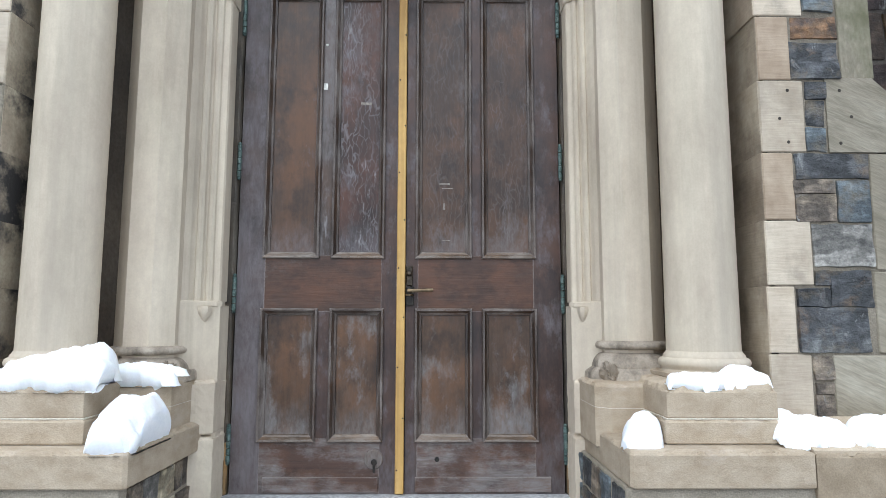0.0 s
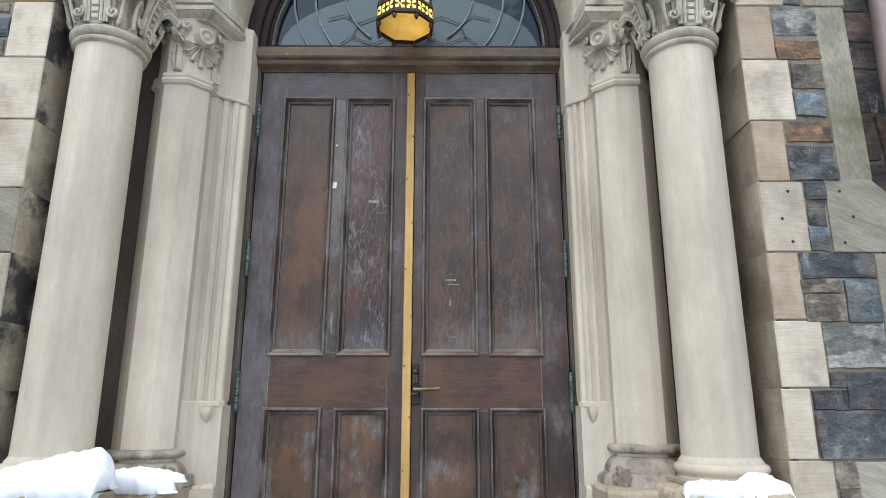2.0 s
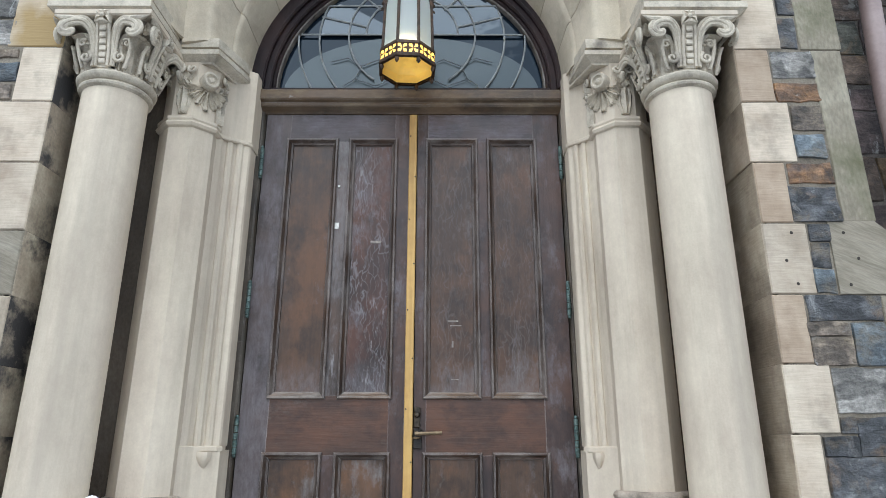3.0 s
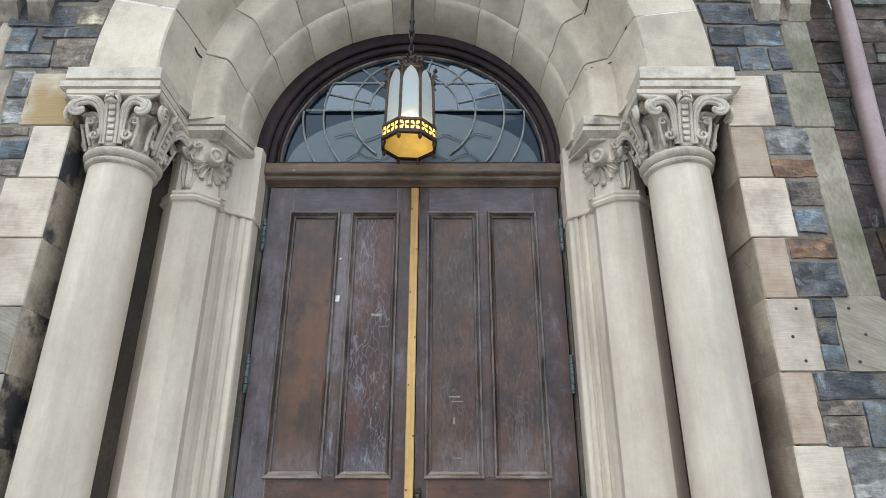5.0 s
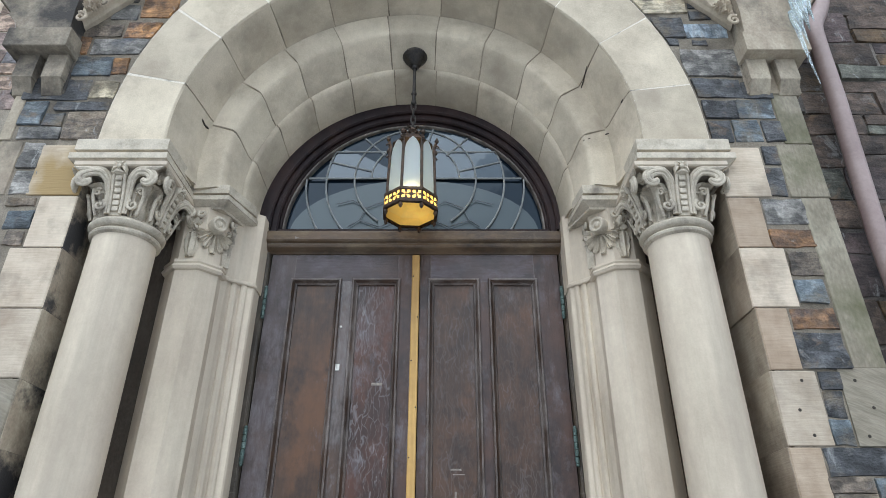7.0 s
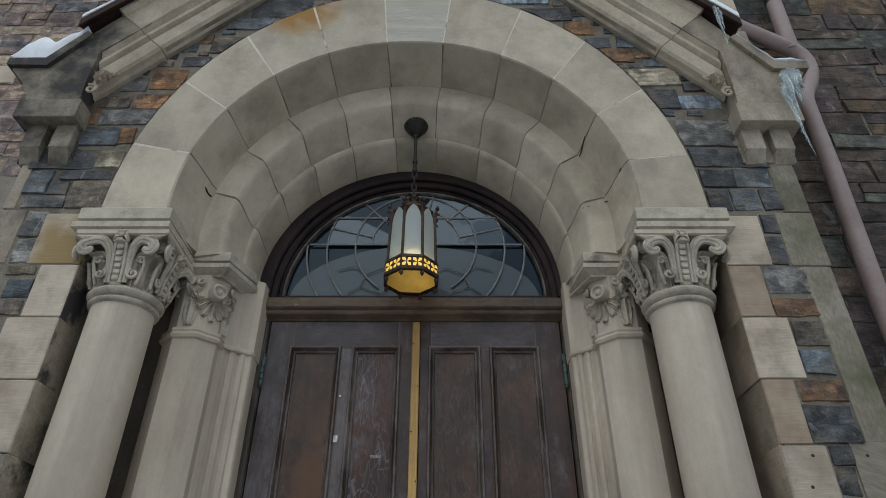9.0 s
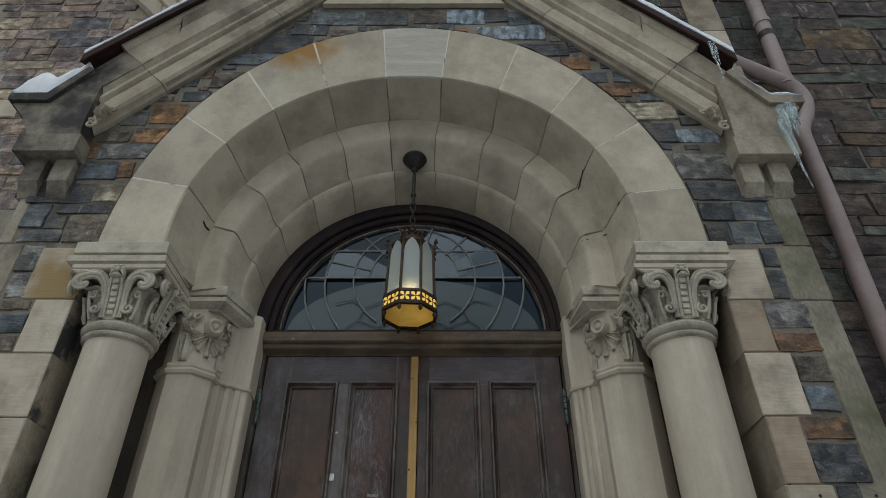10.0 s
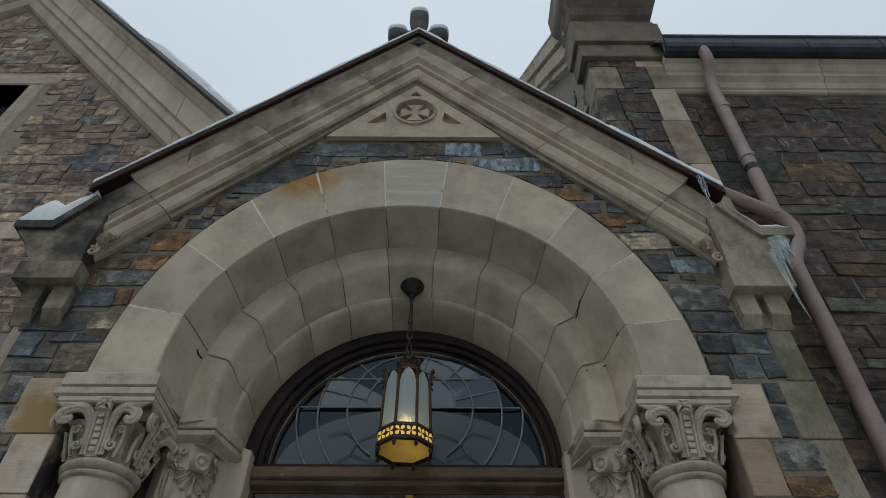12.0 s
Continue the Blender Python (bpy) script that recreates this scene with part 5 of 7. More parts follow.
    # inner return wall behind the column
    # its colour carries the shade that falls behind the column
    ret = part("recess_wall", rings([[(X(u), y, z) for u, y in ((1.16, -0.33), (1.28, -0.33), (1.28, -0.27), (1.64, -0.27), (1.64, 0.1), (1.16, 0.1))] for z in (-0.05, 3.1)]), SHADED_BROWN)
    tagged(ret, "brown stone recess behind the column, shade in its colour", "wall", "", "structure")

    # plinth under column and pilaster
    pl = thing("plinth", "worn brown sandstone stepped plinth under the column", "plinth", "plinths", "", (X(1.35), -0.6, -0.72))

    def slab(u0, u1, y0, y1, z0, z1, worn=0.02, cut=0.0, rough=0.0016):
        """A hewn block with uneven faces and chipped upper edges; cut takes off its inner front corner."""
        def lp(d, z, top):
            k = cut + 0.001
            base = [(u0 + d, y1), (u0 + d, y0 + d + k), (u0 + d + k, y0 + d), (u1 - d, y0 + d), (u1 - d, y1)]
            outs = ((-1, 0), (-0.7, -0.7), (0, -1), (1, 0))
            lps = []
            counts = [max(1, int(w / 0.014)) for w in (y1 - y0 - k, k, u1 - u0 - k, y1 - y0)]
            for (ua, ya), (ub, yb), (nu, ny), n in zip(base, base[1:], outs, counts):
                for i in range(n):
                    t = i / n
                    u, y = ua + (ub - ua) * t, ya + (yb - ya) * t
                    q = (X(u) * 1.0, y, z)
                    w = rough * (noise.noise((q[0] * 16, q[1] * 16, z * 22)) + 0.7 * noise.noise((q[0] * 45, q[1] * 45, z * 60)))
                    nick = worn * top * max(0.0, 0.25 + 0.9 * noise.noise((q[0] * 8, q[1] * 8, z1 * 9)) + 0.8 * noise.noise((q[0] * 26, q[1] * 26, z1 * 9)) + 0.4 * noise.noise((q[0] * 70, q[1] * 70, z1 * 9)))
                    lps.append((X(u + nu * (w - nick)), y + ny * (w - nick), z - 0.5 * nick))
            return lps + [(X(base[-1][0]), base[-1][1], z)]
        mids = max(2, int((z1 - worn - z0) / 0.02))
        zs = [z0 + 0.006 + (z1 - worn - z0 - 0.006) * i / mids for i in range(mids + 1)]
        return rings([lp(0.004, z0, 0)] + [lp(0, z, 0) for z in zs] + [lp(worn * 0.05, z1 - worn * 0.75, 0.5), lp(worn * 0.2, z1 - worn * 0.4, 1.0), lp(worn * 0.5, z1 - worn * 0.15, 1.0), lp(worn * 1.7, z1, 0)])

    attach(part("plinth_block", slab(1.135, 1.60, -0.85, -0.30, 0.405, 0.498, 0.010), BASE), pl)
    attach(part("plinth_block", slab(1.145, 1.585, -0.842, -0.30, 0.503, 0.648, 0.045, 0.0, 0.0024), BASE), pl)
    for zj in (0.4035, 0.5005):
        attach(part("joint_mortar", slab(1.142, 1.590, -0.841, -0.30, zj - 0.004, zj + 0.004, 0.001), PALEMORTAR), pl)
    attach(part("column_footing", slab(1.215, 1.575, -0.80, -0.30, 0.645, 0.672, 0.006), BASE), pl)
    attach(part("pilaster_footing", slab(0.945, 1.21, -0.56, -0.05, 0.33, 0.615, 0.02, 0.06), BASE), pl)
    attach(part("joint_mortar", slab(0.9445, 1.20, -0.5605, -0.05, 0.5, 0.505, 0.001, 0.06), PALEMORTAR), pl)
    for z0, z1, grow in ((-0.045, 0.330, 0.004), (0.334, 0.60, 0.0)):
        attach(part("jamb_footing", slab(0.893 + 0.030 * side - grow, 1.06, -0.312 - grow, -0.012, z0, z1, 0.022, 0.13, 0.004), LIME), pl)
    attach(part("ledge_block", slab(0.936 + 0.024 * side, 1.655, -0.955, -0.04, 0.262, 0.402, 0.018, 0.012, 0.0022), BASE), pl)
    attach(part("ledge_block", slab(1.660, 2.62, -0.955, -0.66, 0.225, 0.395, 0.02), LEDGESTONE), pl)
    attach(part("wash_course", rings([[(X(u), y, z) for u, y, z in ((u, -0.945, 0.40), (u, -0.74, 0.50), (u, -0.70, 0.50), (u, -0.70, 0.38), (u, -0.945, 0.38))] for u in (1.66, 2.3)]), BASE), pl)
    attach(part("lower_body", slab(0.945, 2.60, -0.935, -0.05, -0.72, 0.262, 0.005), MORTAR), pl)
    lower = random.Random(11 + side)
    for k in range(5):
        y0 = -0.90 + 0.165 * k
        for z0, z1 in ((-0.03, 0.11), (0.125, 0.25)):
            sh = lower.uniform(-0.03, 0.03)
            g = rough_block([(y0 + sh, z0), (y0 + sh + 0.145, z0), (y0 + sh + 0.145, z1), (y0 + sh, z1)], 0, 0.04, 0.008, lower)
            v = [(X(0.945 + p[1]), p[0], p[2]) for p in g[0]]
            attach(part("stone", (v, g[1]), RUBBLE[("slate", "blue", "brown")[k % 3] if side > 0 else ("brown", "grey", "tan")[k % 3]]), pl)
    return pl


for side in (1, -1):
    side_stones(side)

# ---- door ----
def timber(x0, x1, y0, y1, z0, z1, b=0.0006):
    return box(x0, x1, y0, y1, z0, z1, b)


def moulding_frame(x0, x1, z0, z1, w, profile):
    """Mitred mouldings round a panel: (inset, y) profile; gives the four bars."""
    bars = []
    for side in range(4):
        loops = []
        for d, y in profile:
            c = [(x0 + d, z0 + d), (x1 - d, z0 + d), (x1 - d, z1 - d), (x0 + d, z1 - d)]
            a, b = c[side], c[(side + 1) % 4]
            loops.append([(a[0], y, a[1]), (b[0], y, b[1])])
        n = len(loops)
        v = [l[0] for l in loops] + [l[1] for l in loops]
        f = [(i, i + 1, n + i + 1, n + i) for i in range(n - 1)] + [(n - 1, 0, n, 2 * n - 1), tuple(range(n)), tuple(range(n, 2 * n))]
        bars.append((v, f))
    return bars


def door_leaf(x0, x1, cols, flaked, label):
    """One leaf: stiles, rails and muntins, four framed panels."""
    leafob = thing("door_leaf", label, "door", "double door", "", (x0, 0.05, -0.01))
    zb, zt = -0.005, 2.895
    rows = ((0.262, 0.950), (1.225, 2.728))
    f, b = 0.018, 0.07
    add = lambda *a, **k: attach(part(*a, **k), leafob)
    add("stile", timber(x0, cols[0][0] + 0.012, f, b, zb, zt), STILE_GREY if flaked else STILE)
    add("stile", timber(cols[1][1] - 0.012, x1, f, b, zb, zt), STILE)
    for z0, z1 in ((zb, rows[0][0] + 0.012), (rows[0][1] - 0.012, rows[1][0] + 0.012), (rows[1][1] - 0.012, zt)):
        add("rail", timber(cols[0][0] + 0.0115, cols[1][1] - 0.0115, f + 0.0006, b, z0, z1), RAIL_LOW if z0 < 0.1 else (RAIL if z0 < 2.0 else RAIL_TOP))
    for i, (z0, z1) in enumerate(rows):
        add("muntin", timber(cols[0][1] - 0.012, cols[1][0] + 0.012, f + 0.001, b, z0 + 0.012, z1 - 0.012), MUNTIN if flaked and i == 1 else STILE)
        for j, (a, c) in enumerate(cols):
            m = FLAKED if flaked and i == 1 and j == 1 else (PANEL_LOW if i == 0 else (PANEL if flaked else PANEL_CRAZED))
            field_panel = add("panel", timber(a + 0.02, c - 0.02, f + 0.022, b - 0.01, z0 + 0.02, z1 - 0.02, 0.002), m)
            prof = [(0.0, f + 0.004), (0.0, f - 0.012), (0.004, f - 0.018), (0.012, f - 0.018), (0.018, f - 0.008), (0.026, f + 0.006), (0.034, f + 0.010), (0.038, f + 0.022)]
            for k, bar in enumerate(moulding_frame(a - 0.004, c + 0.004, z0 - 0.004, z1 + 0.004, 0.03, prof)):
                part("panel_moulding", bar, (MOULD_LOW, MOULD, MOULD_X, MOULD)[k]).parent = field_panel
    return leafob


left_leaf = door_leaf(-0.872, -0.014, ((-0.735, -0.437), (-0.366, -0.085)), True, "weathered dark brown panelled door leaf with flaking varnish")
right_leaf = door_leaf(0.0365, 0.872, ((0.088, 0.388), (0.448, 0.735)), False, "weathered dark brown panelled door leaf with greyed panels")
attach(part("cover_strip", timber(-0.013, 0.032, -0.006, 0.04, 0.0, 2.885, 0.004), PINE, None, "bare yellow pine strip with nail holes"), left_leaf)
strip = bpy.data.objects["cover_strip"]
nail = lathe([(0.0045, 0), (0.0045, 0.003), (0.001, 0.004)], 0, 0, 8)
for i in range(11):
    z = 0.12 + 0.262 * i
    n_ob = part("nail", moved(nail, Matrix.Translation((0.026 if i % 2 else -0.004, -0.006, z)) @ Matrix.Rotation(radians(90), 4, "X")), IRON)
    n_ob.parent = strip
attach(part("kick_strip", timber(-0.70, -0.10, 0.008, 0.03, 0.005, 0.082, 0.003), RAIL_LOW), left_leaf)
attach(part("kick_strip", timber(0.09, 0.80, 0.008, 0.03, 0.005, 0.082, 0.003), RAIL_LOW), right_leaf)
plate = lathe([(0.050, 0), (0.050, 0.004), (0.046, 0.008), (0.020, 0.010), (0.001, 0.010)], 0, 0, 24)
attach(part("escutcheon", moved(plate, Matrix.Translation((-0.125, 0.018, 0.170)) @ Matrix.Rotation(radians(90), 4, "X")), PANEL_LOW, None, "round turned keyhole plate", True), left_leaf)
keyhole = join(moved(lathe([(0.016, 0), (0.016, 0.006), (0.001, 0.007)], 0, 0, 12), Matrix.Translation((-0.122, 0.009, 0.158)) @ Matrix.Rotation(radians(90), 4, "X")), box(-0.128, -0.116, 0.002, 0.012, 0.105, 0.150, 0.002))
attach(part("keyhole", keyhole, IRON), left_leaf)
attach(part("paper_label", box(-0.431, -0.408, 0.0165, 0.0195, 2.166, 2.203, 0.0008), PAPER, None, "small white paper scrap"), left_leaf)
attach(part("dot", box(-0.422, -0.410, 0.012, 0.02, 2.42, 2.432, 0.001), PAPER, None, "small white dot"), left_leaf)
attach(part("scrape", box(-0.225, -0.165, 0.0385, 0.043, 2.086, 2.102, 0.0008), SCRAPE, None, "pale scrape on the varnish"), left_leaf)
for x0, x1, z0, z1 in ((0.215, 0.272, 1.634, 1.643), (0.228, 0.290, 1.612, 1.616), (0.236, 0.246, 1.495, 1.53), (0.232, 0.272, 1.322, 1.327)):
    attach(part("scrape", box(x0, x1, 0.0385, 0.043, z0, z1, 0.0005), SCRAPE, None, "pale scrape on the varnish"), right_leaf)
attach(part("lock_plate", box(0.038, 0.072, -0.002, 0.02, 1.075, 1.18, 0.004), BRONZE), right_leaf)
attach(part("lock_plate", box(0.036, 0.080, 0.000, 0.02, 0.97, 1.07, 0.004), IRON), right_leaf)
lever = join(tube([(0.055, 0.01, 1.047), (0.055, -0.045, 1.047)], [0.012, 0.010], 12), tube(bend([(0.047, -0.045, 1.045), (0.11, -0.047, 1.046), (0.182, -0.040, 1.050)], 0.03), 0.0095, 12), lathe([(0.019, 1.02), (0.022, 1.03)], 0.055, -0.002, 12))
attach(part("handle", lever, material("worn_brass", [(0.12, 0.085, 0.05), (0.20, 0.145, 0.085), (0.27, 0.20, 0.12)], rough=0.4, scale=20, bump=0.05, metal=0.7), None, "worn brass lever handle", True), right_leaf)
knob = lathe([(0.014, 0), (0.016, 0.008), (0.010, 0.02), (0.001, 0.022)], 0, 0, 14)
attach(part("cylinder_lock", moved(knob, Matrix.Translation((0.055, -0.001, 1.14)) @ Matrix.Rotation(radians(90), 4, "X")), BRONZE, None, "", True), right_leaf)
attach(part("knot", moved(knob, Matrix.Translation((0.205, 0.018, 0.17)) @ Matrix.Rotation(radians(90), 4, "X") @ Matrix.Diagonal((0.8, 0.8, 0.15, 1))), IRON, None, "dark plugged screw hole"), right_leaf)
for xs, lf in ((-0.876, left_leaf), (0.876, right_leaf)):
    for z in (0.25, 1.032, 1.752, 2.572):
        g = join(*[tube([(xs, -0.004, z - 0.088 + 0.036 * k), (xs, -0.004, z - 0.056 + 0.036 * k)], 0.0115, 10) for k in range(5)], ball((xs, -0.004, z - 0.096), 0.010), ball((xs, -0.004, z + 0.096), 0.010))
        attach(part("hinge", g, VERDIGRIS, None, "green weathered bronze hinge", True), lf)

door_frame = thing("door_frame", "dark weathered wooden door frame and transom", "door frame", "", "structure", (0, 0.05, 0))
for s in (-1, 1):
    attach(part("frame_post", rings([[(s * u, y, z) for u, y in ((0.880, 0.12), (0.880, 0.022), (0.886, 0.006), (0.893, 0.0), (0.945, -0.002), (0.945, 0.12))] for z in (1.52, 2.91)]), POST), door_frame)
    attach(part("frame_post", rings([[(s * u, y, z) for u, y in ((0.880, 0.12), (0.880, 0.022), (0.886, 0.006), (0.893, 0.0), (0.945, -0.002), (0.945, 0.12))] for z in (-0.02, 1.52)]), POST, None, "greyed bare lower post"), door_frame)
    attach(part("post_foot", box(s * 0.889 - 0.007, s * 0.889 + 0.007, -0.008, 0.02, 0.0, 0.26, 0.002), BATTEN), door_frame)
lint = [(0.10, 2.895), (0.012, 2.898), (0.004, 2.905), (-0.030, 2.925), (-0.036, 2.935), (-0.036, 2.948), (-0.055, 2.957), (-0.062, 2.966), (-0.062, 3.018), (-0.054, 3.026), (-0.020, 3.034), (-0.010, 3.05), (0.10, 3.05)]
attach(part("transom_bar", rings([[(x, y, z) for y, z in lint] for x in (-0.925, 0.905)]), TRANSOM), door_frame)
attach(part("paper_scrap", ([(-0.728, -0.0635, 2.963), (-0.728, -0.0635, 2.983), (-0.704, -0.0635, 2.972), (-0.728, -0.0625, 2.963), (-0.728, -0.0625, 2.983), (-0.704, -0.0625, 2.972)], [(0, 1, 2), (3, 5, 4), (0, 3, 4, 1), (1, 4, 5, 2), (2, 5, 3, 0)]), SCRAPE, None, "torn pale paper scrap"), door_frame)
threshold = part("threshold", box(-0.92, 0.92, -0.12, 0.14, -0.03, -0.006, 0.006), PAVING)
tagged(threshold, "worn stone door threshold", "threshold", "", "structure")

# ---- fanlight ----
fan = thing("window_1", "arched leaded fanlight in a dark wooden frame above the door", "window", "", "structure", (0, 0.03, 3.05))
FZ = 3.075


def arc_bar(r0, r1, y0, y1, cz=FZ, n=40, bevel=0.01, low=None):
    loops = []
    for i in range(n + 1):
        a = math.pi * i / n
        lp = []
        for r, y in ((r1, y1), (r1, y0), (r0 + bevel, y0), (r0, y0 + bevel), (r0, y1)):
            lp.append((CX * 0.3 + r * math.cos(a), y, cz + r * math.sin(a) if 0 < i < n else 3.04))
        loops.append(lp)
    return rings(loops)


attach(part("window_frame", arc_bar(0.885, 0.965, -0.055, 0.10), FRAME), fan)
attach(part("window_frame", arc_bar(0.845, 0.890, -0.025, 0.10), FRAME), fan)
attach(part("window_frame", arc_bar(0.825, 0.850, 0.005, 0.10), FRAME), fan)
attach(part("putty_line", arc_bar(0.817, 0.827, 0.014, 0.06, bevel=0.004), PUTTY), fan)
attach(part("window_sill", box(-0.86, 0.84, -0.02, 0.08, 3.036, 3.062, 0.008), FRAME), fan)
# glass pieces between the cames, each tipped a little
lead_y = 0.040
R0 = 0.815
fx = CX * 0.3
tilt = random.Random(3)


def pane_piece(poly):
    cx_, cz_ = sum(p[0] for p in poly) / len(poly), sum(p[1] for p in poly) / len(poly)
    ax, az = tilt.uniform(-0.025, 0.025), tilt.uniform(-0.04, 0.02)
    front = [(x, lead_y + ax * (x - cx_) + az * (z - cz_), z) for x, z in poly]
    back = [(x, y + 0.004, z) for x, y, z in front]
    lean = math.degrees(math.atan2(cz_ - MZ, cx_ - fx)) % 360
    # bright or dim glass by angle lays out the pattern of the reflection
    attach(part("pane", rings([front, back]), SKYLIT_PANE if lean < 92 or 148 < lean < 200 or lean > 340 else PANE), fan)


def ringseg(ra, rb, a0, a1, cz, n=6, keep=lambda x, z: True):
    poly = [(fx + ra * math.cos(a0 + (a1 - a0) * i / n), cz + ra * math.sin(a0 + (a1 - a0) * i / n)) for i in range(n + 1)]
    poly += [(fx + rb * math.cos(a1 + (a0 - a1) * i / n), cz + rb * math.sin(a1 + (a0 - a1) * i / n)) for i in range(n + 1)]
    poly = clip(poly, 0, MZ + 0.02, 0, 1)
    poly = [(fx + (x - fx) * min(1.0, R0 / math.hypot(x - fx, z - FZ)), FZ + (z - FZ) * min(1.0, R0 / math.hypot(x - fx, z - FZ))) for x, z in poly]
    if len(poly) > 2:
        pane_piece(poly)


MZ = 3.455     # centre height of the tracery rings
for ra, rb, k in ((0.10, 0.29, 12), (0.29, 0.40, 12), (0.40, 0.585, 12)):
    for i in range(k):
        ringseg(ra, rb, 2 * math.pi * i / k, 2 * math.pi * (i + 1) / k, MZ, 3)
ringseg(0.001, 0.10, 0, 2 * math.pi - 0.001, MZ, 12)
# one sheet of old glass behind the ring pieces fills the outer field
sheet = [(fx + R0 * math.cos(math.pi * k / 32), FZ + R0 * math.sin(math.pi * k / 32)) for k in range(33)] + [(fx - R0, 3.05), (fx + R0, 3.05)]
attach(part("pane", rings([[(x, lead_y + 0.018, z) for x, z in sheet], [(x, lead_y + 0.022, z) for x, z in sheet]]), PANE), fan)
# greyish half-ellipse sheet between the ring pieces and the back sheet
hazy = [(fx + 0.79 * math.cos(math.pi * k / 24), 3.062 + 0.408 * math.sin(math.pi * k / 24)) for k in range(25)]
attach(part("pane", rings([[(x, lead_y + 0.011, z) for x, z in hazy], [(x, lead_y + 0.014, z) for x, z in hazy]]), GREYISH_PANE, None, "greyish half-ellipse in the lower glass"), fan)


def came(points, r=0.0065, mat=LEAD):
    pts = [(x, lead_y - 0.004, z) for x, z in points if z > 3.055 and math.hypot(x - fx, z - FZ) < R0 + 0.01]
    if len(pts) > 1:
        attach(part("lead_came", tube(pts, r, 6), mat), fan)


for r in (0.10, 0.29, 0.40, 0.585):
    arc = [(fx + r * math.cos(2 * math.pi * i / 48), MZ + r * math.sin(2 * math.pi * i / 48)) for i in range(49)]
    if r < 0.5:
        dip = 0.95 if 0.3 < r else 0.0
        arc = [(fx + r * math.cos(-dip + (math.pi + 2 * dip) * i / 40), MZ + 0.02 + r * math.sin(-dip + (math.pi + 2 * dip) * i / 40)) for i in range(41)]
    elif MZ - r < 3.06:
        k0 = math.asin((3.06 - MZ) / r)
        arc = [(fx + r * math.cos(k0 + (math.pi - 2 * k0) * i / 48), MZ + r * math.sin(k0 + (math.pi - 2 * k0) * i / 48)) for i in range(49)]
    came(arc)
for i in range(12):
    a = 2 * math.pi * (i + 0.5) / 12
    if math.sin(a) < 0:
        continue
    came([(fx + (0.29 + (0.305 * k / 6)) * math.cos(a), MZ + (0.29 + (0.305 * k / 6)) * math.sin(a)) for k in range(7)])
for s in (-1, 1):
    came([(fx + s * (0.10 + 0.04 * k), MZ + 0.02) for k in range(19)])
    came([(fx + s * 0.715 * math.cos(a), MZ + 0.715 * math.sin(a)) for a in [-0.575 + 0.0595 * k for k in range(11)]])
    for bits in (((0.50, -0.10), (0.40, -0.07), (0.31, -0.13), (0.35, -0.22), (0.42, -0.27)), ((0.31, -0.13), (0.20, -0.08), (0.10, -0.13)), ((0.35, -0.22), (0.22, -0.27), (0.12, -0.22))):
        came([(fx + s * u, MZ - 0.08 + w_) for u, w_ in bits], 0.0034, DULLLEAD)
# near-black box, unseen behind opaque panes; the hall's darkness is its colour
back = part("interior_wall", box(-1.3, 1.3, 0.5, 0.56, -0.1, 4.4, 0), DARKROOM)
tagged(back, "dark unlit hall behind the fanlight", "wall", "", "structure")
for nm, g in (("interior_wall", box(-1.36, -1.30, 0.1, 0.56, -0.1, 4.4, 0)), ("interior_wall", box(1.30, 1.36, 0.1, 0.56, -0.1, 4.4, 0)), ("interior_ceiling", box(-1.36, 1.36, 0.1, 0.56, 4.4, 4.45, 0))):
    tagged(part(nm, g, DARKROOM), "dark unlit hall behind the fanlight", "wall", "", "structure")

# ---- hanging lantern ----
LX, LY = -0.012, -0.345
lamp = thing("hanging_lantern", "lit octagonal iron lantern with frosted panes and amber base", "lantern", "", "", (LX, LY, 4.05))
ladd = lambda *a, **k: attach(part(*a, **k), lamp)


def eight(r, z, off=27.0):
    return [(LX + r * math.cos(radians(off + 45 * k)), LY + r * math.sin(radians(off + 45 * k)), z) for k in range(8)]


ladd("ceiling_canopy", lathe([(0.001, 4.19), (0.075, 4.19), (0.082, 4.172), (0.070, 4.15), (0.048, 4.13), (0.036, 4.10), (0.020, 4.09), (0.016, 4.07)], LX, LY, 20), IRON, smooth=True)
ladd("rod", tube([(LX, LY, 4.09), (LX, LY, 3.79)], 0.011, 10), IRON, smooth=True)
for z in (3.86, 3.785):
    ladd("rod_knob", ball((LX, LY, z), 0.0185), IRON, smooth=True)
for k in range(4):
    a = radians(90 * (k % 2))
    z = 3.755 - 0.052 * k
    pts = [(LX + 0.014 * math.cos(t) * math.cos(a), LY + 0.014 * math.cos(t) * math.sin(a), z + 0.034 * math.sin(t)) for t in [2 * math.pi * i / 14 for i in range(15)]]
    ladd("chain_link", tube(pts, 0.0055, 6), IRON, smooth=True)
ladd("crown", join(lathe([(0.012, 3.585), (0.022, 3.575), (0.026, 3.56), (0.016, 3.545), (0.045, 3.52), (0.052, 3.505), (0.05, 3.49)], LX, LY, 12), *[spiral((LX + 0.055 * math.cos(radians(27.0 + 45 * k)), LY + 0.055 * math.sin(radians(27.0 + 45 * k)), 3.53), 0.026, 1.1, (0, 0, 1), (math.cos(radians(27.0 + 45 * k)), math.sin(radians(27.0 + 45 * k)), 0), 0.5, 14, 0.007) for k in range(8)]), LANTERN, smooth=True)
ladd("roof", rings([eight(0.045, 3.50), eight(0.085, 3.47), eight(0.128, 3.435), eight(0.128, 3.425), eight(0.05, 3.42)]), LANTERN)
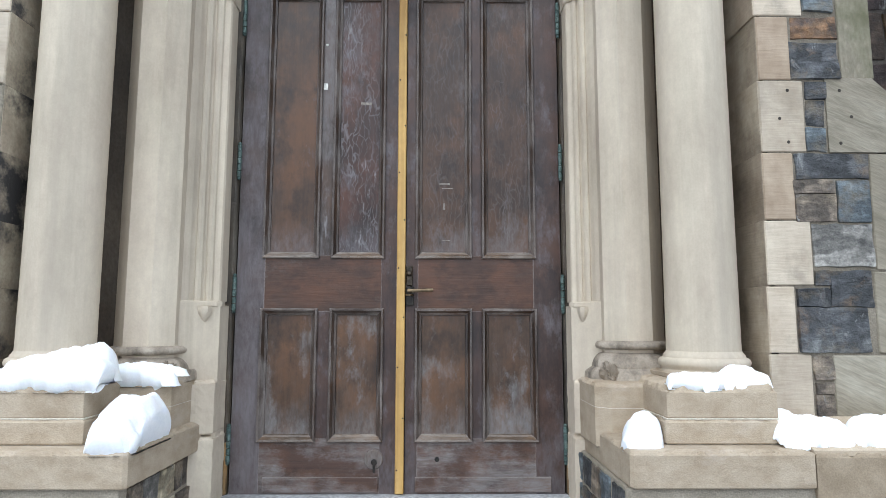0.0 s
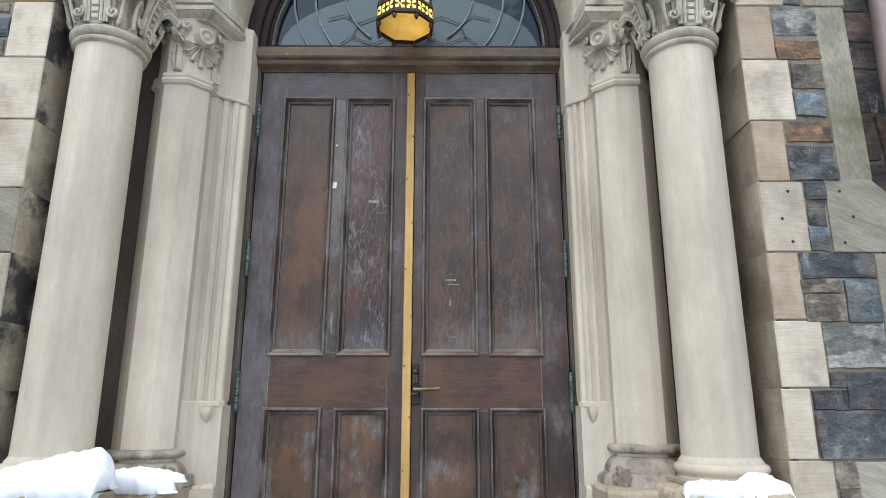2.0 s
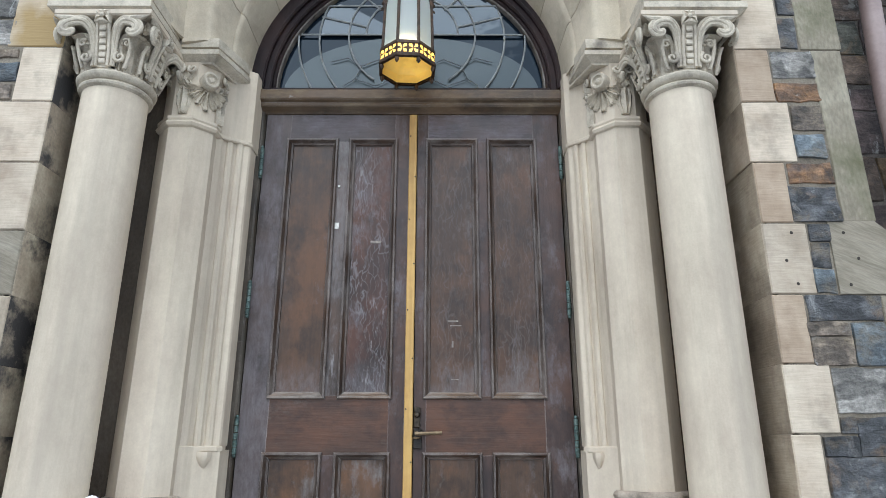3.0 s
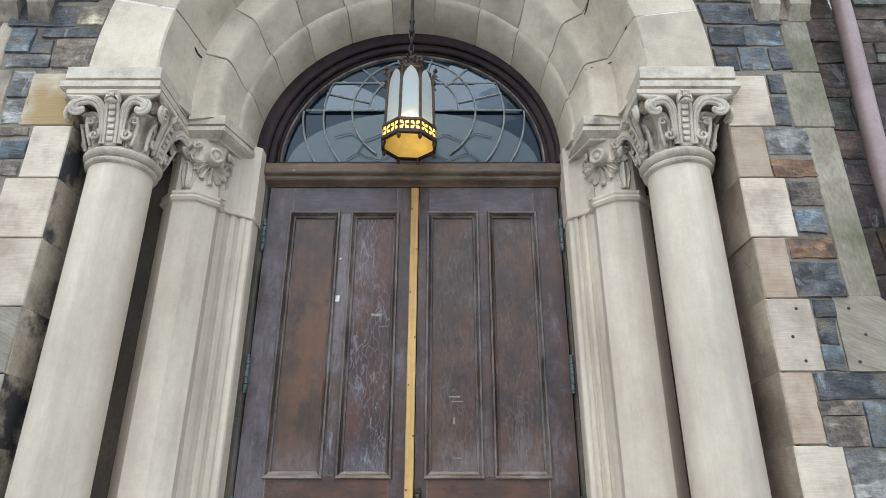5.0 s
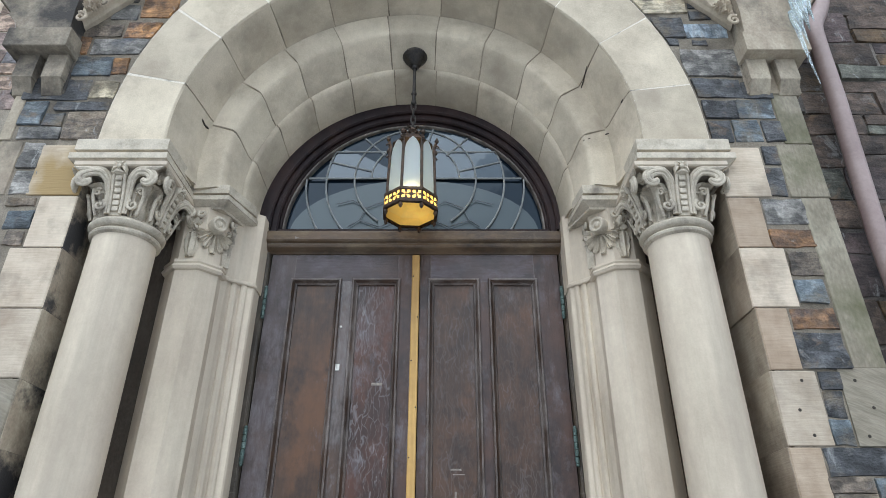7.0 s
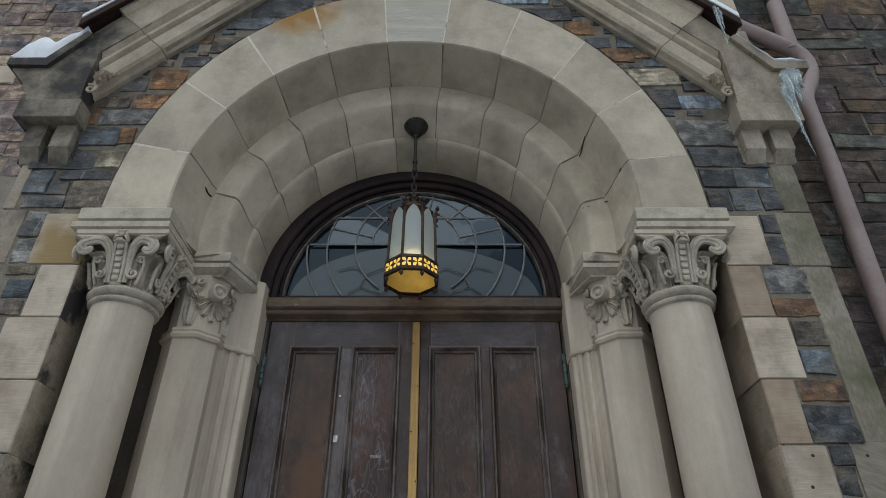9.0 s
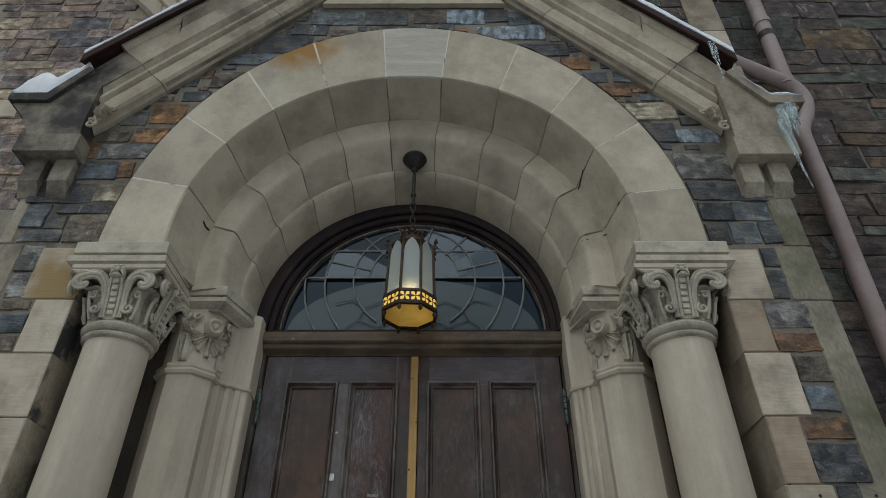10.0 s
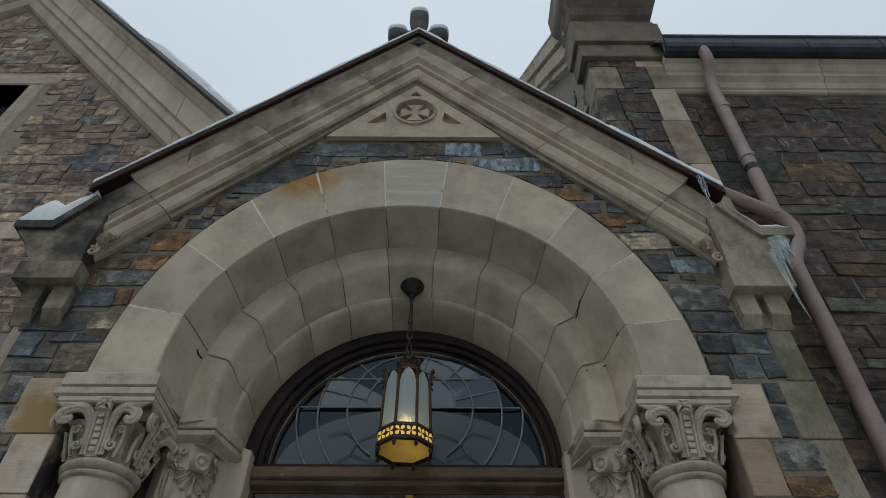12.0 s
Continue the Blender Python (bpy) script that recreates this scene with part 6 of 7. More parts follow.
for k in range(8):
    a0, a1 = radians(27.0 + 45 * k), radians(72.0 + 45 * k)
    p0, p1 = Vector((math.cos(a0), math.sin(a0), 0)), Vector((math.cos(a1), math.sin(a1), 0))
    mid, wid = (p0 + p1) / 2, (p1 - p0)
    c = Vector((LX, LY, 0))
    # pointed frosted pane
    poly = []
    for s, z in ((-0.44, 3.06), (0.44, 3.06), (0.44, 3.33), (0.36, 3.375), (0.2, 3.41), (0, 3.43), (-0.2, 3.41), (-0.36, 3.375), (-0.44, 3.33)):
        poly.append(c + (mid + wid * s) * (0.135 + 0.010 * (3.40 - z) / 0.35) + Vector((0, 0, z)))
    inn = [p - mid.normalized() * 0.004 for p in poly]
    ladd("pane", rings([poly, inn]), OPAL)
    rib = [c + p0 * (0.138 + 0.010 * (3.40 - z) / 0.35) + Vector((0, 0, z)) for z in (3.03, 3.2, 3.40)]
    rib_bar = ladd("rib", tube(rib + [c + p0 * 0.150 + Vector((0, 0, 3.43))], 0.0085, 8), LANTERN)
    part("finial", join(ball(tuple(c + p0 * 0.155 + Vector((0, 0, 3.445))), 0.013), tube([c + p0 * 0.155 + Vector((0, 0, 3.45)), c + p0 * 0.156 + Vector((0, 0, 3.468))], [0.010, 0.005], 6), spiral(c + p0 * 0.15 + Vector((0, 0, 3.40)), 0.016, 1.1, (0, 0, 1), p0, 0, 12, 0.005)), LANTERN, smooth=True).parent = rib_bar
    part("pendant", lathe([(0.006, 2.965), (0.011, 2.955), (0.012, 2.942), (0.006, 2.930), (0.001, 2.925)], *(c + p0 * 0.150).xy, 8), LANTERN, smooth=True).parent = rib_bar
    # pierced band: top and bottom bars, uprights, and four-petal crosses before the lit amber glass
    F = lambda s, z, out: c + (mid + wid * s) * (0.156 + out) + Vector((0, 0, z))

    def bar(s0, s1, z0, z1, out=0.004):
        q = [F(s0, z0, 0), F(s1, z0, 0), F(s1, z1, 0), F(s0, z1, 0)]
        o = [p + mid.normalized() * out for p in q]
        return rings([q, o])

    band = ladd("band", join(bar(-0.5, 0.5, 3.042, 3.058, 0.008), bar(-0.5, 0.5, 2.966, 2.984, 0.008), bar(-0.5, 0.5, 2.98, 3.044, 0.003)), LANTERN)
    inlay = []
    for sc in (-0.25, 0.25):
        for ds, dz in ((1, 1), (-1, 1), (-1, -1), (1, -1)):
            tip = F(sc + ds * 0.18, 3.012 + dz * 0.022, 0.0)
            q = [F(sc + ds * 0.02, 3.012 + dz * 0.002, 0.0), F(sc + ds * 0.20, 3.012 + dz * 0.010, 0.0), F(sc + ds * 0.20, 3.012 + dz * 0.025, 0.0), F(sc + ds * 0.07, 3.012 + dz * 0.025, 0.0)]
            inlay.append(rings([[p + mid.normalized() * 0.002 for p in q], [p + mid.normalized() * 0.0045 for p in q]]))
    part("amber_inlay", join(*inlay), CROSSGLOW, None, "glowing amber cross-shaped openings").parent = band
ladd("amber_lining", rings([eight(0.148, 2.975), eight(0.148, 3.05)], caps=False), GLOW)
ladd("amber_lining", rings([eight(0.147, 2.974), eight(0.140, 3.02), eight(0.10, 3.045), eight(0.05, 3.055), eight(0.001, 3.057)], caps=False), GLOW, None, "glowing amber glass underside")
ladd("lower_rim", rings([eight(0.150, 2.958), eight(0.166, 2.962), eight(0.168, 2.972), eight(0.150, 2.978)], caps=False), LANTERN)
ladd("bulb", ball((LX, LY, 3.085), 0.028), BULB, smooth=True)
bulb = new("lantern_lamp", bpy.data.lights.new("lantern_lamp", "POINT"))
bulb.data.energy, bulb.data.color, bulb.data.shadow_soft_size = 0.7, (1.0, 0.70, 0.30), 0.03
bulb.location = (LX, LY, 3.125)

# ---- gable of the porch: coping, kneelers, carved peak stone, cross ----
coping = thing("gable_coping", "moulded grey stone coping up both slopes of the porch gable", "coping", "", "structure", (CX, -0.8, 4.0))
COPE = [(-0.005, -0.905), (0.045, -0.905), (0.055, -0.892), (0.070, -0.884), (0.080, -0.872), (0.20, -0.869), (0.325, -0.868), (0.335, -0.860), (0.372, -0.836), (0.384, -0.836), (0.394, -0.846), (0.428, -0.846), (0.440, -0.834), (0.455, -0.814), (0.466, -0.814), (0.476, -0.830), (0.600, -0.826), (0.625, -0.812), (0.636, -0.786), (0.650, -0.770), (0.655, -0.70), (-0.005, -0.70)]
for side in (1, -1):
    X = mirror(side)
    for u0, u1 in ((0.0, 0.47), (0.47, 1.15), (1.15, 1.80)):
        g = 0.003
        cut = lambda u, d: max(0.0, u - RAKE * (d - 0.16) / (1 + RAKE * RAKE)) if 0 < u < 1.9 else u
        loops = [[(X(cut(u, d)), y, APEX - d - RAKE * cut(u, d)) for d, y in COPE] for u in (u0 + g * (u0 > 0), u1 - g)]
        attach(part("coping_stone", rings(loops), COPING), coping)
    attach(part("joint_mortar", rings([[(X(u), y + 0.004, APEX - d - 0.002 - RAKE * u) for d, y in COPE[1:-1]] for u in (0.0, 1.55)]), JOINT), coping)
    # flower stop at the foot of the lower mouldings
    fz = 3.985 + (0.03 if side < 0 else 0.0)
    stop = [rosette((X(1.815), -0.878, fz + 0.045), 0.046, (0, -1, 0), (0, 0, 1), 6), spiral((X(1.862), -0.868, fz - 0.045), 0.036, 1.4, (0, 0, 1), (side, 0, 0), 1.0, 20, 0.011), spiral((X(1.775), -0.862, fz + 0.085), 0.024, 1.2, (0, 0, 1), (side, 0, 0), 2.5, 16, 0.009)]
    attach(part("flower_stop", join(*stop), COPING, smooth=True), coping)
    foot_in = lambda d: 1.797 - RAKE * (d - 0.16) / (1 + RAKE * RAKE)
    tail = [p for p in COPE[7:21]]
    lo = rings([[(X(foot_in(d) + 0.003), y, APEX - d - RAKE * (foot_in(d) + 0.003)) for d, y in tail] + [(X(foot_in(0.335)), -0.70, APEX - 0.335 - RAKE * foot_in(0.335))], [(X(1.90), y + 0.004, APEX - d - RAKE * 1.90) for d, y in tail] + [(X(1.90), -0.70, APEX - 0.335 - RAKE * 1.90)]])
    attach(part("coping_foot", lo, COPING), coping)

    # kneeler: block, nosing, slab and dentils
    kn = thing("kneeler", "stained stone kneeler block at the foot of the gable", "kneeler", "kneelers", "", (X(2.1), -0.7, 3.7))
    kadd = lambda *a, **k: attach(part(*a, **k), kn)
    up, wide = (0.035, 0.03) if side < 0 else (0.0, 0.0)
    rk = lambda u, d: (u, APEX - d - RAKE * u - up)
    top = [(1.90, 3.85), (2.195, 3.85), (2.205, 3.905), (2.225, 3.93), (2.25, 3.955), (2.248, 3.985), (2.285, 4.03), (2.31, 4.055), (2.335, 4.085), (2.355, 4.10), (2.355, 4.165), (2.19, 4.168), (2.03, 4.40), rk(1.84, 0.03), rk(1.64, 0.28), rk(1.66, 0.335), rk(1.905, 0.335), (1.91, 4.0)]
    soiled = DARKKNEEL if side < 0 else KNEELER
    kadd("block", prism([(X(u + wide * (u > 2.2)), z + up) for u, z in top], -0.8655, -0.25), soiled)
    kadd("nosing", prism([(X(u + wide * (u > 2.2)), z + up) for u, z in ((2.375, 4.118), (2.385, 4.125), (2.385, 4.172), (2.38, 4.178), (2.195, 4.180), (2.02, 4.43), (1.98, 4.40), (2.17, 4.115))], -0.893, -0.24), soiled)
    kadd("slab", rings([[(X(1.885 + d), -0.870 + d, z + up), (X(2.24 - d), -0.870 + d, z + up), (X(2.24 - d), -0.25, z + up), (X(1.885 + d), -0.25, z + up)] for z, d in ((3.706, 0.03), (3.710, 0.004), (3.714, 0.0), (3.845, 0.0), (3.852, 0.006))]), soiled)
    for u in (1.900, 2.062):
        kadd("dentil", rings([[(X(u + d), y, z), (X(u + 0.112 - d), y, z), (X(u + 0.112 - d), -0.6, z), (X(u + d), -0.6, z)] for z, d, y in ((3.490, 0.0, -0.748), (3.556 + 0.5 * up, 0.004, -0.798), (3.562 + 0.5 * up, 0.0, -0.802), (3.712 + up, 0.0, -0.802))]), soiled)
    kadd("dentil_bed", box(X(1.89), X(2.19), -0.752, -0.5, 3.50, 3.712 + up, 0.004), soiled)

    # metal edge and roof slope
    edge = [[(X(u), y, APEX + d - RAKE * u) for d, y in ((0.0, -0.90), (-0.028, -0.938), (-0.022, -0.946), (0.040, -0.946), (0.052, -0.935), (0.055, -0.55), (0.0, -0.55))] for u in (0.0, 2.05)]
    tagged(part("roof_edge", rings(edge), FLASHING), "brown metal drip edge along the porch roof", "roof edge", "roof edges", "structure")
    slope = [[(X(u), y, APEX + d - RAKE * u) for d, y in ((0.01, -0.56), (0.05, -0.56), (0.05, 1.6), (0.01, 1.6))] for u in (0.0, 2.15)]
    tagged(part("porch_roof", rings(slope), SLATEROOF), "dark slate roof of the porch", "roof", "", "structure")


def plate(outer, holes, y0, y1):
    """A flat plate in x, z with holes through it."""
    bm = bmesh.new()
    edges = []
    for lp in [outer] + holes:
        vs = [bm.verts.new((x, y0, z)) for x, z in lp]
        edges += [bm.edges.new((a, b)) for a, b in zip(vs, vs[1:] + vs[:1])]
    res = bmesh.ops.triangle_fill(bm, use_beauty=True, use_dissolve=False, edges=edges)
    faces = [f for f in res["geom"] if isinstance(f, bmesh.types.BMFace)]
    ex = bmesh.ops.extrude_face_region(bm, geom=faces)
    for v in ex["geom"]:
        if isinstance(v, bmesh.types.BMVert):
            v.co.y = y1
    bm.verts.index_update()
    g = [v.co.copy() for v in bm.verts], [[v.index for v in f.verts] for f in bm.faces]
    bm.free()
    return g


peak = thing("peak_stone", "carved stone in the gable peak with a cross in a ring", "carving", "", "", (CX, -0.75, 5.31))
ang = [2 * math.pi * i / 32 for i in range(32)]
RZ, RR = 5.665, 0.150
tri = [(CX - 0.66, 5.315), (CX + 0.66, 5.315), (CX + 0.60, 5.40), (CX, 6.085), (CX - 0.60, 5.40)]
holes = [[(CX + RR * math.cos(a), RZ + RR * math.sin(a) * 1.08) for a in ang]]
for s in (-1, 1):
    holes.append([(CX + s * 0.235, 5.50), (CX + s * 0.375, 5.495), (CX + s * 0.235, 5.66), (CX + s * 0.22, 5.56)])
holes.append([(CX - 0.055, 5.905), (CX + 0.055, 5.905), (CX, 5.985)])
attach(part("face", plate(tri, holes, -0.782, -0.735), COPING), peak)
attach(part("back", prism(tri, -0.742, -0.70), COPING), peak)
ringv = rings([[(CX + r * math.cos(a), y, RZ + r * math.sin(a) * 1.08) for a in ang] for r, y in ((RR, -0.77), (RR + 0.004, -0.80), (RR + 0.022, -0.80), (RR + 0.03, -0.775))], caps=False)
attach(part("ring", ringv, COPING), peak)
arms = []
for k in range(4):
    c, q = math.cos(k * math.pi / 2), math.sin(k * math.pi / 2)
    arms += [(CX + c * a - q * b, RZ + q * a + c * b) for a, b in ((0.022, -0.022), (0.05, -0.030), (0.108, -0.064), (0.114, 0.0), (0.108, 0.064), (0.05, 0.030))]
attach(part("cross", prism(arms, -0.778, -0.73), COPING), peak)

finial = thing("cross_finial", "dark weathered stone cross on the gable peak", "cross", "", "", (CX, -0.72, 6.7))
fadd = lambda *a, **k: attach(part(*a, **k), finial)
fadd("saddle", prism([(CX - 0.17, 6.62), (CX + 0.17, 6.62), (CX + 0.10, 6.84), (CX - 0.10, 6.84)], -0.90, -0.52), SOOTY)


def squircle(cx, cy, hx, hy, n=20, power=3.2):
    """Points round a rounded rectangle."""
    out = []
    for k in range(n):
        c, q = math.cos(2 * math.pi * (k + 0.5) / n), math.sin(2 * math.pi * (k + 0.5) / n)
        r = (abs(c) ** power + abs(q) ** power) ** (-1 / power)
        out.append((cx + hx * r * c, cy + hy * r * q))
    return out


FX = CX - 0.02
fadd("shaft", rings([[(x, y, z) for x, y in squircle(FX, -0.72, w, w * 0.9)] for z, w in ((6.80, 0.088), (7.0, 0.074), (7.22, 0.074), (7.36, 0.084), (7.44, 0.095), (7.54, 0.095), (7.59, 0.080), (7.605, 0.04))]), SOOTY, smooth=True)
for s in (-1, 1):
    fadd("arm", rings([[(FX + s * x, y, z) for y, z in squircle(-0.72, 7.10, w * 0.9, w)] for x, w in ((0.05, 0.066), (0.11, 0.068), (0.16, 0.086), (0.21, 0.098), (0.255, 0.092), (0.28, 0.072), (0.29, 0.03))]), SOOTY, smooth=True)


def snow_cap(cx, hx, z, label):
    """A soft cap of snow that hangs a little over the edges of a stone knob."""
    lumps = [[(x, y, z + h + 0.006 * noise.noise((x * 30, y * 30, h * 40))) for x, y in squircle(cx, -0.72, hx * k, 0.088 * k)] for h, k in ((-0.045, 0.99), (-0.035, 1.08), (0.0, 1.12), (0.03, 1.02), (0.055, 0.78), (0.066, 0.3))]
    tagged(part("snow_cap", rings(lumps), SNOW, None, label, True), "", "snow", "", "stuff")


snow_cap(FX - 0.20, 0.088, 7.185, "snow cap on an arm of the stone cross")
snow_cap(FX + 0.20, 0.088, 7.185, "snow cap on an arm of the stone cross")
snow_cap(FX, 0.086, 7.585, "snow cap on top of the stone cross")

# ---- right wing: wall, corner pier, cornice, gutter ----
RY = -0.50
wall_right = thing("wall_right", "dark brown and purple rubble stone wall of the wing", "wall", "", "structure", (4.0, RY, -0.72))
attach(part("mortar_bed", box(2.0, 9.0, RY + 0.003, RY + 0.5, -0.72, 6.9, 0), DARKMORTAR), wall_right)
pier = thing("corner_pier", "stone corner pier with quoins and a corbelled head", "pier", "", "structure", (1.9, -0.5, 0))
PX0, PX1, PY, PB = 1.555, 2.26, -0.615, -0.36
attach(part("mortar_bed", box(PX0 + 0.01, PX1 - 0.01, PY + 0.012, PB, 3.5, 6.86, 0), DARKMORTAR), pier)
z = 4.3
k = 0
while z < 6.80:
    h = (0.52, 0.40, 0.60)[k % 3]
    z1 = min(z + h, 6.86)
    wl_, wr_ = (0.17, 0.26, 0.20)[k % 3], (0.22, 0.17, 0.25)[k % 3]
    quoin(PX0, PX0 + wl_, z, z1, DARKKNEEL, PB - PY, PY, pier)
    quoin(PX1 - wr_, PX1, z, z1, SAND if k % 2 else BROWN_AND_SHADED, 0.2, PY, pier)
    za = z
    while za < z1 - 0.05:
        zb = min(z1, za + rng.uniform(0.11, 0.2))
        xs = [PX0 + wl_ + 0.008, PX1 - wr_ - 0.008]
        if rng.random() < 0.6:
            xs.insert(1, xs[0] + (xs[1] - xs[0]) * rng.uniform(0.35, 0.65))
        for xa, xb in zip(xs, xs[1:]):
            stone(xa + 0.004, xb - 0.004, za, zb - 0.010, rng.choice(["umber", "umber", "plum", "moss"]), pier, PY, mats=DARKRUBBLE, free=True)
        za = zb
    z, k = z1, k + 1


def corbel(zs):
    loops = [[(PX0 - d, PY - d, z), (PX1 + d, PY - d, z), (PX1 + d, PB, z), (PX0 - d, PB, z)] for z, d in zs]
    return rings(loops)


attach(part("corbel", corbel(((6.86, 0.0), (6.864, 0.045), (6.875, 0.05), (7.09, 0.052), (7.105, 0.03))), PIERSTONE), pier)
attach(part("corbel", corbel(((7.10, 0.02), (7.104, 0.085), (7.115, 0.09), (7.47, 0.095), (7.52, 0.075), (7.60, 0.06))), PIERSTONE), pier)
attach(part("corbel", rings([[(PX0 - 0.06 - d * 0.3, PY - 0.06 - d, z), (PX1 + 0.06 + d * 0.3, PY - 0.06 - d, z), (PX1 + 0.06 + d * 0.3, PB, z), (PX0 - 0.06 - d * 0.3, PB, z)] for z, d in ((7.60, 0.0), (7.64, 0.05), (7.72, 0.09), (7.80, 0.18), (7.86, 0.30), (7.92, 0.36), (8.25, 0.38))]), PIERSTONE), pier)
# gable end of the wing, turned to the side
side_prof = [(-0.45, 4.0), (-0.45, 7.9), (4.0, 13.5), (4.0, 4.0)]
side_wall = thing("wall_side", "pale stone gable end of the wing with raking coping", "wall", "", "structure", (1.62, 1.0, 4.0))
attach(part("mortar_bed", rings([[(x, y, z) for y, z in side_prof] for x in (1.62, 2.0)]), MORTAR), side_wall)
for d0, d1, out in ((-0.05, 0.22, 0.16), (0.22, 0.30, 0.10), (0.30, 0.55, 0.13), (0.55, 0.62, 0.07), (0.62, 0.70, 0.09)):
    attach(part("coping_stone", rings([[(x, y, 8.05 - d + 1.26 * (y + 0.36)) for d in (d0, d1) for x in ((1.62 - out, 2.05) if d == d0 else (2.05, 1.62 - out))] for y in (-0.5, 4.0)]), COPING), side_wall)
for i in range(5):
    for j in range(4):
        y0 = -0.40 + 0.42 * i + 0.2 * (j % 2)
        z1 = 7.15 + 1.26 * (y0 + 0.2) - 0.24 * j
        g = rough_block([(y0, z1 - 0.22), (y0 + 0.38, z1 - 0.22), (y0 + 0.38, z1), (y0, z1)], 0, 0.04, 0.02, rng)
        attach(part("stone", ([(1.62 + p[1], p[0], p[2]) for p in g[0]], g[1]), RUBBLE[rng.choice(["grey", "tan", "grey", "brown"])]), side_wall)
attach(part("snow_edge", rings([[(x, y, 8.10 + h + 1.26 * (y + 0.36)) for x, h in ((1.44, 0.0), (1.46, 0.07), (1.75, 0.10), (1.9, 0.0))] for y in (-0.45, 0.4, 1.2, 2.2, 4.0)]), SNOW), side_wall)

cornice = thing("cornice", "moulded stone cornice under the gutter of the wing", "cornice", "", "structure", (4.0, RY, 6.4))
CORN = [(RY + 0.1, 6.43), (RY - 0.02, 6.43), (RY - 0.035, 6.445), (RY - 0.035, 6.475), (RY - 0.05, 6.49), (RY - 0.065, 6.56), (RY - 0.095, 6.60), (RY - 0.105, 6.61), (RY - 0.105, 6.66), (RY - 0.125, 6.68), (RY - 0.15, 6.75), (RY - 0.18, 6.775), (RY - 0.18, 6.83), (RY + 0.1, 6.83)]
for x0, x1 in ((PX1 + 0.002, 3.72), (3.726, 5.3), (5.306, 7.0), (7.0, 9.0)):
    attach(part("cornice_stone", rings([[(x, y, z) for y, z in CORN] for x in (x0, x1)]), ARCHSTONE), cornice)
GUT = [(-0.66, 6.81), (-0.70, 6.795), (-0.75, 6.80), (-0.785, 6.83), (-0.80, 6.88), (-0.80, 6.97), (-0.815, 6.985), (-0.815, 7.01), (-0.79, 7.015), (-0.785, 6.90), (-0.74, 6.83), (-0.66, 6.84)]
gutter = thing("gutter", "dark metal eaves gutter above the stone cornice", "gutter", "", "", (4.0, -0.75, 6.8))
for x0, x1 in ((PX1 + 0.01, 4.3), (4.303, 6.6), (6.603, 9.0)):
    attach(part("gutter_length", rings([[(x, y, z) for y, z in GUT] for x in (x0, x1)]), GUTTER), gutter)
for x in (2.9, 3.6, 4.3, 5.0, 5.7, 6.4, 7.1, 7.8):
    attach(part("gutter_strap", rings([[(xx, y - 0.004, z) for y, z in ((-0.75, 6.795), (-0.785, 6.826), (-0.80, 6.878), (-0.80, 6.97), (-0.77, 6.97), (-0.74, 6.83))] for xx in (x, x + 0.03)]), GUTTER), gutter)
tagged(part("wing_roof", rings([[(x, y, z) for y, z in ((-0.76, 6.95), (-0.76, 7.0), (4.0, 13.0), (4.0, 12.9))] for x in (2.2, 9.0)]), SLATEROOF), "dark slate roof of the wing", "roof", "", "structure")


def coursed(x0, x1, z0, z1, hmin, hmax, wmin, wmax, wall, y, mats, weights, inside, seed, wild=2.4, rock=0.010):
    """Rows of random rubble where inside(x, z) holds."""
    r = random.Random(seed)
    kinds = list(mats)
    za = z0
    while za < z1:
        zb = za + r.uniform(hmin, hmax)
        xa = x0 + r.uniform(-wmax, 0)
        while xa < x1:
            xb = xa + r.uniform(wmin, wmax)
            if inside((xa + xb) / 2, (za + zb) / 2):
                kind = r.choices(kinds, weights)[0]
                cut = r.random()
                if cut < 0.25 and zb - za > 0.15:
                    m_ = za + (zb - za) * r.uniform(0.4, 0.6)
                    stone(xa + 0.008, xb - 0.008, za + 0.006, m_ - 0.005, kind, wall, y, 0.0, mats, True, wild * 0.6, rock)
                    stone(xa + 0.008, xb - 0.008, m_ + 0.005, zb - 0.006, r.choices(kinds, weights)[0], wall, y, 0.0, mats, True, wild * 0.6, rock)
                else:
                    up = r.uniform(-0.012, 0.012)
                    stone(xa + 0.006, xb - 0.006, za + 0.004 + up, zb - 0.004 + up, kind, wall, y, 0.0, mats, True, wild, rock)
            xa = xb
        za = zb


coursed(2.12, 5.0, 1.7, 6.43, 0.12, 0.30, 0.18, 0.60, wall_right, RY, DARKRUBBLE, (5, 5, 3, 1.2), lambda x, z: 2.1 < x < 2.75 + 0.45 * max(0, z - 2.2) and z < 6.42, 21, 2.6, 0.012)

# ---- left wing: gabled wall with windows ----
LYW = 0.10
wall_left = thing("wall_left", "coursed brown and grey rubble gable wall of the wing", "wall", "", "structure", (-5.3, LYW, -0.72))
GX, GZ, GR = -5.33, 9.55, 1.125      # peak of the coping's lower edge, rise per metre
low = lambda x: GZ - GR * abs(x - GX)
wall_poly = [(-10.5, -0.72), (-10.5, low(-10.5)), (GX, GZ + 0.2), (-0.8, low(-0.8) + 0.2), (-0.8, -0.72)]
win_hole = [(-6.25, 5.9), (-4.40, 5.9), (-4.40, 7.60), (-6.25, 7.60)]
low_hole = [(-5.6, 3.2), (-3.62, 3.2), (-3.62, 5.08), (-5.6, 5.08)]
attach(part("mortar_bed", plate(wall_poly, [win_hole, low_hole], LYW + 0.002, LYW + 0.5), MORTAR), wall_left)
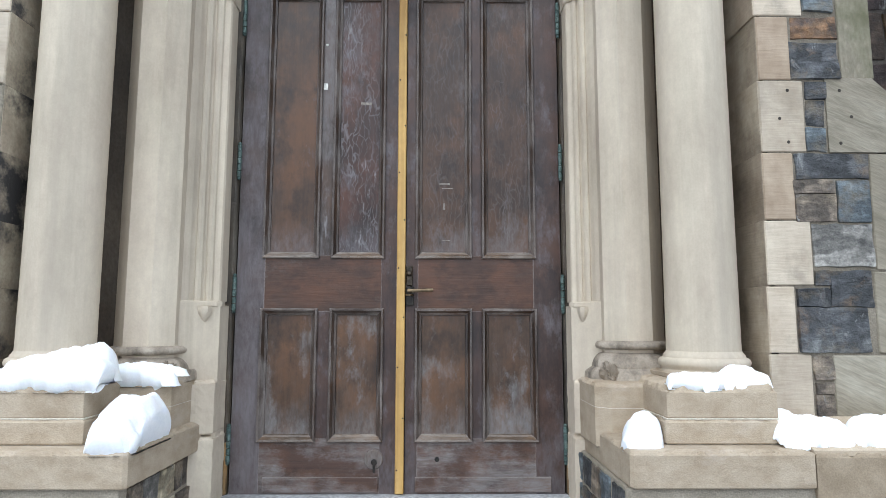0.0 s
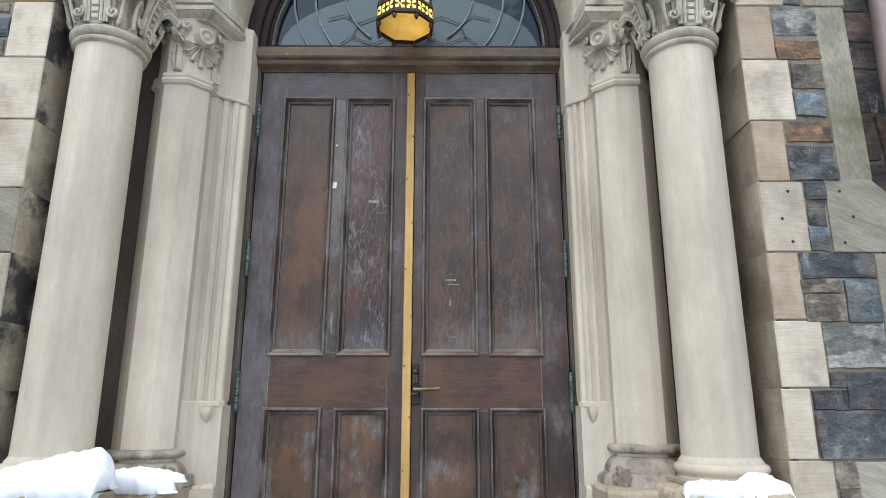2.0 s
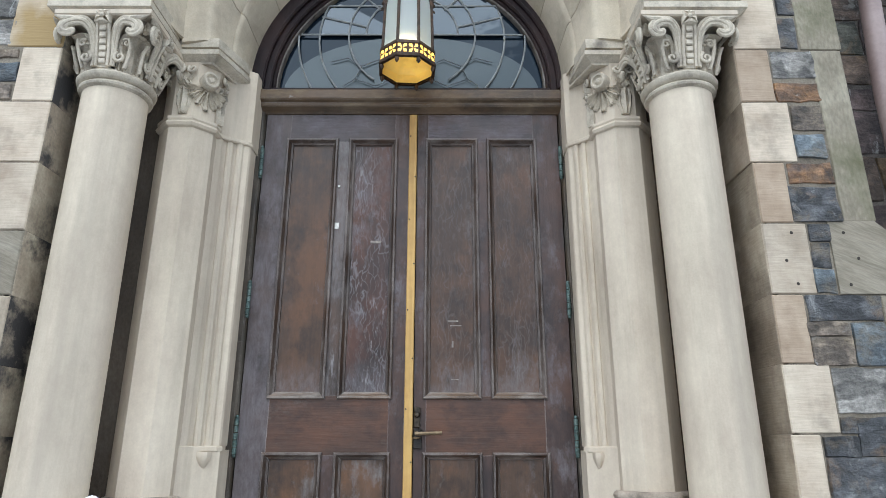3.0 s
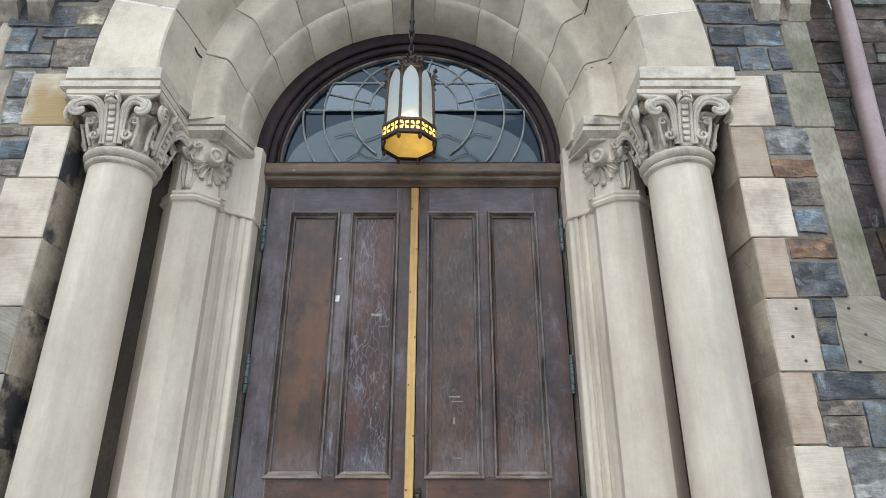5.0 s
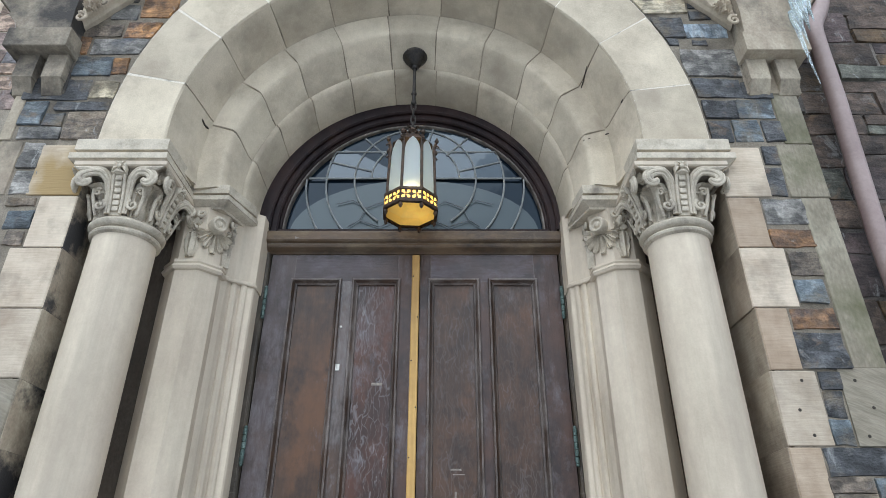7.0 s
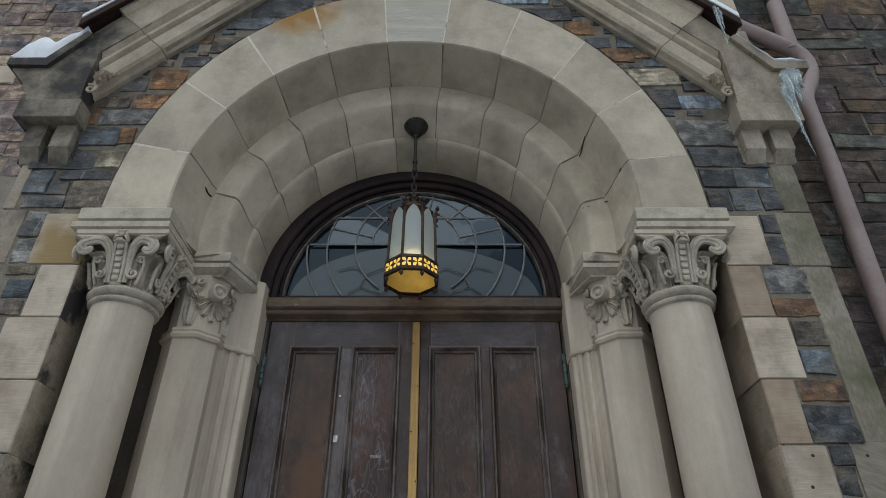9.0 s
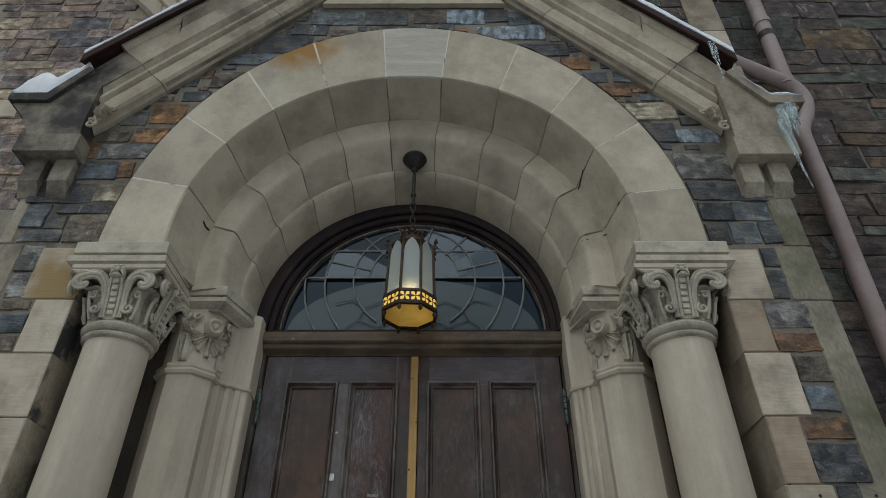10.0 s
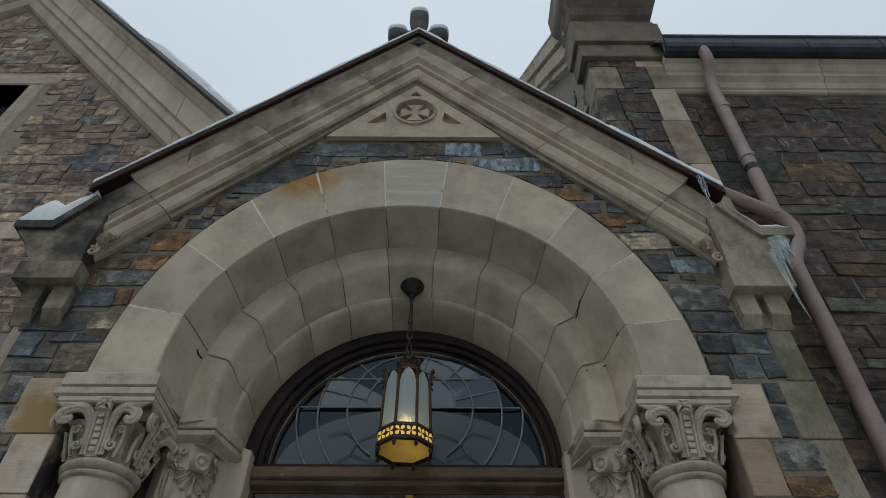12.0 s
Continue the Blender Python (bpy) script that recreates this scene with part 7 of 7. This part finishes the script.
for nm, (x0, x1, z0, z1) in (("window_2", (-6.25, -4.40, 5.9, 7.60)), ("window_3", (-5.6, -3.62, 3.2, 5.08))):
    w = thing(nm, "dark glazed window in a pale stone surround", "window", "", "structure", (x1, LYW, z0))
    attach(part("window_frame", box(x1 - 0.02, x1 + 0.17, LYW - 0.01, LYW + 0.35, z0, z1, 0.015), SAND), w)
    attach(part("window_frame", box(x0 - 0.17, x0 + 0.02, LYW - 0.01, LYW + 0.35, z0, z1, 0.015), SAND), w)
    attach(part("window_head", box(x0 - 0.3, x1 + 0.30, LYW - 0.015, LYW + 0.35, z1, z1 + 0.22, 0.015), SAND), w)
    attach(part("window_sill", box(x0 - 0.2, x1 + 0.2, LYW - 0.06, LYW + 0.35, z0 - 0.14, z0, 0.02), SAND), w)
    # the grey base colour of these panes stands in for their reflection
    attach(part("pane", box(x0, x1, LYW + 0.28, LYW + 0.29, z0, z1, 0), GREYISH_PANE), w)
    attach(part("window_bar", box((x0 + x1) / 2 - 0.04, (x0 + x1) / 2 + 0.04, LYW + 0.22, LYW + 0.30, z0, z1, 0.01), FRAME), w)
wing_cope = thing("wing_coping", "broad moulded stone coping up the gable of the wing", "coping", "", "structure", (GX, LYW, 8.0))
WC = [(-0.80, -0.34), (-0.74, -0.34), (-0.72, -0.30), (-0.69, -0.27), (-0.68, -0.24), (-0.66, -0.24), (-0.50, -0.23), (-0.34, -0.22), (-0.33, -0.18), (-0.31, -0.18), (-0.28, -0.19), (-0.20, -0.17), (-0.19, -0.12), (-0.17, -0.12), (-0.12, -0.12), (-0.02, -0.08), (0.0, -0.02), (0.0, 0.10), (-0.80, 0.10)]
for s in (1, -1):
    for u0, u1 in ((0, 0.9), (0.9, 1.9), (1.9, 2.9), (2.9, 3.9), (3.9, 5.0)):
        attach(part("coping_stone", rings([[(GX + s * u, LYW + y, GZ - d - GR * u) for d, y in WC] for u in (u0 + 0.003 * (u0 > 0), u1 - 0.003)]), LIME), wing_cope)
    tagged(part("wing_roof", rings([[(GX + s * u, y, GZ + 0.80 + h - GR * u) for h, y in ((0.0, LYW - 0.40), (0.06, LYW - 0.40), (0.06, 5.0), (0.0, 5.0))] for u in (0, 5.0)]), SLATEROOF), "dark slate roof of the wing", "roof", "", "structure")
coursed(-5.6, -0.9, 3.9, 9.45, 0.09, 0.20, 0.13, 0.42, wall_left, LYW, WINGRUBBLE, (8, 6, 2, 5, 0.4), lambda x, z: z < low(x) - 0.05 and not (x < -4.1 and 5.7 < z < 7.85) and not (x < -3.4 and z < 5.35) and z > 4.2 + max(0, (x + 2.4) * 1.3) and x > -5.5, 8, 2.4, 0.011)

# ---- porch wall stones ----
stone(1.719, 2.009, 0.761, 0.939, "slate")
stone(1.801, 1.880, 1.617, 1.719, "blue")
stone(-1.984, -1.859, 2.648, 2.744, "blue")
stone(1.731, 1.864, 3.177, 3.314, "blue")
stone(-2.118, -1.997, 3.286, 3.450, "blue")
stone(1.783, 1.970, 3.333, 3.459, "blue")
stone(-2.000, -1.717, 3.638, 3.783, "blue")
stone(-1.263, -0.973, 4.674, 4.829, "blue")
stone(-0.759, -0.389, 5.110, 5.285, "blue")
stone(0.639, 0.783, 5.110, 5.263, "blue")
stone(1.769, 1.842, 0.498, 0.581, "brown")
stone(1.774, 1.840, 0.594, 0.633, "brown")
stone(1.770, 1.846, 0.646, 0.740, "brown")
stone(1.738, 1.899, 1.309, 1.425, "brown")
stone(1.731, 1.906, 1.433, 1.486, "brown")
stone(1.823, 1.964, 2.396, 2.519, "brown")
stone(-1.954, -1.872, 2.553, 2.632, "brown")
stone(-2.013, -1.873, 2.777, 2.817, "brown")
stone(-1.855, -1.646, 3.194, 3.373, "brown")
stone(-1.950, -1.719, 3.946, 4.029, "brown")
stone(-1.328, -1.133, 4.441, 4.597, "brown")
stone(-0.019, 0.208, 5.131, 5.299, "brown")
stone(1.801, 2.051, 1.114, 1.299, "grey")
stone(1.775, 1.969, 2.673, 2.812, "grey")
stone(-2.020, -1.920, 2.850, 2.987, "grey")
stone(-2.032, -1.936, 3.008, 3.164, "grey")
stone(-2.094, -1.871, 3.194, 3.268, "grey")
stone(1.542, 1.873, 3.634, 3.842, "grey")
stone(-1.863, -1.536, 3.804, 3.922, "grey")
stone(-1.803, -1.661, 4.084, 4.208, "grey")
stone(1.916, 2.049, 1.310, 1.486, "blue")
stone(1.824, 1.948, 2.253, 2.369, "blue")
stone(1.600, 1.841, 3.936, 4.044, "pale")
stone(0.428, 0.889, 4.944, 5.090, "pale")
stone(0.208, 0.475, 5.124, 5.285, "pale")
stone(1.768, 1.953, 2.122, 2.223, "rust")
stone(1.774, 1.976, 2.547, 2.644, "rust")
stone(-1.704, -1.622, 3.650, 3.766, "rust")
stone(-2.008, -1.886, 3.804, 3.936, "rust")
stone(-1.694, -1.494, 3.936, 4.054, "rust")
stone(-1.638, -1.432, 4.104, 4.277, "rust")
stone(1.180, 1.382, 4.347, 4.470, "rust")
stone(0.971, 1.162, 4.615, 4.735, "rust")
stone(1.718, 1.849, 0.947, 1.023, "slate")
stone(1.865, 2.036, 0.947, 1.098, "slate")
stone(1.800, 1.856, 1.034, 1.097, "slate")
stone(1.744, 2.056, 1.494, 1.603, "slate")
stone(1.807, 1.879, 1.730, 1.843, "slate")
stone(1.808, 1.892, 1.855, 1.927, "slate")
stone(1.750, 1.957, 1.942, 2.107, "slate")
stone(1.834, 1.911, 2.836, 3.006, "slate")
stone(1.846, 1.924, 3.027, 3.141, "slate")
stone(1.598, 1.710, 3.177, 3.314, "slate")
stone(1.888, 1.983, 3.177, 3.314, "slate")
stone(-1.979, -1.880, 3.275, 3.369, "slate")
stone(1.593, 1.774, 3.333, 3.459, "slate")
stone(-1.944, -1.653, 3.393, 3.451, "slate")
stone(-2.141, -1.802, 3.466, 3.609, "slate")
stone(1.837, 1.991, 3.475, 3.590, "slate")
stone(1.551, 1.828, 3.483, 3.610, "slate")
stone(1.416, 1.589, 3.936, 4.104, "slate")
stone(1.105, 1.255, 4.481, 4.585, "slate")
stone(0.695, 1.028, 4.766, 4.892, "slate")
stone(-1.121, -0.725, 4.797, 5.056, "slate")
stone(-0.883, -0.640, 4.990, 5.124, "slate")
stone(-0.367, -0.080, 5.110, 5.263, "slate")
stone(0.476, 0.641, 5.145, 5.299, "slate")
stone(-1.780, -1.641, 3.474, 3.597, "tan")
stone(1.310, 1.631, 4.135, 4.277, "tan")
# small stones that fill what is left between arch and coping
fill = random.Random(17)
for nx, nz, sx, sz, wid, hei in ((62, 62, 0.068, 0.045, (0.10, 0.19), (0.06, 0.11)), (150, 92, 0.028, 0.030, (0.05, 0.10), (0.038, 0.065))):
    for zi in range(nz):
        for xi in range(nx):
            x0, z0 = -2.10 + sx * xi, 3.18 + sz * zi
            x1, z1 = x0 + fill.uniform(*wid), z0 + fill.uniform(*hei)
            xm, zm = (x0 + x1) / 2, (z0 + z1) / 2
            if zm > 5.28 or zm > rake_z(xm, 0.62) or x1 > 1.985 or (abs(xm - CX) > 1.80 and zm > 3.55) or (xm > 1.8 and zm < 3.6):
                continue
            if ((xm - CX) / (EXT_A + 0.02)) ** 2 + ((zm - EXT_Z) / (EXT_B + 0.02)) ** 2 < 1:
                continue
            if any(x0 < b + 0.002 and x1 > a - 0.002 and z0 < d + 0.002 and z1 > c - 0.002 for a, b, c, d in placed):
                continue
            stone(x0 + 0.004, x1 - 0.004, z0 + 0.004, z1 - 0.004, fill.choice(["slate", "brown", "rust", "slate", "grey", "blue"]))
# quoins beside the openings and at the corners
quoin(1.600, 1.833, 2.829, 3.141)
quoin(1.600, 1.761, 2.541, 2.829, BASEQUOIN)
quoin(1.598, 1.813, 2.229, 2.541)
quoin(1.606, 1.747, 1.934, 2.229, BASEQUOIN)
quoin(1.602, 1.795, 1.610, 1.934)
quoin(1.599, 1.732, 1.314, 1.610, BASEQUOIN)
quoin(1.594, 1.790, 1.034, 1.314)
quoin(1.588, 1.705, 0.752, 1.034)
quoin(1.584, 1.758, 0.400, 0.752)
quoin(1.980, WIDE_R, 3.160, 3.600, MOSSY, 0.35)
quoin(1.925, WIDE_R, 2.825, 3.160, MOSSY, 0.35)
quoin(1.968, WIDE_R - 0.01, 1.940, 2.825, MOSSY, 0.35)
quoin(1.848, 2.080, 0.400, 0.748, STREAKED)
for z0, z1, m in ((2.837, 3.157, OCHRE), (2.540, 2.837, SAND), (2.225, 2.540, SAND), (1.895, 2.225, SAND), (1.600, 1.895, STREAKED), (1.305, 1.600, KNEELER), (1.02, 1.305, STREAKED), (0.72, 1.02, KNEELER), (0.40, 0.72, STREAKED)):
    wide = {2.837: 0.27, 2.540: 0.19, 2.225: 0.25}.get(z0, 0.22)
    quoin(-1.665 - wide, -1.665, z0, z1, m)
quoin(WIDE_L, -2.125, 3.185, 3.60, KNEELER, 0.35)
quoin(WIDE_L, -2.045, 2.84, 3.18, KNEELER, 0.35)
# old fixing holes in the tooled stones
for x, z in ((1.727, 1.888), (1.686, 1.761), (1.719, 1.656), (1.955, 1.888), (2.000, 1.770), (1.945, 1.652)):
    attach(part("fixing_hole", moved(lathe([(0.0075, 0.0), (0.0065, 0.0012), (0.001, 0.0014)], 0, 0, 10), Matrix.Translation((x, FRONT - (0.004 if x < 1.85 else 0.006), z)) @ Matrix.Rotation(radians(90), 4, "X")), FISSURE), wall_porch)
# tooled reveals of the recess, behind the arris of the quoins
# right lining: quoin stone with its shade put into the colour; left: sooty
for rows, arris, side, mat in (((0.50, 0.752, 1.034, 1.314, 1.610, 1.934, 2.229, 2.541, 2.829, 3.10), (1.584, 1.588, 1.594, 1.599, 1.602, 1.606, 1.598, 1.600, 1.600), 1, BROWN_AND_SHADED), ((0.50, 0.72, 1.02, 1.305, 1.600, 1.895, 2.225, 2.540, 2.837, 3.10), (-1.665,) * 9, -1, SOOTED)):
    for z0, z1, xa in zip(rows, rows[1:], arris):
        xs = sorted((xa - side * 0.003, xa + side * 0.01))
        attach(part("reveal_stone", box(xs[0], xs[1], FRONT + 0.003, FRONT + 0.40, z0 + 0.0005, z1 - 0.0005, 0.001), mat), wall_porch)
# sloped offset of the side buttress
butt = thing("buttress", "low stone buttress with a snow-dusted sloping top", "buttress", "", "structure", (2.3, FRONT, -0.72))
attach(part("weathering", prism([(1.893, 1.612), (2.45, 1.612), (2.10, 1.945), (1.893, 1.945)], FRONT - 0.006, FRONT + 0.30), STREAKED), butt)
attach(part("body", box(2.06, 2.48, FRONT + 0.012, FRONT + 0.3, -0.72, 1.612, 0.01), MORTAR), butt)
for x0, z0, z1 in ((2.062, 1.10, 1.608), (2.046, 0.752, 1.096), (2.084, 0.40, 0.748)):
    quoin(x0, 2.49, z0, z1, STREAKED, 0.28, FRONT, butt)

# ---- downpipes ----
down = thing("downpipe", "pink-brown painted metal downpipe on the dark wall", "downpipe", "downpipes", "", (2.5, -0.6, 0))
attach(part("upper_pipe", tube(bend([(2.62, -0.74, 6.84), (2.63, -0.735, 6.66), (2.625, -0.60, 6.46), (2.61, -0.60, 6.20), (2.528, -0.60, 4.62)], 0.10), 0.052, 16), PIPE, None, "", True), down)
attach(part("lower_pipe", tube(bend([(1.40, -0.42, 5.42), (2.11, -0.60, 4.98), (2.38, -0.60, 4.765), (2.57, -0.60, 4.61), (2.605, -0.60, 4.47), (2.565, -0.60, 4.33), (2.475, -0.60, 4.18), (2.462, -0.60, 3.93), (2.452, -0.60, 3.6), (2.40, -0.60, 2.7), (2.38, -0.60, -0.7)], 0.07, 7), 0.050, 16), PIPE, None, "", True), down)
for z in (6.02, 5.30):
    attach(part("collar", tube([(2.535 + 0.0593 * (z - 4.80), -0.60, z), (2.538 + 0.0593 * (z - 4.80), -0.60, z + 0.05)], 0.060, 16), PIPE, None, "", True), down)
attach(part("clamp", tube([(2.553, -0.60, 5.14), (2.557, -0.60, 5.20)], 0.0545, 16), IRON), down)

# ---- snow ----
def wash(x, y):
    """Height of the wall ledge: a flat nosing and the sloping course behind it."""
    return 0.396 if y < -0.945 else min(0.50, 0.40 + 0.488 * (y + 0.945))


def block_top(x, y):
    return 0.648 if y > -0.80 else 0.648 + (y + 0.80) * 0.75


def ridge(a, b, n=6):
    """Lumps along a line, growing evenly from a to b."""
    return [tuple(p + (q - p) * k / (n - 1) for p, q in zip(a, b)) for k in range(n)]


heap("snow_heap", ridge((-1.48, -0.79, 0.06, 0.05, 0.085), (-1.215, -0.68, 0.07, 0.09, 0.145), 8) + ridge((-1.68, -0.81, 0.10, 0.05, 0.02), (-1.42, -0.80, 0.11, 0.06, 0.065), 6) + ridge((-1.38, -0.80, 0.10, 0.065, 0.07), (-1.185, -0.77, 0.075, 0.09, 0.09), 5), block_top, "thick white snow on the plinth below the column", 0.010, -0.838, 2.0, (-99.0, -1.140))
heap("snow_heap", ridge((-1.055, -0.90, 0.065, 0.06, 0.125), (-1.055, -0.74, 0.085, 0.12, 0.185), 5) + ridge((-1.01, -0.89, 0.065, 0.07, 0.12), (-0.995, -0.70, 0.06, 0.15, 0.180), 5), lambda x, y: 0.400, "rounded white snow heap on the plinth ledge", 0.010, -0.948, 2.6, (-99.0, -0.952))
heap("snow_heap", [(-1.13, -0.53, 0.13, 0.06, 0.085), (-1.05, -0.51, 0.10, 0.045, 0.06), (-1.15, -0.55, 0.08, 0.03, 0.03)], lambda x, y: 0.613, "thin white snow on the pilaster footing", 0.010, -0.556)
heap("snow_heap", ridge((-1.12, -0.475, 0.08, 0.035, 0.05), (-0.985, -0.46, 0.055, 0.03, 0.03), 5), lambda x, y: 0.652, "thin white snow tongue on the pilaster base", 0.008, None, 2.0)
heap("snow_heap", [(-1.98, -0.85, 0.34, 0.08, 0.06), (-1.78, -0.88, 0.12, 0.06, 0.07)], wash, "white snow along the wall ledge", 0.014, -0.95)
heap("snow_heap", [(1.22, -0.80, 0.09, 0.040, 0.036), (1.33, -0.795, 0.12, 0.036, 0.030), (1.425, -0.785, 0.08, 0.045, 0.060), (1.49, -0.79, 0.060, 0.04, 0.036)], block_top, "thin white snow on the plinth below the column", 0.008, -0.832)
heap("snow_heap", [(1.005, -0.850, 0.075, 0.075, 0.118), (1.03, -0.80, 0.07, 0.07, 0.122)], lambda x, y: 0.400, "rounded white snow lump on the plinth ledge", 0.008, -0.945, 2.4, (0.932, 99.0))
heap("snow_heap", [(1.60, -0.83, 0.07, 0.09, 0.055), (1.66, -0.86, 0.09, 0.07, 0.060), (1.75, -0.87, 0.065, 0.06, 0.06), (1.86, -0.89, 0.05, 0.04, 0.04), (1.92, -0.86, 0.10, 0.07, 0.06), (2.06, -0.86, 0.12, 0.08, 0.06), (2.22, -0.85, 0.2, 0.08, 0.06)], wash, "white snow along the wall ledge", 0.010, -0.93)
for side, thick, label in ((-1, 0.27, "white snow on the kneeler"), (1, 0.045, "thin white snow on the kneeler")):
    X = mirror(side)
    up, wide = (0.035, 0.03) if side < 0 else (0.0, 0.0)
    loops = []
    for i in range(40):
        t = i / 39
        u = 2.385 + wide - t * (0.36 + wide)
        base = 4.178 + up + max(0.0, 2.195 - u) * 1.43
        h = thick * max(0.03, math.sin(math.pi * min(1.0, t * 2.6 + 0.02) * 0.5) * (1 - 0.72 * t ** 1.6)) * (1 + 0.12 * noise.noise((u * 9, side, 3)) + 0.05 * noise.noise((u * 40, side, 1)))
        lip = 0.010 * noise.noise((u * 22, side, 8))
        loops.append([(X(u), y, base + d) for d, y in ((0.0, -0.885), (h * 0.30, -0.899 + lip), (h * 0.62, -0.896 + lip), (h * 0.88, -0.872), (h, -0.82), (h, -0.5), (0.0, -0.5))])
    tagged(part("snow_heap", rings(loops), SNOW, None, label, True), "", "snow", "", "stuff")
for side, grp in ((1, 0.055), (-1, 0.055)):
    X = mirror(side)
    loops = []
    for i in range(60):
        u = 2.05 * i / 59
        h = grp * (0.7 + 0.8 * noise.noise((u * 4, side, 0)) + 0.4 * noise.noise((u * 15, side, 2)))
        if side == 1 and 1.45 < u:
            h += 0.03
        h = max(0.012, 1.15 * h)
        loops.append([(X(u), y, APEX + 0.05 + d - RAKE * u) for d, y in ((-0.004, -0.938), (0.0, -0.949), (h * 0.55, -0.950), (h * 0.9, -0.935), (h, -0.90), (h + 0.01, -0.6), (0, -0.6))])
    tagged(part("roof_snow", rings(loops), SNOW, None, "thin white snow along the porch roof edge", True), "", "snow", "", "stuff")
loops = []
for i in range(90):
    u = 5.0 * i / 89
    h = max(0.01, 0.05 + 0.07 * noise.noise((u * 2.2, 4, 0)) + 0.03 * noise.noise((u * 9, 4, 0)) + 0.13 * max(0, 1 - abs(u - 2.95) / 0.75) ** 0.5)
    loops.append([(GX + u, y, GZ + 0.86 + d - GR * u) for d, y in ((0, LYW - 0.395), (h * 0.5, LYW - 0.405), (h * 0.85, LYW - 0.38), (h, LYW - 0.30), (h, 0.8), (0, 0.8))])
tagged(part("roof_snow", rings(loops), SNOW, None, "white snow on the roof edge of the wing", True), "", "snow", "", "stuff")
loops = [[(x + 0.0, y, 1.945 - 0.967 * (x - 2.10) + h) for h, y in ((0, FRONT + 0.01), (0.018, FRONT + 0.02), (0.03, FRONT + 0.1), (0, FRONT + 0.24))] for x in (2.11, 2.2, 2.32, 2.44)]
tagged(part("buttress_snow", rings(loops), SNOW, None, "thin white snow on the buttress slope", True), "", "snow", "", "stuff")

# ---- ice ----
ice = random.Random(2)
for x, y, z, ln, r in ((2.13, -0.905, 3.96, 0.54, 0.016), (2.17, -0.905, 4.06, 0.34, 0.026), (2.21, -0.90, 4.08, 0.26, 0.028), (2.25, -0.895, 4.08, 0.18, 0.022), (1.875, -0.95, 4.62, 0.38, 0.012), (1.90, -0.95, 4.60, 0.20, 0.012)):
    pts, rad = [], []
    for i in range(9):
        t = i / 8
        pts.append((x + 0.02 * t * (ln > 0.5) + 0.006 * ice.uniform(-1, 1), y, z - ln * t))
        rad.append(max(0.0015, r * (1 - t) ** 0.8 * ice.uniform(0.85, 1.15)))
    tagged(part("icicle", tube(pts, rad, 8), ICE, None, "clear icicle hanging from the kneeler", True), "", "icicle", "icicles")
